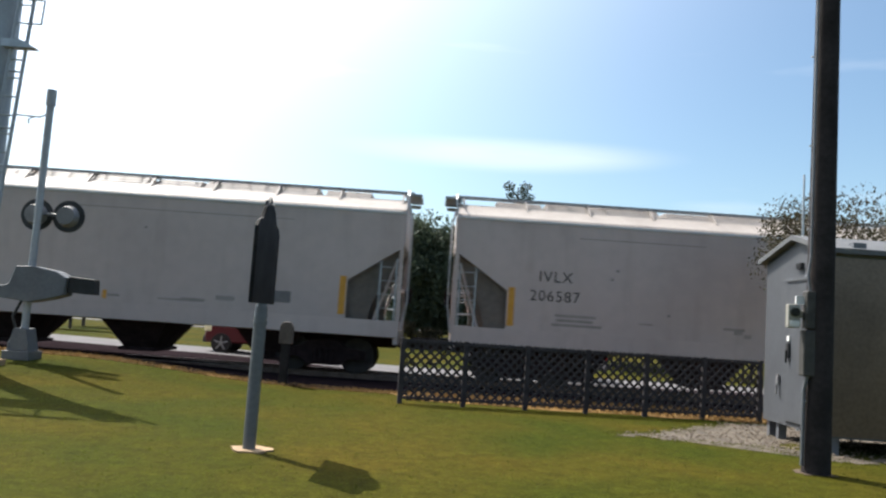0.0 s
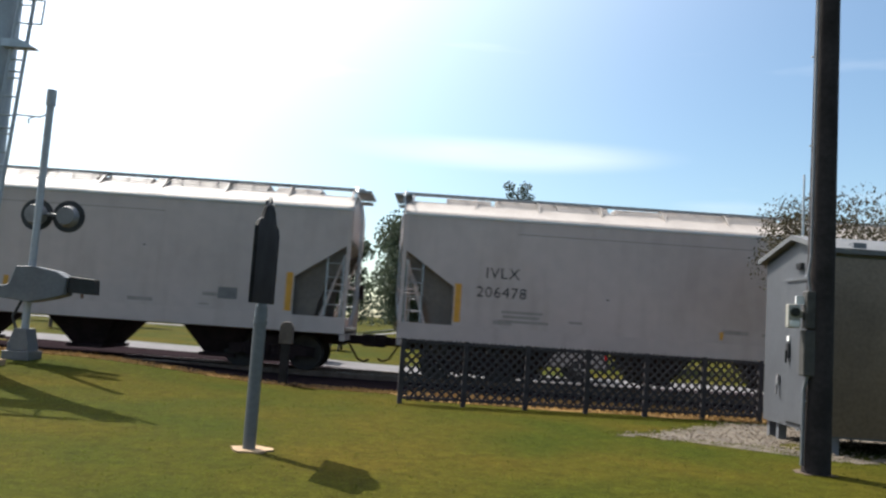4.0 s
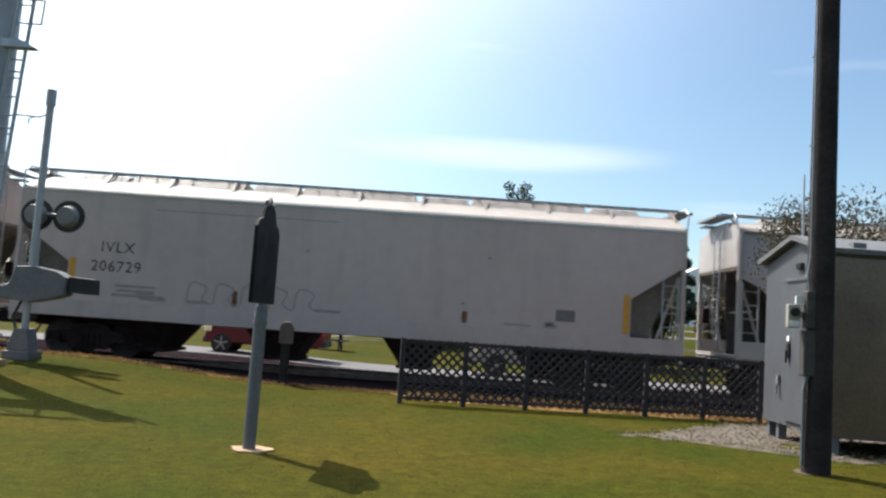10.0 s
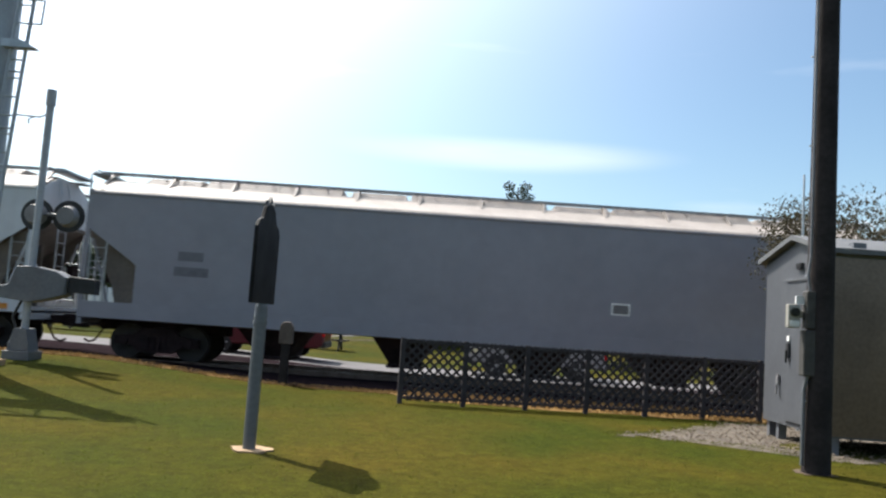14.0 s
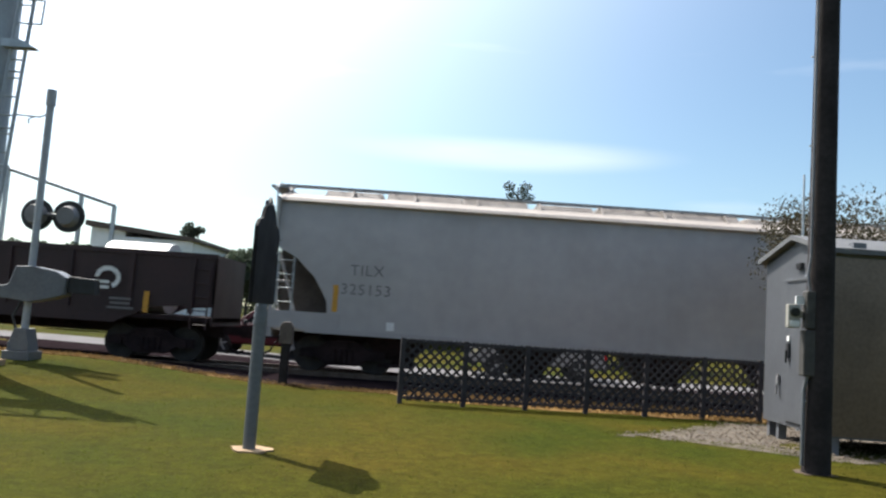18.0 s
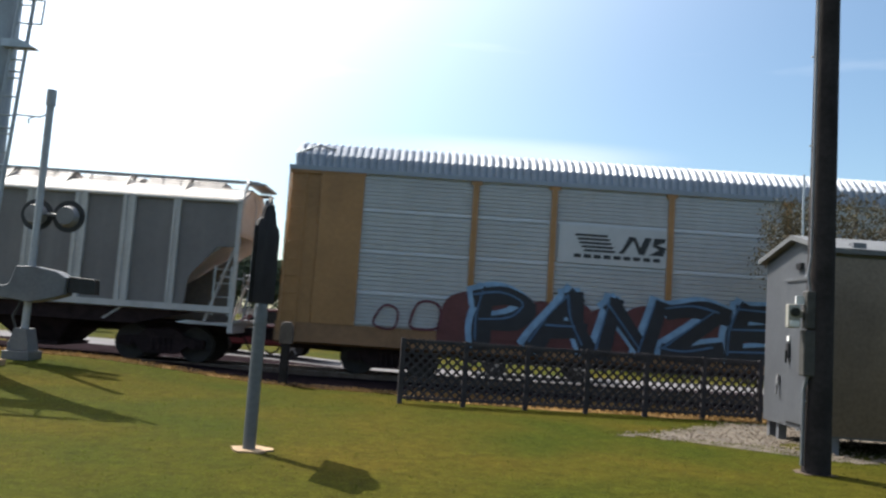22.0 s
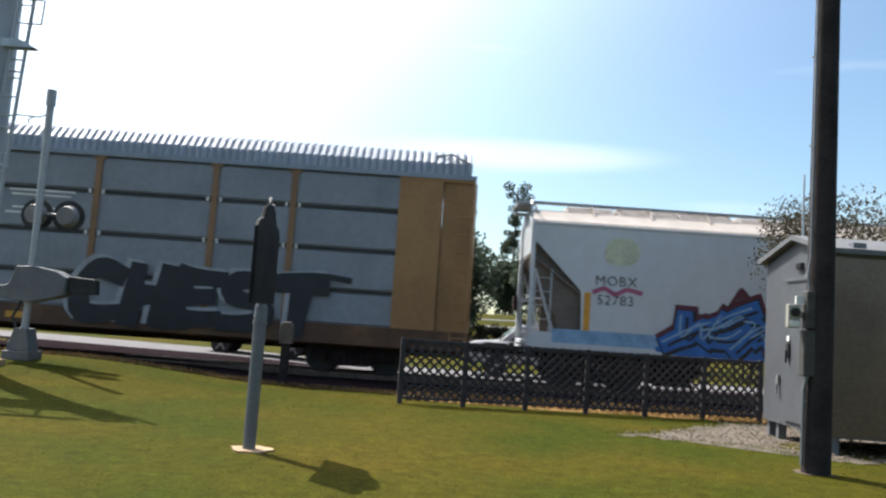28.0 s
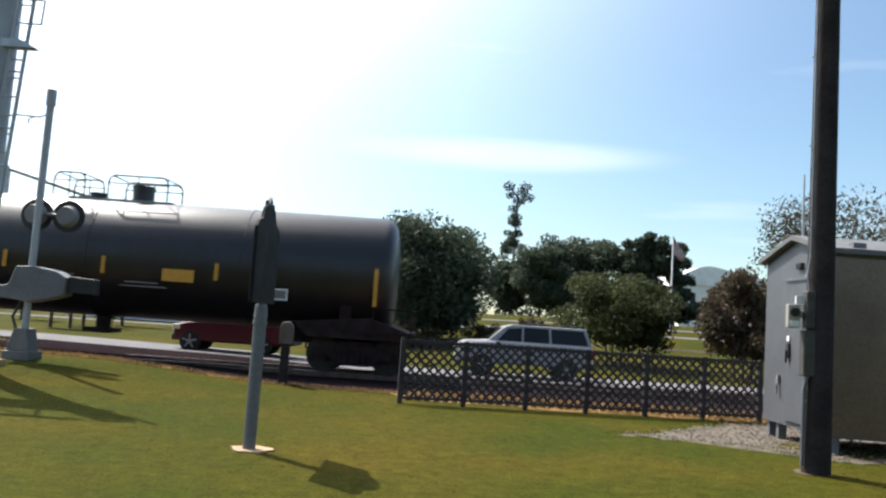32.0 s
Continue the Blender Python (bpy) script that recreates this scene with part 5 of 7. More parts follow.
    running_gear(car, half, 1.95, coupled)
    return car, half, -W


def strip(car, x, z0, z1, y, w=0.17, mat=None):
    bm = bmesh.new()
    poly(bm, [(x - w / 2, z0), (x + w / 2, z0), (x + w / 2, z1), (x - w / 2, z1)], y)
    return part("reflector_strip", bm, mat or YELLOW, car, "yellow reflective strip")


def patch(car, name, x0, x1, z0, z1, y, mat, label=""):
    bm = bmesh.new()
    poly(bm, [(x0, z0), (x1, z0), (x1, z1), (x0, z1)], y)
    return part(name, bm, mat, car, label)


def marks(car, x, z, top, number, y, mat=None, size=0.40):
    letters("reporting_mark", top, size, (x, y, z + 0.25), mat or BLACK, car, fat=0.0, wide=1.12)
    letters("car_number", number, size, (x, y, z - 0.25), mat or BLACK, car, fat=0.0, wide=1.12)


def gondola(coupled):
    car = root("maroon_gondola", "maroon steel gondola carrying white-wrapped coils", "railcar")
    half, W = coupled / 2 - 0.75, 1.5
    for s in (-1, 1):
        bm = bmesh.new()
        prism(bm, [(-half, 1.55), (-half + 1.6, 1.42), (-half + 2.6, 0.95), (half - 2.6, 0.95), (half - 1.6, 1.42), (half, 1.55), (half, 2.82), (-half, 2.82)], "y", s * (W - 0.04), s * W)
        part("side", bm, MAROON, car)
        bm = bmesh.new()
        box(bm, -half, half, s * (W - 0.08), s * (W + 0.05), 2.76, 2.88)
        part("top_chord", bm, MAROON, car)
        for i in range(11):
            x = -half + 0.6 + (2 * half - 1.2) * i / 10
            bm = bmesh.new()
            box(bm, x - 0.07, x + 0.07, s * W, s * (W + 0.06), 1.3, 2.76)
            part("side_post", bm, MAROON, car)
    bm = bmesh.new()
    box(bm, -half, half, -W + 0.05, W - 0.05, 1.1, 1.22)
    part("floor", bm, UNDER, car)
    for e in (-1, 1):
        bm = bmesh.new()
        box(bm, e * (half - 0.06), e * half, -W, W, 1.0, 2.86)
        part("end_wall", bm, MAROON, car)
        for s in (-1, 1):
            ladder(car, e * (half - 0.35), s * (W + 0.1), 0.9, 2.6, mat=MAROON)
    bm = bmesh.new()
    box(bm, -half + 0.1, half - 0.1, -0.3, 0.3, 0.66, 1.1)
    part("centre_sill", bm, UNDER, car)
    for x in (-6.85, -0.55, 6.2):
        bm = bmesh.new()
        rod(bm, (x - 0.85, -0.1, 2.2), (x + 0.85, -0.1, 2.2), 0.98, seg=28)
        part("coil_load", bm, COILWRAP, car, "white-wrapped steel coil", smooth=True)
    y = -W - 0.066
    letters("reporting_mark", "NYC", 0.36, (-6.65, y, 2.3), WHITE, car, wide=1.2)
    bars("car_number", car, -7.2, -5.9, (1.62,), 0.26, y, GREYL, "faded pale number")
    for x, z in ((-8.1, 1.5), (-4.6, 1.4), (-0.45, 1.3), (2.4, 1.3), (6.9, 1.25)):
        strip(car, x, z, z + 0.55, y, 0.14)
    bm = bmesh.new()
    ring = [(5.85 + 0.34 * math.cos(a), 2.1 + 0.3 * math.sin(a)) for a in [math.pi * (-0.35 + 1.35 * i / 14) for i in range(15)]]
    inner = [(5.85 + 0.22 * math.cos(a), 2.1 + 0.18 * math.sin(a)) for a in [math.pi * (-0.35 + 1.35 * i / 14) for i in range(15)]]
    for i in range(14):
        poly(bm, [ring[i], ring[i + 1], inner[i + 1], inner[i]], y)
    poly(bm, [(5.25, 1.94), (5.9, 1.94), (5.9, 2.02), (5.25, 2.02)], y)
    poly(bm, [(5.25, 1.80), (5.9, 1.80), (5.9, 1.88), (5.25, 1.88)], y)
    part("emblem", bm, WHITE, car, "white curved emblem")
    bars("data_panel", car, 5.9, 6.6, (1.3, 1.42, 1.54), 0.06, y, GREYL, "small faint data panel")
    running_gear(car, half, 1.7, coupled)
    return car


def autorack(label, coupled, panel, roofm, postm, doorm, basem, seams, group, ledge=None, ribs=8, gap=0.42):
    car = root("autorack", label, "railcar", group)
    half, W = coupled / 2 - gap, 1.56
    for s in (-1, 1):
        bm = bmesh.new()
        box(bm, -half + 2.0, half - 2.0, s * (W - 0.1), s * (W - 0.05), 1.25, 5.28)
        part("side_screen", bm, panel, car)
        # pressed panel rows
        for r0, r1 in seams:
            bm = bmesh.new()
            wave = []
            for k in range(ribs):
                q0, q1 = r0 + 0.03 + (r1 - r0 - 0.06) * k / ribs, r0 + 0.03 + (r1 - r0 - 0.06) * (k + 1) / ribs
                wave += [(s * (W - 0.035), q0), (s * (W - 0.015), q0 + 0.02), (s * (W - 0.015), q1 - 0.012)]
            prism(bm, [(s * (W - 0.05), r0)] + wave + [(s * (W - 0.05), r1)], "x", -half + 2.0, half - 2.0)
            part("side_panel", bm, panel, car)
            if ledge:
                bm = bmesh.new()
                prism(bm, [(s * (W - 0.05), r1 + 0.01), (s * (W - 0.004), r1 + 0.0), (s * (W - 0.004), r1 + 0.06), (s * (W - 0.05), r1 + 0.09)], "x", -half + 2.0, half - 2.0)
                part("panel_ledge", bm, ledge, car)
        xs = [-9.8, -7.72, -4.63, -1.54, 1.54, 4.63, 7.72, 9.8]
        for x in xs:
            bm = bmesh.new()
            box(bm, x - 0.08, x + 0.08, s * (W - 0.05), s * (W + 0.035), 1.25, 5.34)
            box(bm, x - 0.15, x + 0.15, s * (W - 0.05), s * (W + 0.03), 5.18, 5.285)
            part("side_post", bm, postm, car)
        bm = bmesh.new()
        prism(bm, [(s * (W - 0.12), 0.72), (s * (W + 0.0), 0.78), (s * (W + 0.0), 1.28), (s * (W - 0.12), 1.28)], "x", -half, half)
        part("side_sill", bm, basem, car)
        bm = bmesh.new()
        box(bm, -half + 0.05, half - 0.05, s * (W - 0.1), s * (W + 0.05), 5.28, 5.40)
        part("roof_rail", bm, roofm, car)
        for e in (-1, 1):
            bm = bmesh.new()
            box(bm, e * (half - 2.06), e * (half - 0.92), s * (W - 0.08), s * (W + 0.02), 1.28, 5.28)
            part("end_panel", bm, doorm, car)
            bm = bmesh.new()
            prism(bm, [(e * (half - 0.90), s * (W - 0.06)), (e * (half - 0.12), s * (W - 0.03)), (e * half, s * (W - 0.35)), (e * (half - 0.1), s * (W - 0.4)), (e * (half - 0.9), s * (W - 0.2))], "z", 1.2, 5.24)
            part("end_door_fold", bm, doorm, car)
    for e in (-1, 1):
        bm = bmesh.new()
        box(bm, e * (half - 0.12), e * (half - 0.02), -W + 0.36, W - 0.36, 1.2, 5.2)
        for k in range(6):
            box(bm, e * (half - 0.02), e * (half + 0.03), -W + 0.5, W - 0.5, 1.5 + k * 0.6, 1.6 + k * 0.6)
        part("end_door", bm, doorm, car)
        bm = bmesh.new()
        prism(bm, [(-W + 0.05, 5.3), (W - 0.05, 5.3), (W - 0.1, 5.7), (W - 0.4, 5.95), (0.0, 6.12), (-W + 0.4, 5.95), (-W + 0.1, 5.7)], "x", e * (half - 0.26), e * (half - 0.2))
        part("roof_end", bm, roofm, car)
        ladder(car, e * (half - 0.3), -W - 0.06, 1.0, 5.2, step=0.45, mat=doorm)
        bm = bmesh.new()
        path_rod(bm, [(e * (half - 0.22), -W + 0.02, 5.36), (e * (half - 0.2), -W + 0.05, 5.72), (e * (half - 0.75), -W + 0.2, 6.0), (e * (half - 1.2), -W + 0.25, 5.92)], 0.028)
        part("roof_grab_pipe", bm, STEEL, car)
        bm = bmesh.new()
        box(bm, e * (half - 2.08), e * (half - 0.06), -W - 0.03, -W + 0.02, 5.2, 5.3)
        part("end_lintel", bm, doorm, car)
    # corrugated arch roof
    bm = bmesh.new()
    arc = [(-W, 5.40), (-W + 0.06, 5.70), (-W + 0.36, 5.99), (-0.7, 6.13), (0.0, 6.17), (0.7, 6.13), (W - 0.36, 5.99), (W - 0.06, 5.70), (W, 5.40)]
    rl = half - 0.2
    n = int(2 * rl / 0.065)
    rows = []
    for i in range(n + 1):
        x = -rl + 2 * rl * i / n
        k = 1.0 + (0.02 if i % 3 else -0.01)
        rows.append([bm.verts.new((x, yy * k, 5.40 + (zz - 5.40) * (1.0 + (0.10 if i % 3 else 0.0)))) for yy, zz in arc])
    for a, b in zip(rows[:-1], rows[1:]):
        for j in range(len(arc) - 1):
            bm.faces.new((a[j], a[j + 1], b[j + 1], b[j]))
    part("roof", bm, roofm, car, "ribbed galvanised arch roof")
    bm = bmesh.new()
    box(bm, -half + 0.2, half - 0.2, -W + 0.1, W - 0.1, 1.0, 1.22)
    box(bm, -half + 0.1, half - 0.1, -0.35, 0.35, 0.55, 1.0)
    part("deck", bm, UNDER, car)
    running_gear(car, half, 3.0, coupled)
    return car, half, -W - 0.04


def tank(label, coupled, group, dome, plate, rails, high):
    car = root("tank_car", label, "railcar", group)
    half = 8.1
    R, zc = 1.62, 2.68
    bm = bmesh.new()
    rings = []
    prof = [(-half, 0.05), (-half + 0.01, 0.6), (-half + 0.04, 1.1), (-half + 0.10, 1.38), (-half + 0.20, 1.53), (-half + 0.36, R)]
    prof = prof + [(0, R)] + [(-x, r) for x, r in prof[::-1]]
    for x, r in prof:
        rings.append([bm.verts.new((x, r * math.cos(a), zc + r * math.sin(a))) for a in [2 * math.pi * i / 40 for i in range(40)]])
    for a, b in zip(rings[:-1], rings[1:]):
        for i in range(40):
            bm.faces.new((a[i], a[(i + 1) % 40], b[(i + 1) % 40], b[i]))
    bm.faces.new(rings[0])
    bm.faces.new(rings[-1][::-1])
    part("tank", bm, TANKBLK, car, "glossy black tank shell", smooth=True)
    for x in (-half * 0.5, 0.0, half * 0.5):
        bm = bmesh.new()
        path_rod(bm, [(x, (R + 0.006) * math.cos(a), zc + (R + 0.006) * math.sin(a)) for a in [2 * math.pi * i / 40 for i in range(41)]], 0.012, seg=5)
        part("weld_seam", bm, TANKBLK, car)
    bm = bmesh.new()
    box(bm, plate[0], plate[1], -0.36, 0.36, zc + R - 0.04, zc + R + 0.015)
    part("platform", bm, GRATE, car)
    bm = bmesh.new()
    rod(bm, (dome, 0, zc + R - 0.1), (dome, 0, zc + R + 0.38), 0.29, seg=20)
    rod(bm, (dome, 0, zc + R + 0.38), (dome, 0, zc + R + 0.45), 0.32, seg=20)
    part("dome", bm, TANKBLK, car, smooth=True)
    bm = bmesh.new()
    rod(bm, (-0.55, 0.1, zc + R - 0.1), (-0.55, 0.1, zc + R + 0.2), 0.24, seg=16)
    part("manway", bm, TANKBLK, car)
    h0, h1 = zc + R, zc + R + high
    for a, b, bow in rails:
        for y in (-0.62, 0.62):
            bm = bmesh.new()
            path_rod(bm, [(a + bow, y, h0), (a + bow, y, h0 + 0.4), (a, y, h1 - 0.2), (a + 0.05, y, h1 - 0.06), (a + 0.16, y, h1), (b - 0.14, y, h1), (b - 0.03, y, h1 - 0.08), (b, y, h1 - 0.2), (b, y, h0)], 0.024)
            rod(bm, ((a + b) / 2, y, h0), ((a + b) / 2, y, h1), 0.018)
            rod(bm, (a + bow, y, h0 + 0.42), (b, y, h0 + 0.42), 0.016)
            part("guard_rail", bm, TANKBLK, car)
        for x in (a + 0.1, b - 0.06):
            bm = bmesh.new()
            rod(bm, (x, -0.62, h1 - 0.02), (x, 0.62, h1 - 0.02), 0.02)
            part("cross_rail", bm, TANKBLK, car)
    stub = coupled / 2 - 0.45
    for e in (-1, 1):
        bm = bmesh.new()
        box(bm, e * (half - 2.9), e * stub, -0.34, 0.34, 0.72, 1.12)
        prism(bm, [(-1.25, 1.06), (1.25, 1.06), (1.38, 2.0), (-1.38, 2.0)], "x", e * (half - 1.4), e * (half - 1.1))
        part("saddle", bm, UNDER, car)
        bm = bmesh.new()
        prism(bm, [(e * (half - 2.6), 1.3), (e * (half - 2.2), 0.92), (e * (stub - 0.05), 0.92), (e * (stub - 0.05), 1.12), (e * (half - 0.6), 1.5)], "y", -1.34, 1.34)
        part("body_bolster", bm, UNDER, car)
        bm = bmesh.new()
        box(bm, e * (half - 0.9), e * (stub - 0.02), -1.4, 1.4, 1.1, 1.16)
        part("end_platform", bm, UNDER, car)
        for y in (-1.36, 1.36):
            bm = bmesh.new()
            path_rod(bm, [(e * (half - 0.5), y, 1.1), (e * (half - 0.5), y, 1.75), (e * (stub - 0.1), y, 1.75), (e * (stub - 0.1), y, 0.6)], 0.016)
            part("handrail", bm, UNDER, car)
    bm = bmesh.new()
    rod(bm, (0, 0, 0.6), (0, 0, 1.1), 0.2, seg=14)
    part("bottom_outlet", bm, UNDER, car)
    bm = bmesh.new()
    box(bm, -0.4, 0.4, -0.4, 0.3, 0.62, 0.74)
    part("outlet_skid", bm, UNDER, car)
    running_gear(car, stub, 1.55, coupled)
    return car, half, R, zc


# ---- the train: car ends along it, in metres from the first visible coupling ----
ENDS = [-0.34 + 18.87 * k for k in range(-1, 9)] + [172.05, 190.88, 212.9, 233.85, 252.65, 271.45, 290.46, 309.95, 340.4, 370.6, 401.5, 420.55, 438.25, 456.55]
LEN = [b - a for a, b in zip(ENDS[:-1], ENDS[1:])]
TRAIN = []

ivory, ih, iy = hopper("covered_hopper", "weathered ivory covered hopper with angular end cut-outs", LEN[0], IVORY, 0, "ivory covered hoppers of the train")
for e in (-1, 1):
    strip(ivory, e * (ih - 1.52), 1.55, 2.55, iy - 0.006)
patch(ivory, "data_panel", ih - 3.35, ih - 2.85, 1.75, 2.05, iy - 0.006, GREYL, "dark square data panel")
bars("data_line", ivory, -ih + 2.6, -ih + 3.9, (1.62, 1.74, 1.86), 0.07, iy - 0.006, FAINT, "small faint data lines")
IV_NUMBERS = ["206714", "206587", "206475", "206364", "206478", "206533", "206608", "206369", "206729"]
STREAKS = {2: ((-2.3, 1.55, 1.8, 0.07, GREYL), (0.0, 1.5, 1.85, 0.09, FAINT), (2.28, 1.52, 1.92, 0.1, RUST), (4.56, 1.5, 1.92, 0.09, GREYL)),
           3: ((-4.89, 1.55, 1.85, 0.07, YELLOW), (-2.48, 1.5, 1.75, 0.09, YELLOW), (-2.07, 1.55, 1.8, 0.08, YELLOW), (-0.12, 1.55, 1.98, 0.13, YELLOW), (1.9, 1.5, 1.8, 0.08, RUST)),
           5: ((-4.82, 1.55, 1.95, 0.16, YELLOW), (-3.7, 1.5, 1.85, 0.07, GREYL), (-1.78, 1.5, 1.95, 0.2, YELLOW), (-1.71, 2.1, 2.38, 0.06, GREYL), (1.3, 2.0, 2.2, 0.07, GREYL), (1.76, 2.0, 2.3, 0.07, GREYL), (1.86, 1.55, 1.92, 0.16, YELLOW)),
           7: ((-4.5, 1.55, 1.85, 0.1, YELLOW), (-3.9, 1.62, 1.82, 0.07, GREYL), (-3.62, 1.7, 1.86, 0.06, GREYL))}
for i in range(9):
    c = ivory if i == 0 else copy_thing(ivory, pose(0, 0, 0))
    TRAIN.append(c)
for i, c in enumerate(TRAIN):
    marks(c, -ih + 2.65, 2.62, "IVLX", IV_NUMBERS[i], iy - 0.006)
    random.seed(100 + i)
    for x, z0, z1, w, mat_ in STREAKS.get(i, ()):
        strip(c, x, z0, z1, iy - 0.005, w, mat_)
    for k in range(0 if i in STREAKS else 3):
        strip(c, random.uniform(-ih + 4.5, ih - 3), 1.55, random.uniform(1.75, 2.0), iy - 0.005, random.uniform(0.08, 0.14), random.choice((YELLOW, RUST, FAINT)))
    for k in range(7):
        x, z = random.uniform(-ih + 2, ih - 3.5), random.choice((1.56, 1.62, 1.7, 1.8))
        patch(c, "faint_stencil", x, x + random.uniform(0.12, 0.7), z, z + random.uniform(0.03, 0.12), iy - 0.004, FAINT)
    for k in range(3):
        x, z = random.uniform(-ih + 4, ih - 3), random.uniform(2.0, 3.6)
        patch(c, "dark_spot", x, x + 0.06, z, z + 0.05, iy - 0.004, GREYL)
    x = random.uniform(-ih + 2, 0)
    patch(c, "side_seam", x, x + random.uniform(3, 8), 3.93, 3.955, iy - 0.004, FAINT)

grey1, gh, gy = hopper("covered_hopper", "warm grey covered hopper with smooth rounded sides", LEN[9], GREYP, 1)
marks(grey1, -gh + 2.95, 2.75, "TILX", "62456", gy - 0.006, BLACK)
for e in (-1, 1):
    strip(grey1, e * (gh - 1.72), 1.6, 2.5, gy - 0.006)
TRAIN.append(grey1)

dakx, dh, dy = hopper("covered_hopper", "pale grey covered hopper with pink and white graffiti", LEN[10], PALE, 0, "", None, True)
marks(dakx, -dh + 2.55, 2.58, "DAKX", "252225", dy - 0.006, BLACK, 0.46)
TRAIN.append(dakx)

slate, sh, sy = hopper("covered_hopper", "blue-grey covered hopper with angular end cut-outs", LEN[11], SLATE, 0)
bars("faded_mark", slate, -sh + 2.4, -sh + 3.3, (2.25, 2.65), 0.24, sy - 0.006, FAINTB, "faded dark lettering")
patch(slate, "data_panel", 3.5, 4.0, 2.0, 2.32, sy - 0.006, WHITE, "white framed data panel")
patch(slate, "data_panel_inset", 3.55, 3.95, 2.04, 2.27, sy - 0.010, GREYL)
TRAIN.append(slate)

pale2, ph, py_ = hopper("covered_hopper", "pale grey covered hopper with faded lettering", LEN[12], PALE, 0)
bars("faded_mark", pale2, -ph + 2.4, -ph + 3.7, (2.25, 2.65), 0.24, py_ - 0.006, FAINT, "faded dark lettering")
strip(pale2, ph - 2.0, 1.55, 2.4, py_ - 0.006)
patch(pale2, "data_panel", ph - 4.2, ph - 3.7, 1.85, 2.15, py_ - 0.006, GREYL, "dark square data panel")
TRAIN.append(pale2)

TRAIN.append(gondola(LEN[13]))

for i, (num, nm) in enumerate((("325153", "TILX"), ("525170", "TILX"))):
    t_, th, ty = hopper("covered_hopper", "warm grey covered hopper with smooth rounded sides", LEN[14 + i], GREYP, 1, "grey rounded hoppers of the train")
    marks(t_, -th + (2.5 if i == 0 else 2.75), 2.45, nm, num, ty - 0.006, GREYL if i == 0 else BLACK)
    for e in (-1, 1):
        strip(t_, e * (th - 1.72), 1.6, 2.3, ty - 0.006, 0.14)
    patch(t_, "white_placard", -th + 3.1, -th + 3.3, 1.2, 1.42, ty - 0.03, WHITE)
    TRAIN.append(t_)

ribbed, rh, ry = hopper("covered_hopper", "light grey covered hopper with tall outside posts", LEN[16], RIBPOST, 2)
bars("faded_mark", ribbed, -rh + 2.6, -rh + 4.2, (2.2, 2.55), 0.2, ry + 0.055, GREYL, "faded dark lettering")
TRAIN.append(ribbed)

ROWS4 = [(1.28, 2.12), (2.20, 3.20), (3.28, 4.29), (4.37, 5.26)]
rack1, kh, ky = autorack("silver autorack with ochre posts, ochre ends and blue and black graffiti", LEN[17], RACKSIL, RACKROOF, RACKYEL, RACKYEL, RACKBRN, ROWS4, "autoracks of the train", WHITEP)
rack2, kh2, ky2 = autorack("dark grey autorack with ochre posts and pale graffiti", LEN[18], RACKDARK, RACKROOF, RACKYEL, RACKYEL, RACKBASE, [(1.28, 2.18), (2.20, 3.26), (3.28, 4.35), (4.37, 5.26)], "autoracks of the train", None, 1)
rack3, kh3, ky3 = autorack("blue-grey autorack with ochre ends and black lettering graffiti", LEN[19], RACKBLUE, RACKROOF, RACKBRN, RACKYEL, RACKSILL, ROWS4, "autoracks of the train", SIGBLK, 1, 0.82)
TRAIN += [rack1, rack2, rack3]

mobx, bh, by_ = hopper("covered_hopper", "white covered hopper with blue, pink and grey graffiti", LEN[20], WHITEP, 0, "", (-4.75, 1.7, 5.2), False, True)
marks(mobx, -bh + 2.25, 2.62, "MOBX", "52783", by_ - 0.006, BLACK, 0.36)
for e in (-1, 1):
    strip(mobx, e * (bh - 1.52), 1.55, 2.55, by_ - 0.006)
TRAIN.append(mobx)

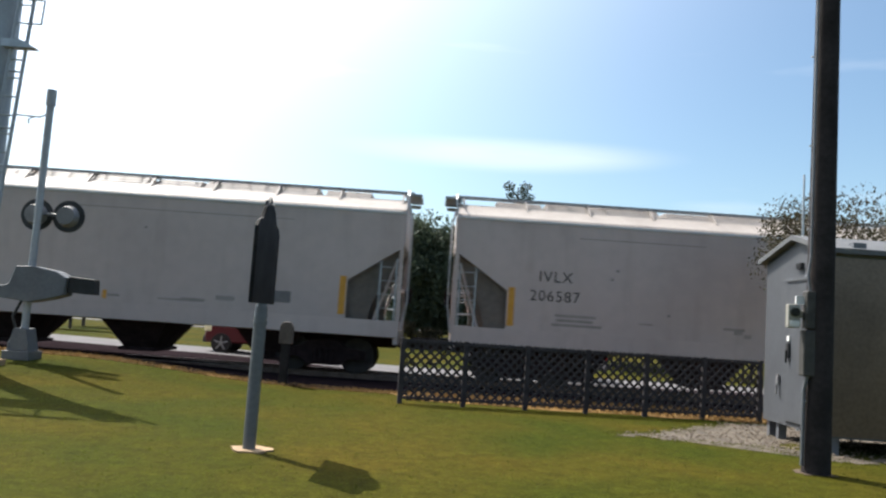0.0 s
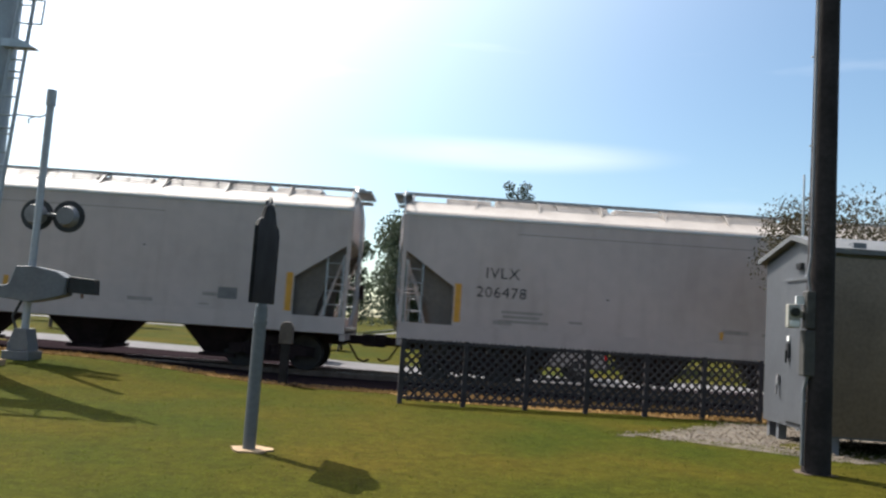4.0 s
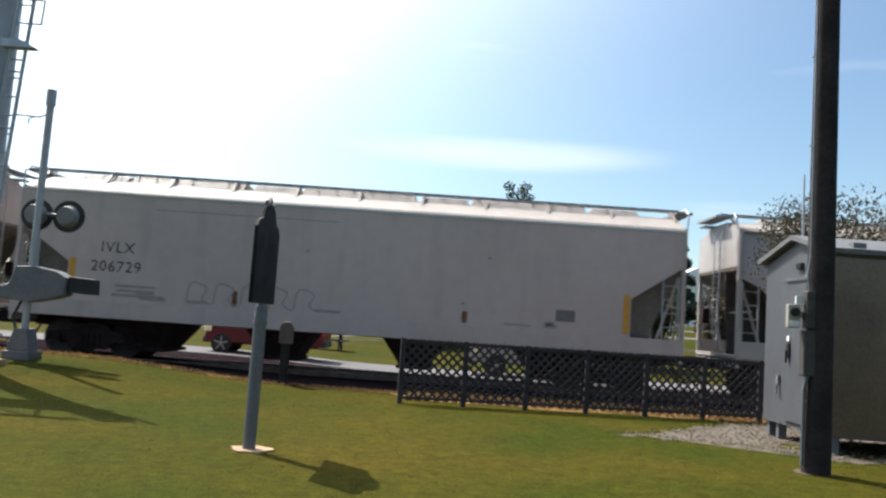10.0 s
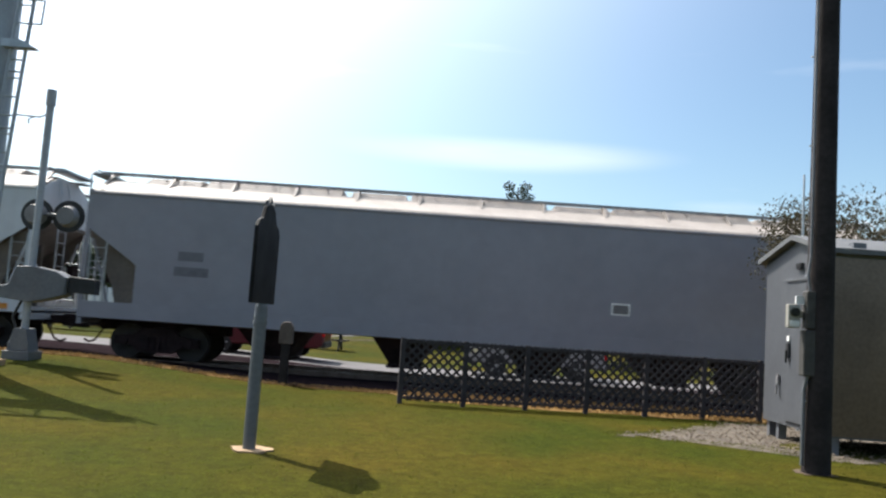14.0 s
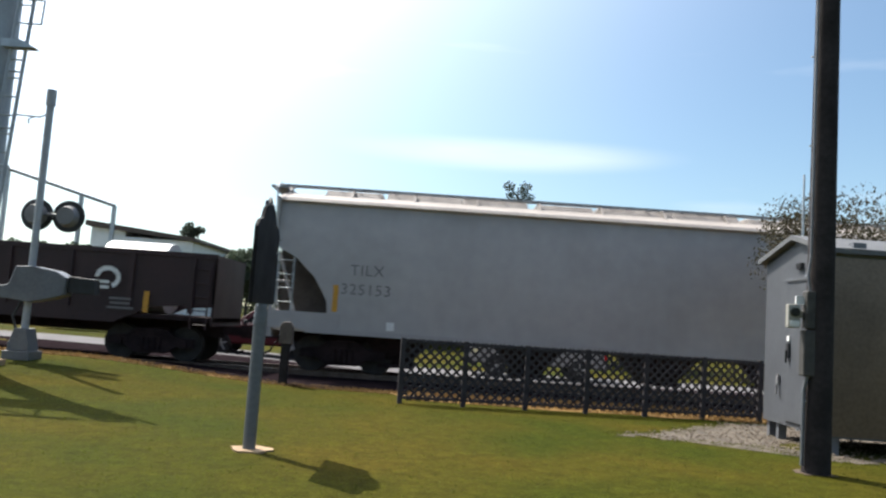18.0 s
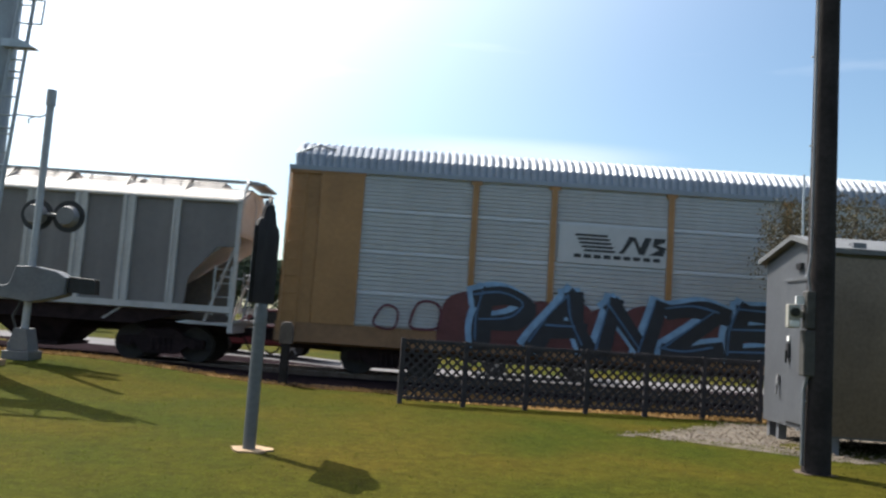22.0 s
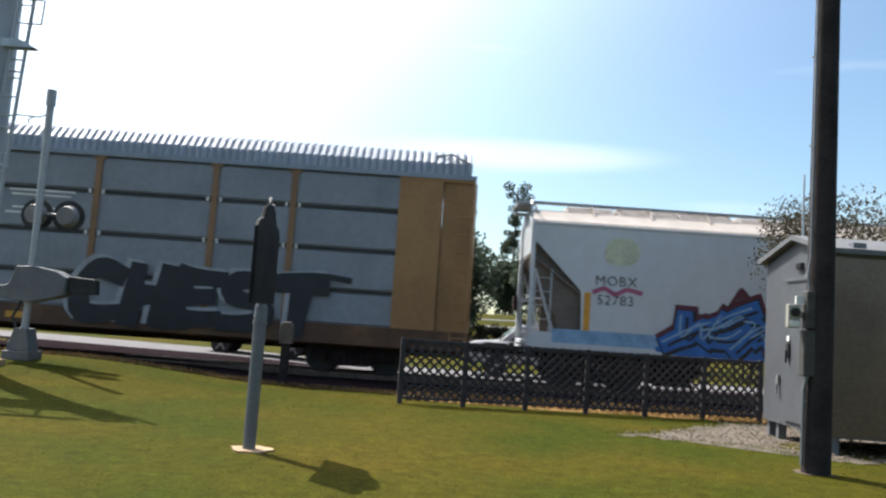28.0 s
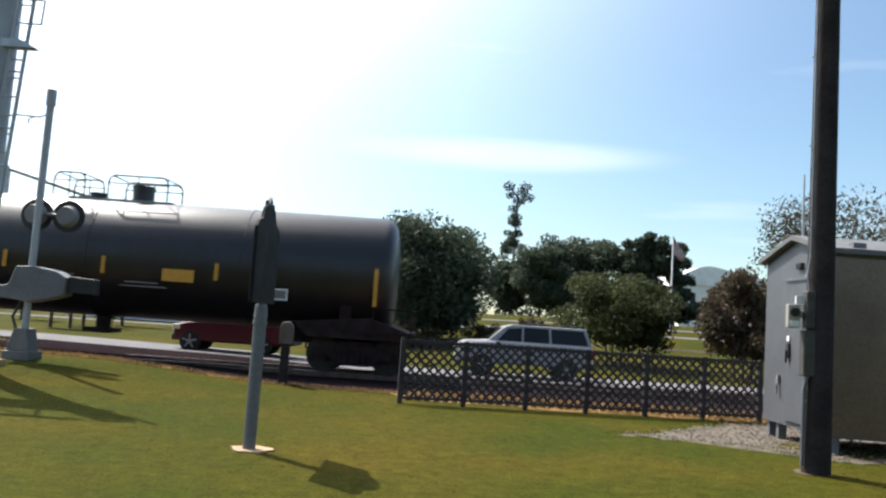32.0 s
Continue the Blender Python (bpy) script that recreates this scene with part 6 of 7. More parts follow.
for i in (21, 22):
    t_, th, R_, zc_ = tank("black tank car with a railed top platform and white lettering" if i == 21 else "black tank car with a railed top platform and faded yellow lettering", LEN[i], "black tank cars of the train", *((-0.05, (-1.6, 1.3), ((-1.95, -0.6, 0.3), (0.18, 1.05, 0.0)), 0.76) if i == 21 else (0.75, (-1.2, 1.7), ((-1.5, -0.65, 0.0), (0.0, 1.64, 0.0)), 0.64)))
    yb = -R_ - 0.02
    if i == 21:
        letters("reporting_mark", "TILX 261308", 0.34, (-5.8, yb, 2.42), WHITE, t_, fat=0.004)
        bars("data_line", t_, -6.6, -5.0, (2.05, 2.17), 0.05, yb, GREYL)
        strips, pl, dp = (-7.85, -4.26, -1.36, 1.87, 4.62, 7.4), (2.52, 3.38), 4.67
        patch(t_, "grey_notice", 5.95, 7.06, 2.15, 2.75, yb, GREYL)
    else:
        letters("reporting_mark", "UTLX", 0.30, (-5.95, yb, 2.2), YELLOW, t_, wide=1.3)
        bars("car_number", t_, -5.3, -4.1, (2.12,), 0.12, yb, RUST, "faded yellow number")
        strips, pl, dp = (-7.67, -5.25, -2.05, 0.51, 3.46, 7.62), (2.06, 2.89), 4.9
    for x in strips:
        strip(t_, x, 1.8 if abs(x) > 7 else 2.2, 2.78 if abs(x) > 7 else 2.64, yb, 0.10)
    for k in range(3):
        bars("faint_notice", t_, -3.4 + 2.2 * k, -2.2 + 2.2 * k, (2.1 - 0.1 * k, 2.2 - 0.1 * k), 0.04, yb, GREYL)
    patch(t_, "placard", pl[0], pl[1], 2.1, 2.42, yb, YELLOW, "yellow placard")
    patch(t_, "data_panel", dp, dp + 0.46, 1.8, 2.1, yb, WHITE)
    patch(t_, "data_panel_inset", dp + 0.04, dp + 0.42, 1.84, 2.06, yb - 0.004, GREYL)
    TRAIN.append(t_)


# ---- paint sprayed on the cars ----
def spray_paint(name, color):
    return material(name, color, 0.5, vary=0.25, scale=2.5, fine=14, bump=0)


G_BLACK, G_BLUE, G_SKY = spray_paint("black_spray", (0.012, 0.014, 0.022)), spray_paint("blue_spray", (0.025, 0.13, 0.42)), spray_paint("pale_blue_spray", (0.21, 0.36, 0.54))
G_RED, G_PINK, G_WINE = spray_paint("red_spray", (0.105, 0.026, 0.028)), spray_paint("pink_spray", (0.36, 0.095, 0.175)), spray_paint("wine_spray", (0.10, 0.02, 0.035))
G_WHITE, G_SILVER, G_GREY = spray_paint("white_spray", (0.72, 0.72, 0.74)), spray_paint("silver_spray", (0.34, 0.355, 0.385)), spray_paint("grey_spray", (0.17, 0.17, 0.18))
G_ORANGE, G_LIME, G_PURPLE = spray_paint("orange_spray", (0.7, 0.26, 0.03)), spray_paint("lime_spray", (0.50, 0.52, 0.38)), spray_paint("dull_purple_spray", (0.085, 0.058, 0.066))

G_BLUEGREY = spray_paint("blue_grey_spray", (0.13, 0.155, 0.19))
G_STEELBLUE = spray_paint("dull_steel_blue_spray", (0.06, 0.13, 0.24))


def blob(car, pts, y, mat, label="", name="graffiti_fill"):
    """A rounded sprayed area through the corner points."""
    out = []
    n = len(pts)
    for i in range(n):
        p0, p1, p2, p3 = (Vector(pts[(i + d) % n]) for d in (-1, 0, 1, 2))
        for t in (0.0, 0.25, 0.5, 0.75):
            q = 0.5 * (2 * p1 + (p2 - p0) * t + (2 * p0 - 5 * p1 + 4 * p2 - p3) * t * t + (3 * p1 - p0 - 3 * p2 + p3) * t ** 3)
            out.append((q.x, q.y))
    bm = bmesh.new()
    poly(bm, out, y)
    bmesh.ops.triangulate(bm, faces=bm.faces[:])
    return part(name, bm, mat, car, label)


def stroke(car, pts, w, y, mat, label="", name="graffiti_line", closed=False):
    """A sprayed line of the width given, smoothed through its points."""
    n = len(pts)
    path = []
    for i in range(n if closed else n - 1):
        ps = [Vector(pts[(i + d) % n] if closed else pts[min(n - 1, max(0, i + d))]) for d in (-1, 0, 1, 2)]
        for t in (0.0, 0.2, 0.4, 0.6, 0.8):
            path.append(0.5 * (2 * ps[1] + (ps[2] - ps[0]) * t + (2 * ps[0] - 5 * ps[1] + 4 * ps[2] - ps[3]) * t * t + (3 * ps[1] - ps[0] - 3 * ps[2] + ps[3]) * t ** 3))
    path.append(Vector(pts[0] if closed else pts[-1]))
    bm = bmesh.new()
    last = None
    for i, p in enumerate(path):
        d = path[min(i + 1, len(path) - 1)] - path[max(i - 1, 0)]
        nrm = Vector((-d.y, d.x)).normalized() * w / 2
        cur = (bm.verts.new((p.x + nrm.x, y, p.y + nrm.y)), bm.verts.new((p.x - nrm.x, y, p.y - nrm.y)))
        if last:
            bm.faces.new((last[0], cur[0], cur[1], last[1]))
        last = cur
    return part(name, bm, mat, car, label)


GLYPHS = {
    "P": [[(0.2, 0.0), (0.12, 0.5), (0.15, 1.0)], [(0.0, 0.92), (0.5, 1.0), (0.95, 0.8), (0.75, 0.5), (0.2, 0.42)]],
    "A": [[(0.0, 0.0), (0.25, 0.55), (0.55, 1.0)], [(0.55, 1.0), (0.7, 0.5), (1.0, 0.0)], [(0.25, 0.36), (0.8, 0.36)]],
    "N": [[(0.05, 0.0), (0.12, 1.0)], [(0.1, 0.95), (0.85, 0.08)], [(0.85, 0.0), (0.98, 1.0)]],
    "Z": [[(0.0, 0.9), (0.5, 0.98), (1.0, 0.88)], [(0.92, 0.9), (0.1, 0.1)], [(0.05, 0.08), (0.5, 0.04), (1.0, 0.16)]],
    "E": [[(0.1, 0.0), (0.05, 0.5), (0.15, 1.0)], [(0.1, 0.95), (0.95, 0.92)], [(0.1, 0.52), (0.75, 0.55)], [(0.1, 0.06), (0.95, 0.1)]],
    "H": [[(0.1, 0.0), (0.15, 1.0)], [(0.85, 0.0), (0.9, 1.0)], [(0.1, 0.5), (0.9, 0.52)]],
    "8": [[(0.5, 0.5), (0.1, 0.75), (0.5, 1.0), (0.9, 0.75), (0.5, 0.5)], [(0.5, 0.5), (0.05, 0.22), (0.5, 0.0), (0.95, 0.22), (0.5, 0.5)]],
    "U": [[(0.1, 1.0), (0.05, 0.3), (0.5, 0.0), (0.9, 0.3), (0.95, 1.0)]],
    "M": [[(0.0, 0.0), (0.2, 0.95)], [(0.2, 0.95), (0.5, 0.25)], [(0.5, 0.25), (0.78, 1.0)], [(0.78, 1.0), (1.05, 0.0)]],
    "S": [[(0.95, 0.95), (0.2, 0.92), (0.1, 0.6), (0.85, 0.45), (0.8, 0.1), (0.0, 0.05)]],
    "F": [[(0.1, 0.0), (0.12, 1.0)], [(0.1, 0.95), (1.0, 0.9)], [(0.1, 0.5), (0.75, 0.52)]],
    "O": [[(0.5, 0.0), (0.08, 0.25), (0.08, 0.8), (0.5, 1.0), (0.92, 0.78), (0.92, 0.22), (0.5, 0.0)]],
    "C": [[(0.95, 0.88), (0.4, 1.0), (0.05, 0.6), (0.2, 0.08), (0.95, 0.1)]],
    "T": [[(0.5, 0.0), (0.52, 0.95)], [(0.0, 0.92), (1.0, 0.95)]],
    "a": [[(0.0, 0.0), (0.1, 0.75), (0.6, 1.0), (0.9, 0.65), (0.45, 0.35)], [(0.4, 0.5), (1.05, 0.0)]],
    "b": [[(0.95, 0.95), (0.2, 0.85), (0.05, 0.3), (0.6, 0.0), (1.0, 0.4)], [(0.3, 0.5), (0.85, 0.6)]],
    "c": [[(0.0, 1.0), (0.28, 0.1), (0.55, 0.75), (0.8, 0.0), (1.1, 0.95)]],
    "d": [[(0.1, 0.0), (0.35, 0.6), (0.05, 1.05)], [(0.35, 0.6), (1.05, 0.95)], [(0.4, 0.5), (1.0, 0.02)]],
    "X": [[(0.0, 0.0), (0.5, 0.5), (1.0, 1.0)], [(0.0, 1.0), (0.5, 0.5), (1.0, 0.0)]],
}


def sprayed(car, word, x0, x1, z0, z1, y, layers, label, slant=0.1, rise=0.0, wild=0.0):
    """Chunky sprayed letters; layers from the back: (paint, line width, shift in x, shift in z)."""
    n = len(word)
    w = (x1 - x0) / n
    mess = random.Random(word + label)
    bent = [[[(px * (1 + wild) + mess.uniform(-wild, wild), pz + mess.uniform(-wild, wild)) for px, pz in pts] for pts in GLYPHS[ch]] for ch in word]
    for shape in bent:
        if wild > 0.15:
            shape.append([(mess.uniform(-0.2, 0.3), mess.uniform(-0.1, 0.4)), (mess.uniform(0.2, 0.8), mess.uniform(0.3, 0.9)), (mess.uniform(0.8, 1.4), mess.uniform(0.4, 1.2))])
    for k, (mat, thick, dx, dz) in enumerate(layers):
        for i, ch in enumerate(word):
            bm = bmesh.new()
            for s_, pts in enumerate(bent[i]):
                path = []
                m_ = len(pts)
                for a in range(m_ - 1):
                    ps = [Vector(pts[min(m_ - 1, max(0, a + d))]) for d in (-1, 0, 1, 2)]
                    for t in (0.0, 0.25, 0.5, 0.75):
                        path.append(0.5 * (2 * ps[1] + (ps[2] - ps[0]) * t + (2 * ps[0] - 5 * ps[1] + 4 * ps[2] - ps[3]) * t * t + (3 * ps[1] - ps[0] - 3 * ps[2] + ps[3]) * t ** 3))
                path.append(Vector(pts[-1]))
                lift = rise * math.sin(i * 2.1)
                at = [Vector((x0 + (i + 0.06 + 0.82 * p.x) * w + slant * (p.y - 0.5) + dx, z0 + lift + p.y * (z1 - z0) + dz)) for p in path]
                last = None
                for j, p in enumerate(at):
                    d = (at[min(j + 1, len(at) - 1)] - at[max(j - 1, 0)]).normalized()
                    if j == 0:
                        p = p - d * thick * 0.4
                    if j == len(at) - 1:
                        p = p + d * thick * 0.4
                    q = Vector((-d.y, d.x)) * thick * (0.5 + 0.08 * math.sin(j * 0.7 + i * 1.3))
                    yy = y - 0.005 * k - 0.0008 * s_ - 0.0002 * (i % 3)
                    cur = (bm.verts.new((p.x + q.x, yy, p.y + q.y)), bm.verts.new((p.x - q.x, yy, p.y - q.y)))
                    if last:
                        bm.faces.new((last[0], cur[0], cur[1], last[1]))
                    last = cur
            part("graffiti_letter", bm, mat, car, label if k == 0 else "")


R_ = random.Random(7)
# silver autorack
y = ky - 0.004
patch(rack1, "rust_red_band", -10.6, 12.5, 1.0, 1.5, ky + 0.02, G_RED, "dull red sprayed band")
for k in range(21):
    x = -9.9 + k * 0.93
    h = 2.2 + 0.5 * R_.random()
    blob(rack1, [(x - 0.6, 1.3), (x + 0.6, 1.25), (x + 0.5, h - 0.2), (x + 0.1, h), (x - 0.5, h - 0.25)], y + 0.0004 * k, R_.choice((G_RED, G_WINE, G_RED)), "dull red sprayed backing" if k == 0 else "")
EDGED = ((G_SKY, 0.50, -0.09, 0.04), (G_BLACK, 0.44, 0.04, -0.03), (G_STEELBLUE, 0.05, -0.12, 0.06))
sprayed(rack1, "PANZE", -9.75, -1.4, 1.08, 2.34, y - 0.014, EDGED, "chunky black letters with pale blue edges", 0.2, 0.05)
sprayed(rack1, "H8U", -0.85, 1.3, 1.3, 1.96, y - 0.014, ((G_SILVER, 0.36, 0.0, 0.0), (G_BLACK, 0.22, 0.0, 0.0)), "small black sprayed tag", 0.2)
sprayed(rack1, "MESFO", 1.75, 9.4, 1.1, 2.5, y - 0.014, EDGED, "chunky black letters with pale blue edges", 0.2, 0.05)
bars("data_line", rack1, 10.1, 11.5, (2.95, 3.08), 0.06, ky + 0.014, GREYL)
stroke(rack1, [(-12.25, 1.45), (-12.0, 1.85), (-11.65, 1.75), (-11.7, 1.3), (-12.1, 1.28)], 0.06, y - 0.006, G_WINE, closed=True)
stroke(rack1, [(-11.3, 1.4), (-11.1, 1.98), (-10.6, 1.95), (-10.55, 1.4), (-11.0, 1.3)], 0.07, y - 0.006, G_WINE, closed=True)
for k in range(7):
    x = 9.5 + 0.42 * k
    stroke(rack1, [(x - 0.25, 1.2 + 0.1 * (k % 3)), (x, 2.1 - 0.12 * (k % 2)), (x + 0.3, 1.9), (x + 0.2, 1.15)], 0.07, y - 0.006 - 0.0004 * k, G_RED if k % 3 else G_WINE)
blob(rack1, [(9.5, 1.05), (11.2, 1.0), (12.2, 1.05), (12.1, 1.7), (11.2, 2.05), (10.2, 1.95), (9.5, 1.8)], y + 0.006, G_RED, "dull red sprayed haze")
patch(rack1, "emblem_plate", -7.56, -4.72, 3.30, 4.30, ky + 0.018, material("pale_emblem_panel", (0.46, 0.47, 0.48), 0.5, vary=0.08, scale=0.8, fine=5, bump=0), "white panel with a dark striped emblem")
bm = bmesh.new()
for k in range(5):
    poly(bm, [(-7.15 + 0.06 * (4 - k), 3.62 + k * 0.1), (-6.1 - 0.05 * k, 3.62 + k * 0.1), (-6.06 - 0.05 * k, 3.68 + k * 0.1), (-7.12 + 0.06 * (4 - k), 3.68 + k * 0.1)], ky + 0.014)
poly(bm, [(-6.0, 3.62), (-5.85, 3.62), (-5.6, 3.98), (-5.45, 3.62), (-5.3, 3.62), (-5.12, 4.08), (-5.3, 4.08), (-5.42, 3.8), (-5.55, 4.08), (-5.72, 4.08), (-5.88, 3.75)], ky + 0.014)
poly(bm, [(-5.2, 3.62), (-4.8, 3.62), (-4.74, 3.84), (-4.98, 3.9), (-4.78, 3.98), (-4.76, 4.08), (-5.06, 4.08), (-5.1, 3.86), (-4.92, 3.78)], ky + 0.014)
part("emblem", bm, BLACK, rack1, "dark striped emblem")
for k in range(9):
    bars("emblem_line", rack1, -7.15 + 0.26 * k, -6.96 + 0.26 * k, (3.45,), 0.10, ky + 0.014, BLACK)
for x in (-3.9, 0.4, 4.1):
    patch(rack1, "yellow_placard", x, x + 0.45, 0.98, 1.1, -1.566, YELLOW)

# dark autorack
y = ky2 - 0.004
BLOCKS = ((-12.5, 0.85), (-11.5, 0.95), (-10.4, 0.95), (-9.3, 1.0), (-8.2, 0.9), (-7.2, 1.0), (-6.0, 0.9), (-5.0, 0.7))
for k, (x, w) in enumerate(BLOCKS):
    top = (2.1, 3.0, 3.25, 3.05, 3.15, 3.3, 3.0, 2.9)[k]
    bm = bmesh.new()
    for q0, q1, r0, r1 in ((-0.46, -0.16, 1.2, top), (0.16, 0.46, 1.16, top - 0.06), (-0.16, 0.16, (2.0, top - 0.35, 1.3)[k % 3], (2.4, top, 1.7)[k % 3])):
        poly(bm, [(x + w * q0, r0), (x + w * q1, r0), (x + w * q1 + 0.04, r1), (x + w * q0 + 0.04, r1)], y - 0.0006 * k)
    part("graffiti_fill", bm, G_PURPLE, rack2, "dull purple sprayed block letters" if k == 0 else "")
    n_ = 3 if k else 2
    for q in range(n_):
        xx = x - w * 0.38 + w * 0.76 * q / (n_ - 1) + R_.uniform(-0.06, 0.06)
        z, h = (1.25, R_.uniform(0.5, 0.85)) if (k + q) % 2 else (top - R_.uniform(0.85, 1.0), R_.uniform(0.5, 0.8))
        lean = R_.uniform(-0.12, 0.05)
        stroke(rack2, [(xx, z), (xx + lean * 0.5, z + h * 0.55), (xx + lean, z + h)], R_.choice((0.06, 0.09, 0.14)), y - 0.008 - 0.0004 * k, R_.choice((G_SILVER, G_SILVER, G_GREY)))
        stroke(rack2, [(xx + 0.12, z), (xx + 0.12 + lean, z + h)], 0.05, y - 0.011 - 0.0004 * k, G_BLACK)
blob(rack2, [(-12.75, 1.15), (-12.3, 1.12), (-12.25, 1.4), (-12.45, 1.75), (-12.7, 1.5)], y - 0.012, G_GREY)
stroke(rack2, [(-11.2, 3.32), (-10.1, 3.26), (-8.9, 3.3), (-7.4, 3.3)], 0.05, y - 0.012, G_GREY)
stroke(rack2, [(-6.6, 3.28), (-5.8, 3.15), (-5.1, 2.98)], 0.05, y - 0.012, G_SILVER)
stroke(rack2, [(-7.0, 2.7), (-6.98, 3.4), (-6.92, 4.25)], 0.08, y - 0.014, G_SILVER)
sprayed(rack2, "bdacb", -4.6, 1.8, 0.95, 2.3, y - 0.004, ((G_SILVER, 0.58, -0.03, 0.02), (G_BLUEGREY, 0.50, 0.0, -0.02), (G_BLACK, 0.18, 0.1, -0.06), (G_WHITE, 0.05, -0.16, 0.1)), "silver and blue-grey sprayed letters", 0.3, 0.08, 0.16)
blob(rack2, [(1.5, 1.0), (2.5, 1.05), (2.25, 1.7), (2.85, 2.46), (2.0, 2.3), (1.5, 1.7)], y - 0.022, G_SILVER)
stroke(rack2, [(2.85, 2.46), (2.1, 2.1), (1.95, 1.5), (2.3, 1.05)], 0.08, y - 0.026, G_WHITE)
blob(rack2, [(2.5, 1.1), (3.3, 1.05), (3.65, 1.6), (3.3, 2.25), (2.75, 2.2), (2.4, 1.65)], y - 0.024, DARKFILL)
blob(rack2, [(9.2, 1.2), (10.6, 1.15), (11.3, 1.5), (10.0, 1.75), (8.9, 2.2)], y, G_RED)
sprayed(rack2, "cadbca", 3.3, 10.2, 1.0, 1.95, y - 0.004, ((G_BLACK, 0.54, 0.03, -0.03), (G_GREY, 0.42, 0.0, 0.0), (G_SILVER, 0.15, -0.08, 0.05), (G_BLACK, 0.10, 0.1, -0.03)), "grey and white sprayed shapes with dark edges", 0.35, 0.1, 0.26)
bm = bmesh.new()
disc(bm, (-13.2, ky2 + 0.01, 4.45), "y", 0.44, 0.008, 24)
part("emblem", bm, G_SILVER, rack2, "round pale blue emblem")
blob(rack2, [(-13.4, 4.15), (-13.0, 4.2), (-12.85, 4.5), (-13.1, 4.8), (-13.4, 4.6)], ky2 - 0.008, G_STEELBLUE, name="emblem_centre")
for k in range(3):
    stroke(rack2, [(-13.95, 4.3 + k * 0.13), (-13.7, 4.42 + k * 0.13), (-13.45, 4.5 + k * 0.13)], 0.07, ky2 - 0.012, WHITE, name="emblem_stripe")
for x in (-12.2, -8.2, -1.1, 2.4):
    patch(rack2, "yellow_placard", x, x + 0.9, 0.92, 1.08, -1.566, YELLOW)

# blue-grey autorack
y = ky3 - 0.004
sprayed(rack3, "CHEST", 4.3, 10.8, 1.1, 2.36, y - 0.004, ((G_SILVER, 0.52, -0.07, 0.04), (G_BLACK, 0.50, 0.05, -0.03)), "chunky black letters with white edges", 0.12)
stroke(rack3, [(9.6, 2.42), (10.6, 2.5), (11.5, 2.42)], 0.16, y - 0.012, G_BLACK)
sprayed(rack3, "dca", -2.6, 0.9, 1.25, 2.4, y - 0.004, ((G_BLACK, 0.48, 0.03, -0.03), (G_WINE, 0.36, 0.0, 0.0), (G_SILVER, 0.05, -0.08, 0.05)), "wine-coloured sprayed shapes", 0.2, 0.06, 0.26)
sprayed(rack3, "badc", -9.6, -4.7, 1.2, 2.2, y - 0.004, ((G_BLACK, 0.46, 0.03, -0.03), (G_PURPLE, 0.36, 0.0, 0.0), (G_GREY, 0.07, -0.08, 0.05)), "dull purple sprayed shapes", 0.2, 0.06, 0.26)
bars("data_line", rack3, 2.3, 4.2, (3.62, 3.76, 4.1, 4.22), 0.05, ky3 + 0.018, WHITE)
for x in (-9.8, -7.72, -4.63, -1.54, 1.54, 4.63, 7.72, 9.8):
    for z in (2.16, 3.24, 4.33):
        for d in (-0.2, 0.14):
            bm = bmesh.new()
            box(bm, x + d, x + d + 0.06, ky3 + 0.0, ky3 + 0.03, z - 0.06, z + 0.06)
            part("seam_clip", bm, WHITE, rack3)
for x in (0.8, 2.6):
    patch(rack3, "yellow_placard", x, x + 0.6, 0.9, 1.06, -1.566, YELLOW)

# pale hopper with pink and white pieces
y = dy - 0.006
blob(dakx, [(-5.6, 1.2), (-3.4, 1.1), (-0.9, 1.1), (-0.3, 1.3), (-0.5, 1.9), (-1.6, 2.1), (-3.2, 2.0), (-4.4, 2.1), (-5.3, 1.7)], y - 0.018, G_PINK, "pink sprayed letters")
sprayed(dakx, "cANdES", -5.7, -0.4, 1.3, 2.02, y - 0.021, ((G_WINE, 0.48, 0.02, -0.02), (G_PINK, 0.38, 0.0, 0.0), (G_WINE, 0.035, 0.05, 0.0)), "pink sprayed shapes with wine-coloured edges", 0.25, 0.08, 0.26)
for x in (-3.6, -1.0):
    patch(dakx, "orange_placard", x, x + 0.6, 1.08, 1.28, y - 0.036, G_ORANGE)
for dz in (0.0, 0.16):
    stroke(dakx, [(-7.6, 1.55 + dz), (-7.0, 1.42 + dz), (-6.4, 1.62 + dz), (-5.7, 1.45 + dz)], 0.06, y - 0.004, G_BLACK)
    stroke(dakx, [(-0.5, 1.75 + dz), (0.1, 1.6 + dz), (0.6, 1.55 + dz), (1.2, 1.62 + dz * 0.3)], 0.06, y - 0.004, G_BLACK)
for pts in ([(-0.17, 2.7), (0.01, 3.5), (0.65, 3.9), (1.21, 3.85), (1.39, 3.2), (1.30, 2.5), (0.65, 2.05), (0.10, 2.1)],
            [(1.02, 2.2), (1.30, 3.0), (1.21, 3.9), (1.85, 3.9), (2.22, 3.7), (2.13, 3.2), (1.94, 2.9), (2.31, 2.2), (1.94, 2.15), (1.67, 2.5), (1.48, 2.2)],
            [(2.22, 2.2), (2.22, 3.0), (2.31, 3.8), (2.77, 3.9), (3.23, 3.7), (3.23, 2.9), (3.18, 2.15), (2.77, 2.2)]):
    blob(dakx, pts, y - 0.001, PALE, "white bubble letters with thin dark edges")
    stroke(dakx, pts, 0.05, y - 0.006, G_GREY, closed=True)
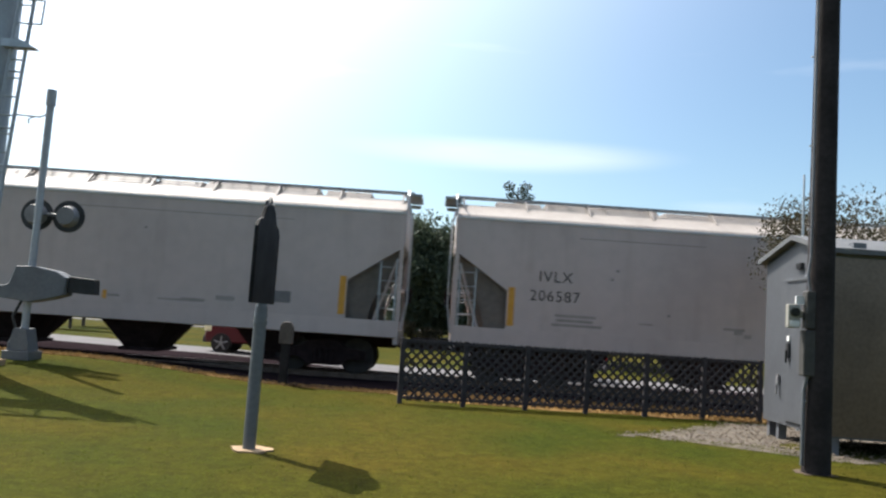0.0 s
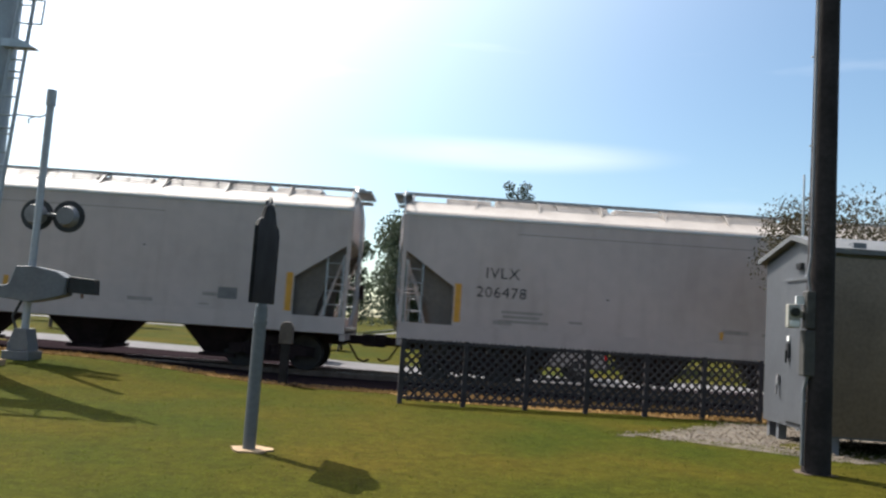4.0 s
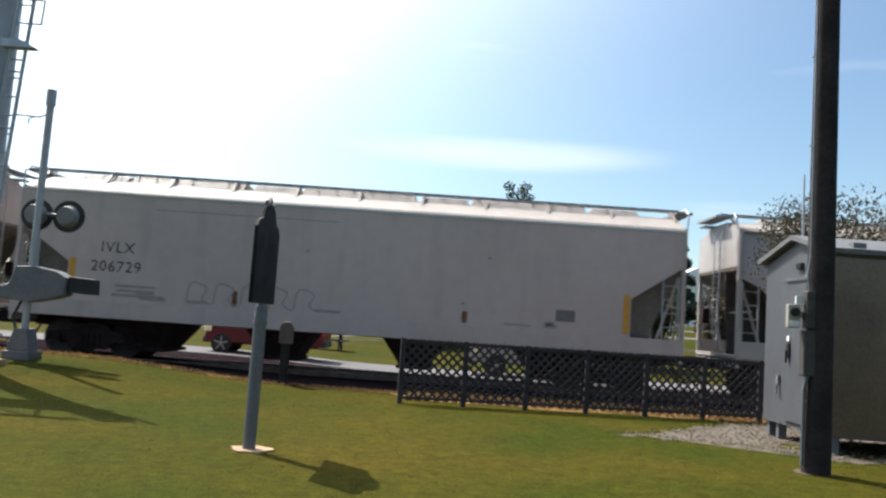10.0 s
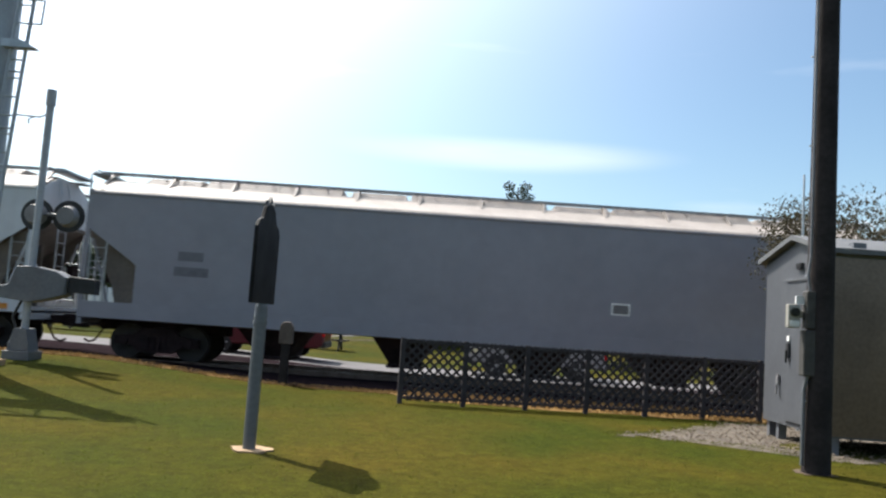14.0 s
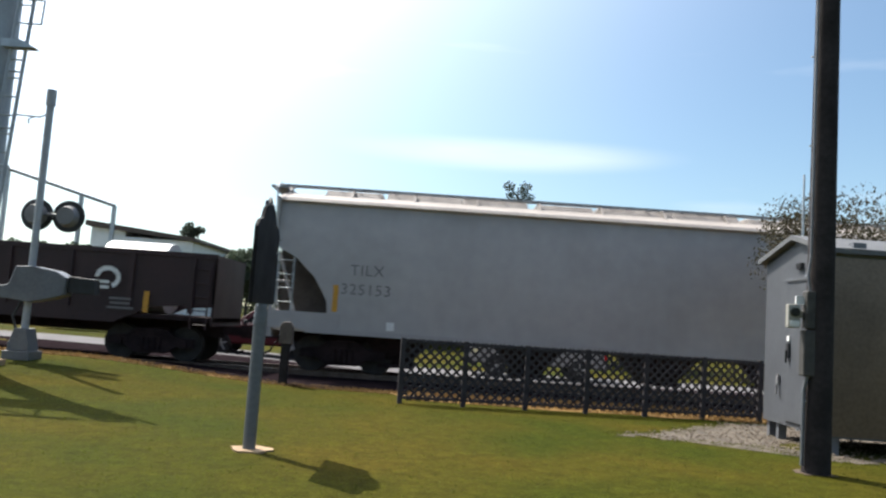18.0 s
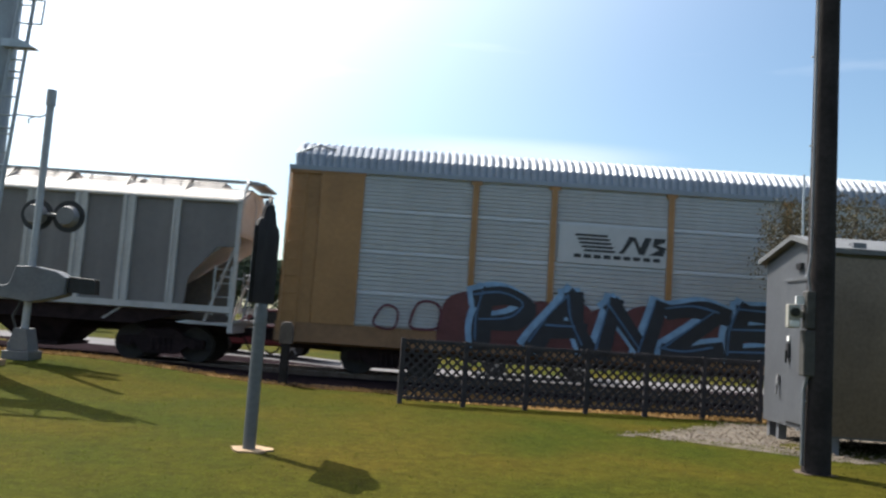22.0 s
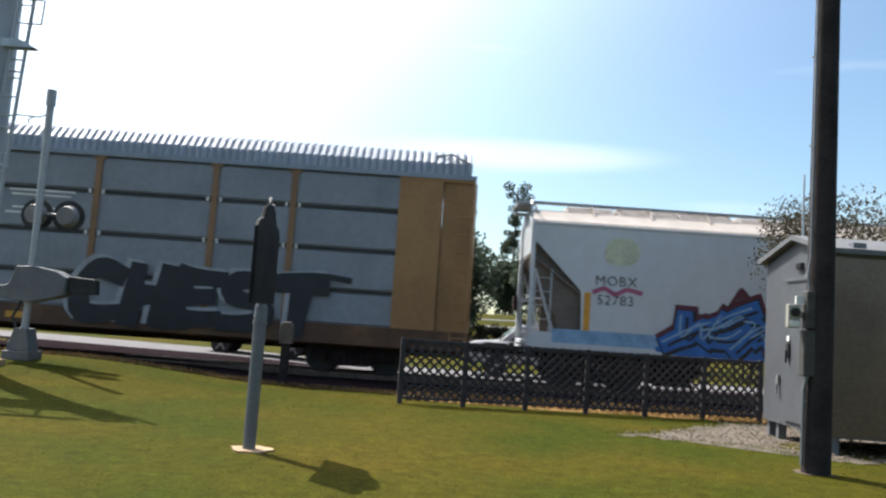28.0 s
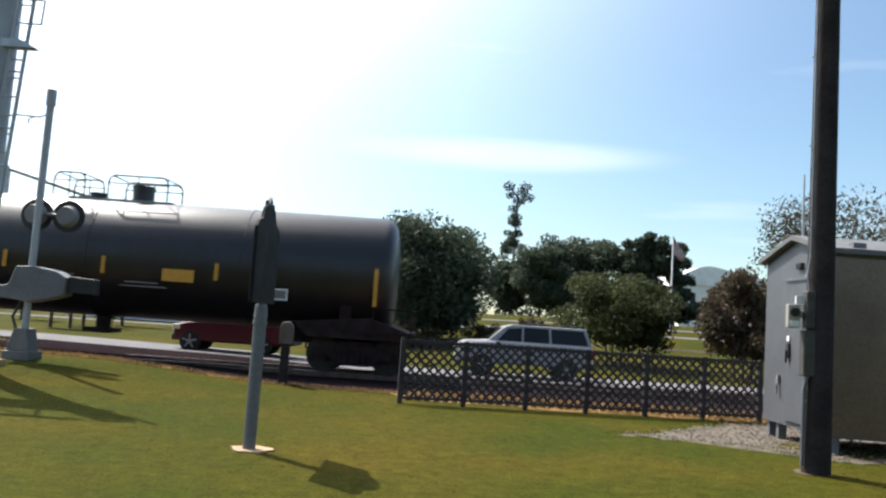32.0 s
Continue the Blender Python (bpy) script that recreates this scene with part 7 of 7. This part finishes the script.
stroke(dakx, [(0.01, 2.95), (0.56, 2.85), (1.02, 2.95), (0.75, 2.6)], 0.06, y - 0.007, G_GREY)
stroke(dakx, [(1.48, 3.3), (1.85, 3.3), (1.85, 3.7), (1.48, 3.7)], 0.05, y - 0.007, G_GREY, closed=True)
stroke(dakx, [(2.59, 3.1), (2.86, 3.05), (2.91, 3.6), (2.63, 3.65)], 0.05, y - 0.007, G_GREY, closed=True)
for x, z in ((0.33, 4.0), (3.09, 4.0), (3.41, 3.2)):
    stroke(dakx, [(x - 0.15, z + 0.15), (x, z), (x + 0.12, z - 0.12)], 0.12, y - 0.006, G_GREY)
patch(dakx, "data_panel", 5.3, 5.85, 1.75, 2.1, y, GREYL, "dark framed data panel")
strip(dakx, 7.0, 1.55, 2.3, y, 0.1, GREYL)
for x in (-7.6, 5.0, 7.6):
    patch(dakx, "sill_patch", x, x + 0.7, 1.1, 1.25, y - 0.018, G_ORANGE)

# white hopper with blue and silver pieces
y = by_ - 0.006
for pts in ([(-3.9, 2.0), (-3.6, 2.5), (-3.3, 2.95), (-2.95, 2.3)], [(-2.9, 2.1), (-2.3, 2.6), (-1.5, 2.5), (-1.1, 2.1), (-0.2, 2.2), (0.1, 1.8), (-0.9, 1.7)], [(-5.2, 1.3), (-4.7, 2.1), (-4.1, 2.1), (-4.3, 1.5)], [(-0.3, 1.2), (0.3, 1.3), (0.2, 2.0), (-0.3, 2.1)]):
    blob(mobx, pts, y - 0.001, G_WINE)
blob(mobx, [(-5.5, 1.15), (-3.6, 1.02), (-1.2, 1.1), (-0.4, 1.3), (-0.9, 1.8), (-2.2, 1.9), (-3.7, 2.1), (-4.8, 1.6)], y - 0.019, G_BLUE, "bright blue sprayed letters")
sprayed(mobx, "cbdac", -5.0, -0.5, 1.38, 2.2, y - 0.022, ((G_WINE, 0.60, 0.05, 0.06), (G_BLACK, 0.52, 0.03, -0.03), (G_BLUE, 0.40, 0.0, 0.0), (G_BLACK, 0.07, 0.07, -0.03), (G_SKY, 0.05, -0.1, 0.05)), "bright blue sprayed shapes with dark edges", 0.4, 0.12, 0.26)
for x, z in ((-3.3, 2.4), (-2.2, 2.35), (-1.2, 2.55)):
    blob(mobx, [(x - 0.2, z - 0.2), (x + 0.15, z - 0.25), (x + 0.2, z + 0.2), (x - 0.1, z + 0.25)], y - 0.004, R_.choice((G_ORANGE, G_PURPLE, G_GREY)))
patch(mobx, "blue_band", -8.2, -5.4, 1.2, 1.56, y - 0.016, G_SKY)
blob(mobx, [(-6.9, 3.4), (-6.3, 3.3), (-6.0, 3.6), (-6.2, 4.0), (-6.8, 3.95)], y, G_LIME, "faded lime sprayed cloud")
stroke(mobx, [(-7.2, 2.55), (-6.9, 2.68), (-6.6, 2.55), (-6.3, 2.68), (-5.9, 2.6)], 0.12, y - 0.004, G_PINK)
sprayed(mobx, "XAOX", 0.7, 7.0, 1.36, 2.46, y - 0.020, ((G_BLACK, 0.58, 0.06, -0.05), (G_WHITE, 0.34, 0.0, 0.0), (G_SILVER, 0.26, 0.03, -0.01), (G_BLACK, 0.14, 0.09, -0.02)), "white and black sprayed letters", 0.3, 0.06, 0.2)
for cx_, cz_, r_, turn_ in ((0.45, 1.75, 0.62, 1.2), (6.3, 1.75, 0.85, 5.6), (6.6, 1.6, 0.5, 5.4), (8.0, 1.45, 0.42, 0.9)):
    for q, (rr_, mat_, w_) in enumerate(((r_, G_BLACK, 0.34), (r_, G_SILVER, 0.24), (r_ * 0.98, G_WHITE, 0.08), (r_ * 0.62, G_BLACK, 0.09))):
        stroke(mobx, [(cx_ + rr_ * math.cos(turn_ + 0.5 * a), cz_ + rr_ * 0.85 * math.sin(turn_ + 0.5 * a)) for a in range(8)], w_, y - 0.040 - 0.002 * q, mat_)
for x, z in ((-0.6, 2.1), (1.2, 2.5), (3.5, 2.55), (6.2, 2.3)):
    blob(mobx, [(x - 0.3, z - 0.2), (x + 0.3, z - 0.25), (x + 0.35, z + 0.1), (x - 0.1, z + 0.3)], y - 0.004, G_LIME)
blob(mobx, [(3.5, 1.5), (3.8, 1.42), (4.0, 1.62), (3.75, 1.8)], y - 0.045, G_WINE)
for x in (0.2, 3.0, 6.6):
    strip(mobx, x, 1.6, 2.2, y - 0.038, 0.14, YELLOW)
bars("data_line", mobx, 6.3, 7.0, (3.25, 3.38, 3.51), 0.07, y, FAINT)
for k, x in enumerate((-4.6, -0.2, 0.2)):
    stroke(mobx, [(x - 0.2, 1.9), (x, 2.15), (x + 0.2, 1.95), (x + 0.1, 2.2)], 0.06, y - 0.004, G_GREY)

# thin outline tags on an ivory car and a tank
iv = TRAIN[8]
for k, x in enumerate((-3.9, -3.2, -2.5, -1.8, -1.1)):
    stroke(iv, [(x - 0.3, 1.6), (x - 0.2, 2.1), (x + 0.2, 2.0), (x + 0.1, 1.7), (x + 0.35, 1.55)], 0.04, iy - 0.008 - 0.001 * k, FAINT)
for z0_, x0_, x1_ in ((2.76, -2.8, -1.05), (2.35, -2.83, -2.15)):
    bars("grime_line", TRAIN[7], x0_, x1_, (z0_,), 0.07, iy - 0.008, BLACK)
patch(TRAIN[7], "grime_streak", -1.86, -1.76, 1.9, 2.74, iy - 0.006, FAINT)
sprayed(TRAIN[22], "bab8", -3.85, -2.45, 1.72, 2.14, -1.585, ((G_SILVER, 0.085, 0.0, 0.0), (G_GREY, 0.03, 0.03, 0.0)), "small silver sprayed tag", 0.1, 0.03, 0.16)



# ---- what moves ----
RUN = [0.0, 14.42, 28.83, 43.45, 58.0, 72.4, 86.85, 101.2, 115.42, 129.25, 143.55, 158.05, 172.5]


def travel(t):
    """Metres run since the start, second by second, then at a steady pace."""
    if t >= 12.0:
        return RUN[12] + 14.21 * (t - 12.0)
    k = int(t)
    return RUN[k] + (RUN[k + 1] - RUN[k]) * (t - k)


def motions():
    times = [1.0 * k for k in range(33)]
    for k, c in enumerate(TRAIN):
        mid = (ENDS[k] + ENDS[k + 1]) / 2
        walk(c, [(t, pose(mid - travel(t), TRACK_Y, RAIL_Z)) for t in times])
    rz = ground_z(-6, 28.8) + 0.015
    walk(red_car, [(0.0, pose(-8.1, 28.6, rz)), (29.2, pose(-8.1, 28.6, rz)), (30.5, pose(-8.39, 28.6, rz)), (31.5, pose(-8.85, 28.6, rz)), (32.0, pose(-9.2, 28.6, rz))])
    sz = ground_z(3, 28.8) + 0.015
    walk(suv, [(0.0, pose(1.2, 28.6, sz)), (30.0, pose(1.2, 28.6, sz)), (31.0, pose(1.05, 28.6, sz)), (32.0, pose(0.75, 28.6, sz))])


motions()
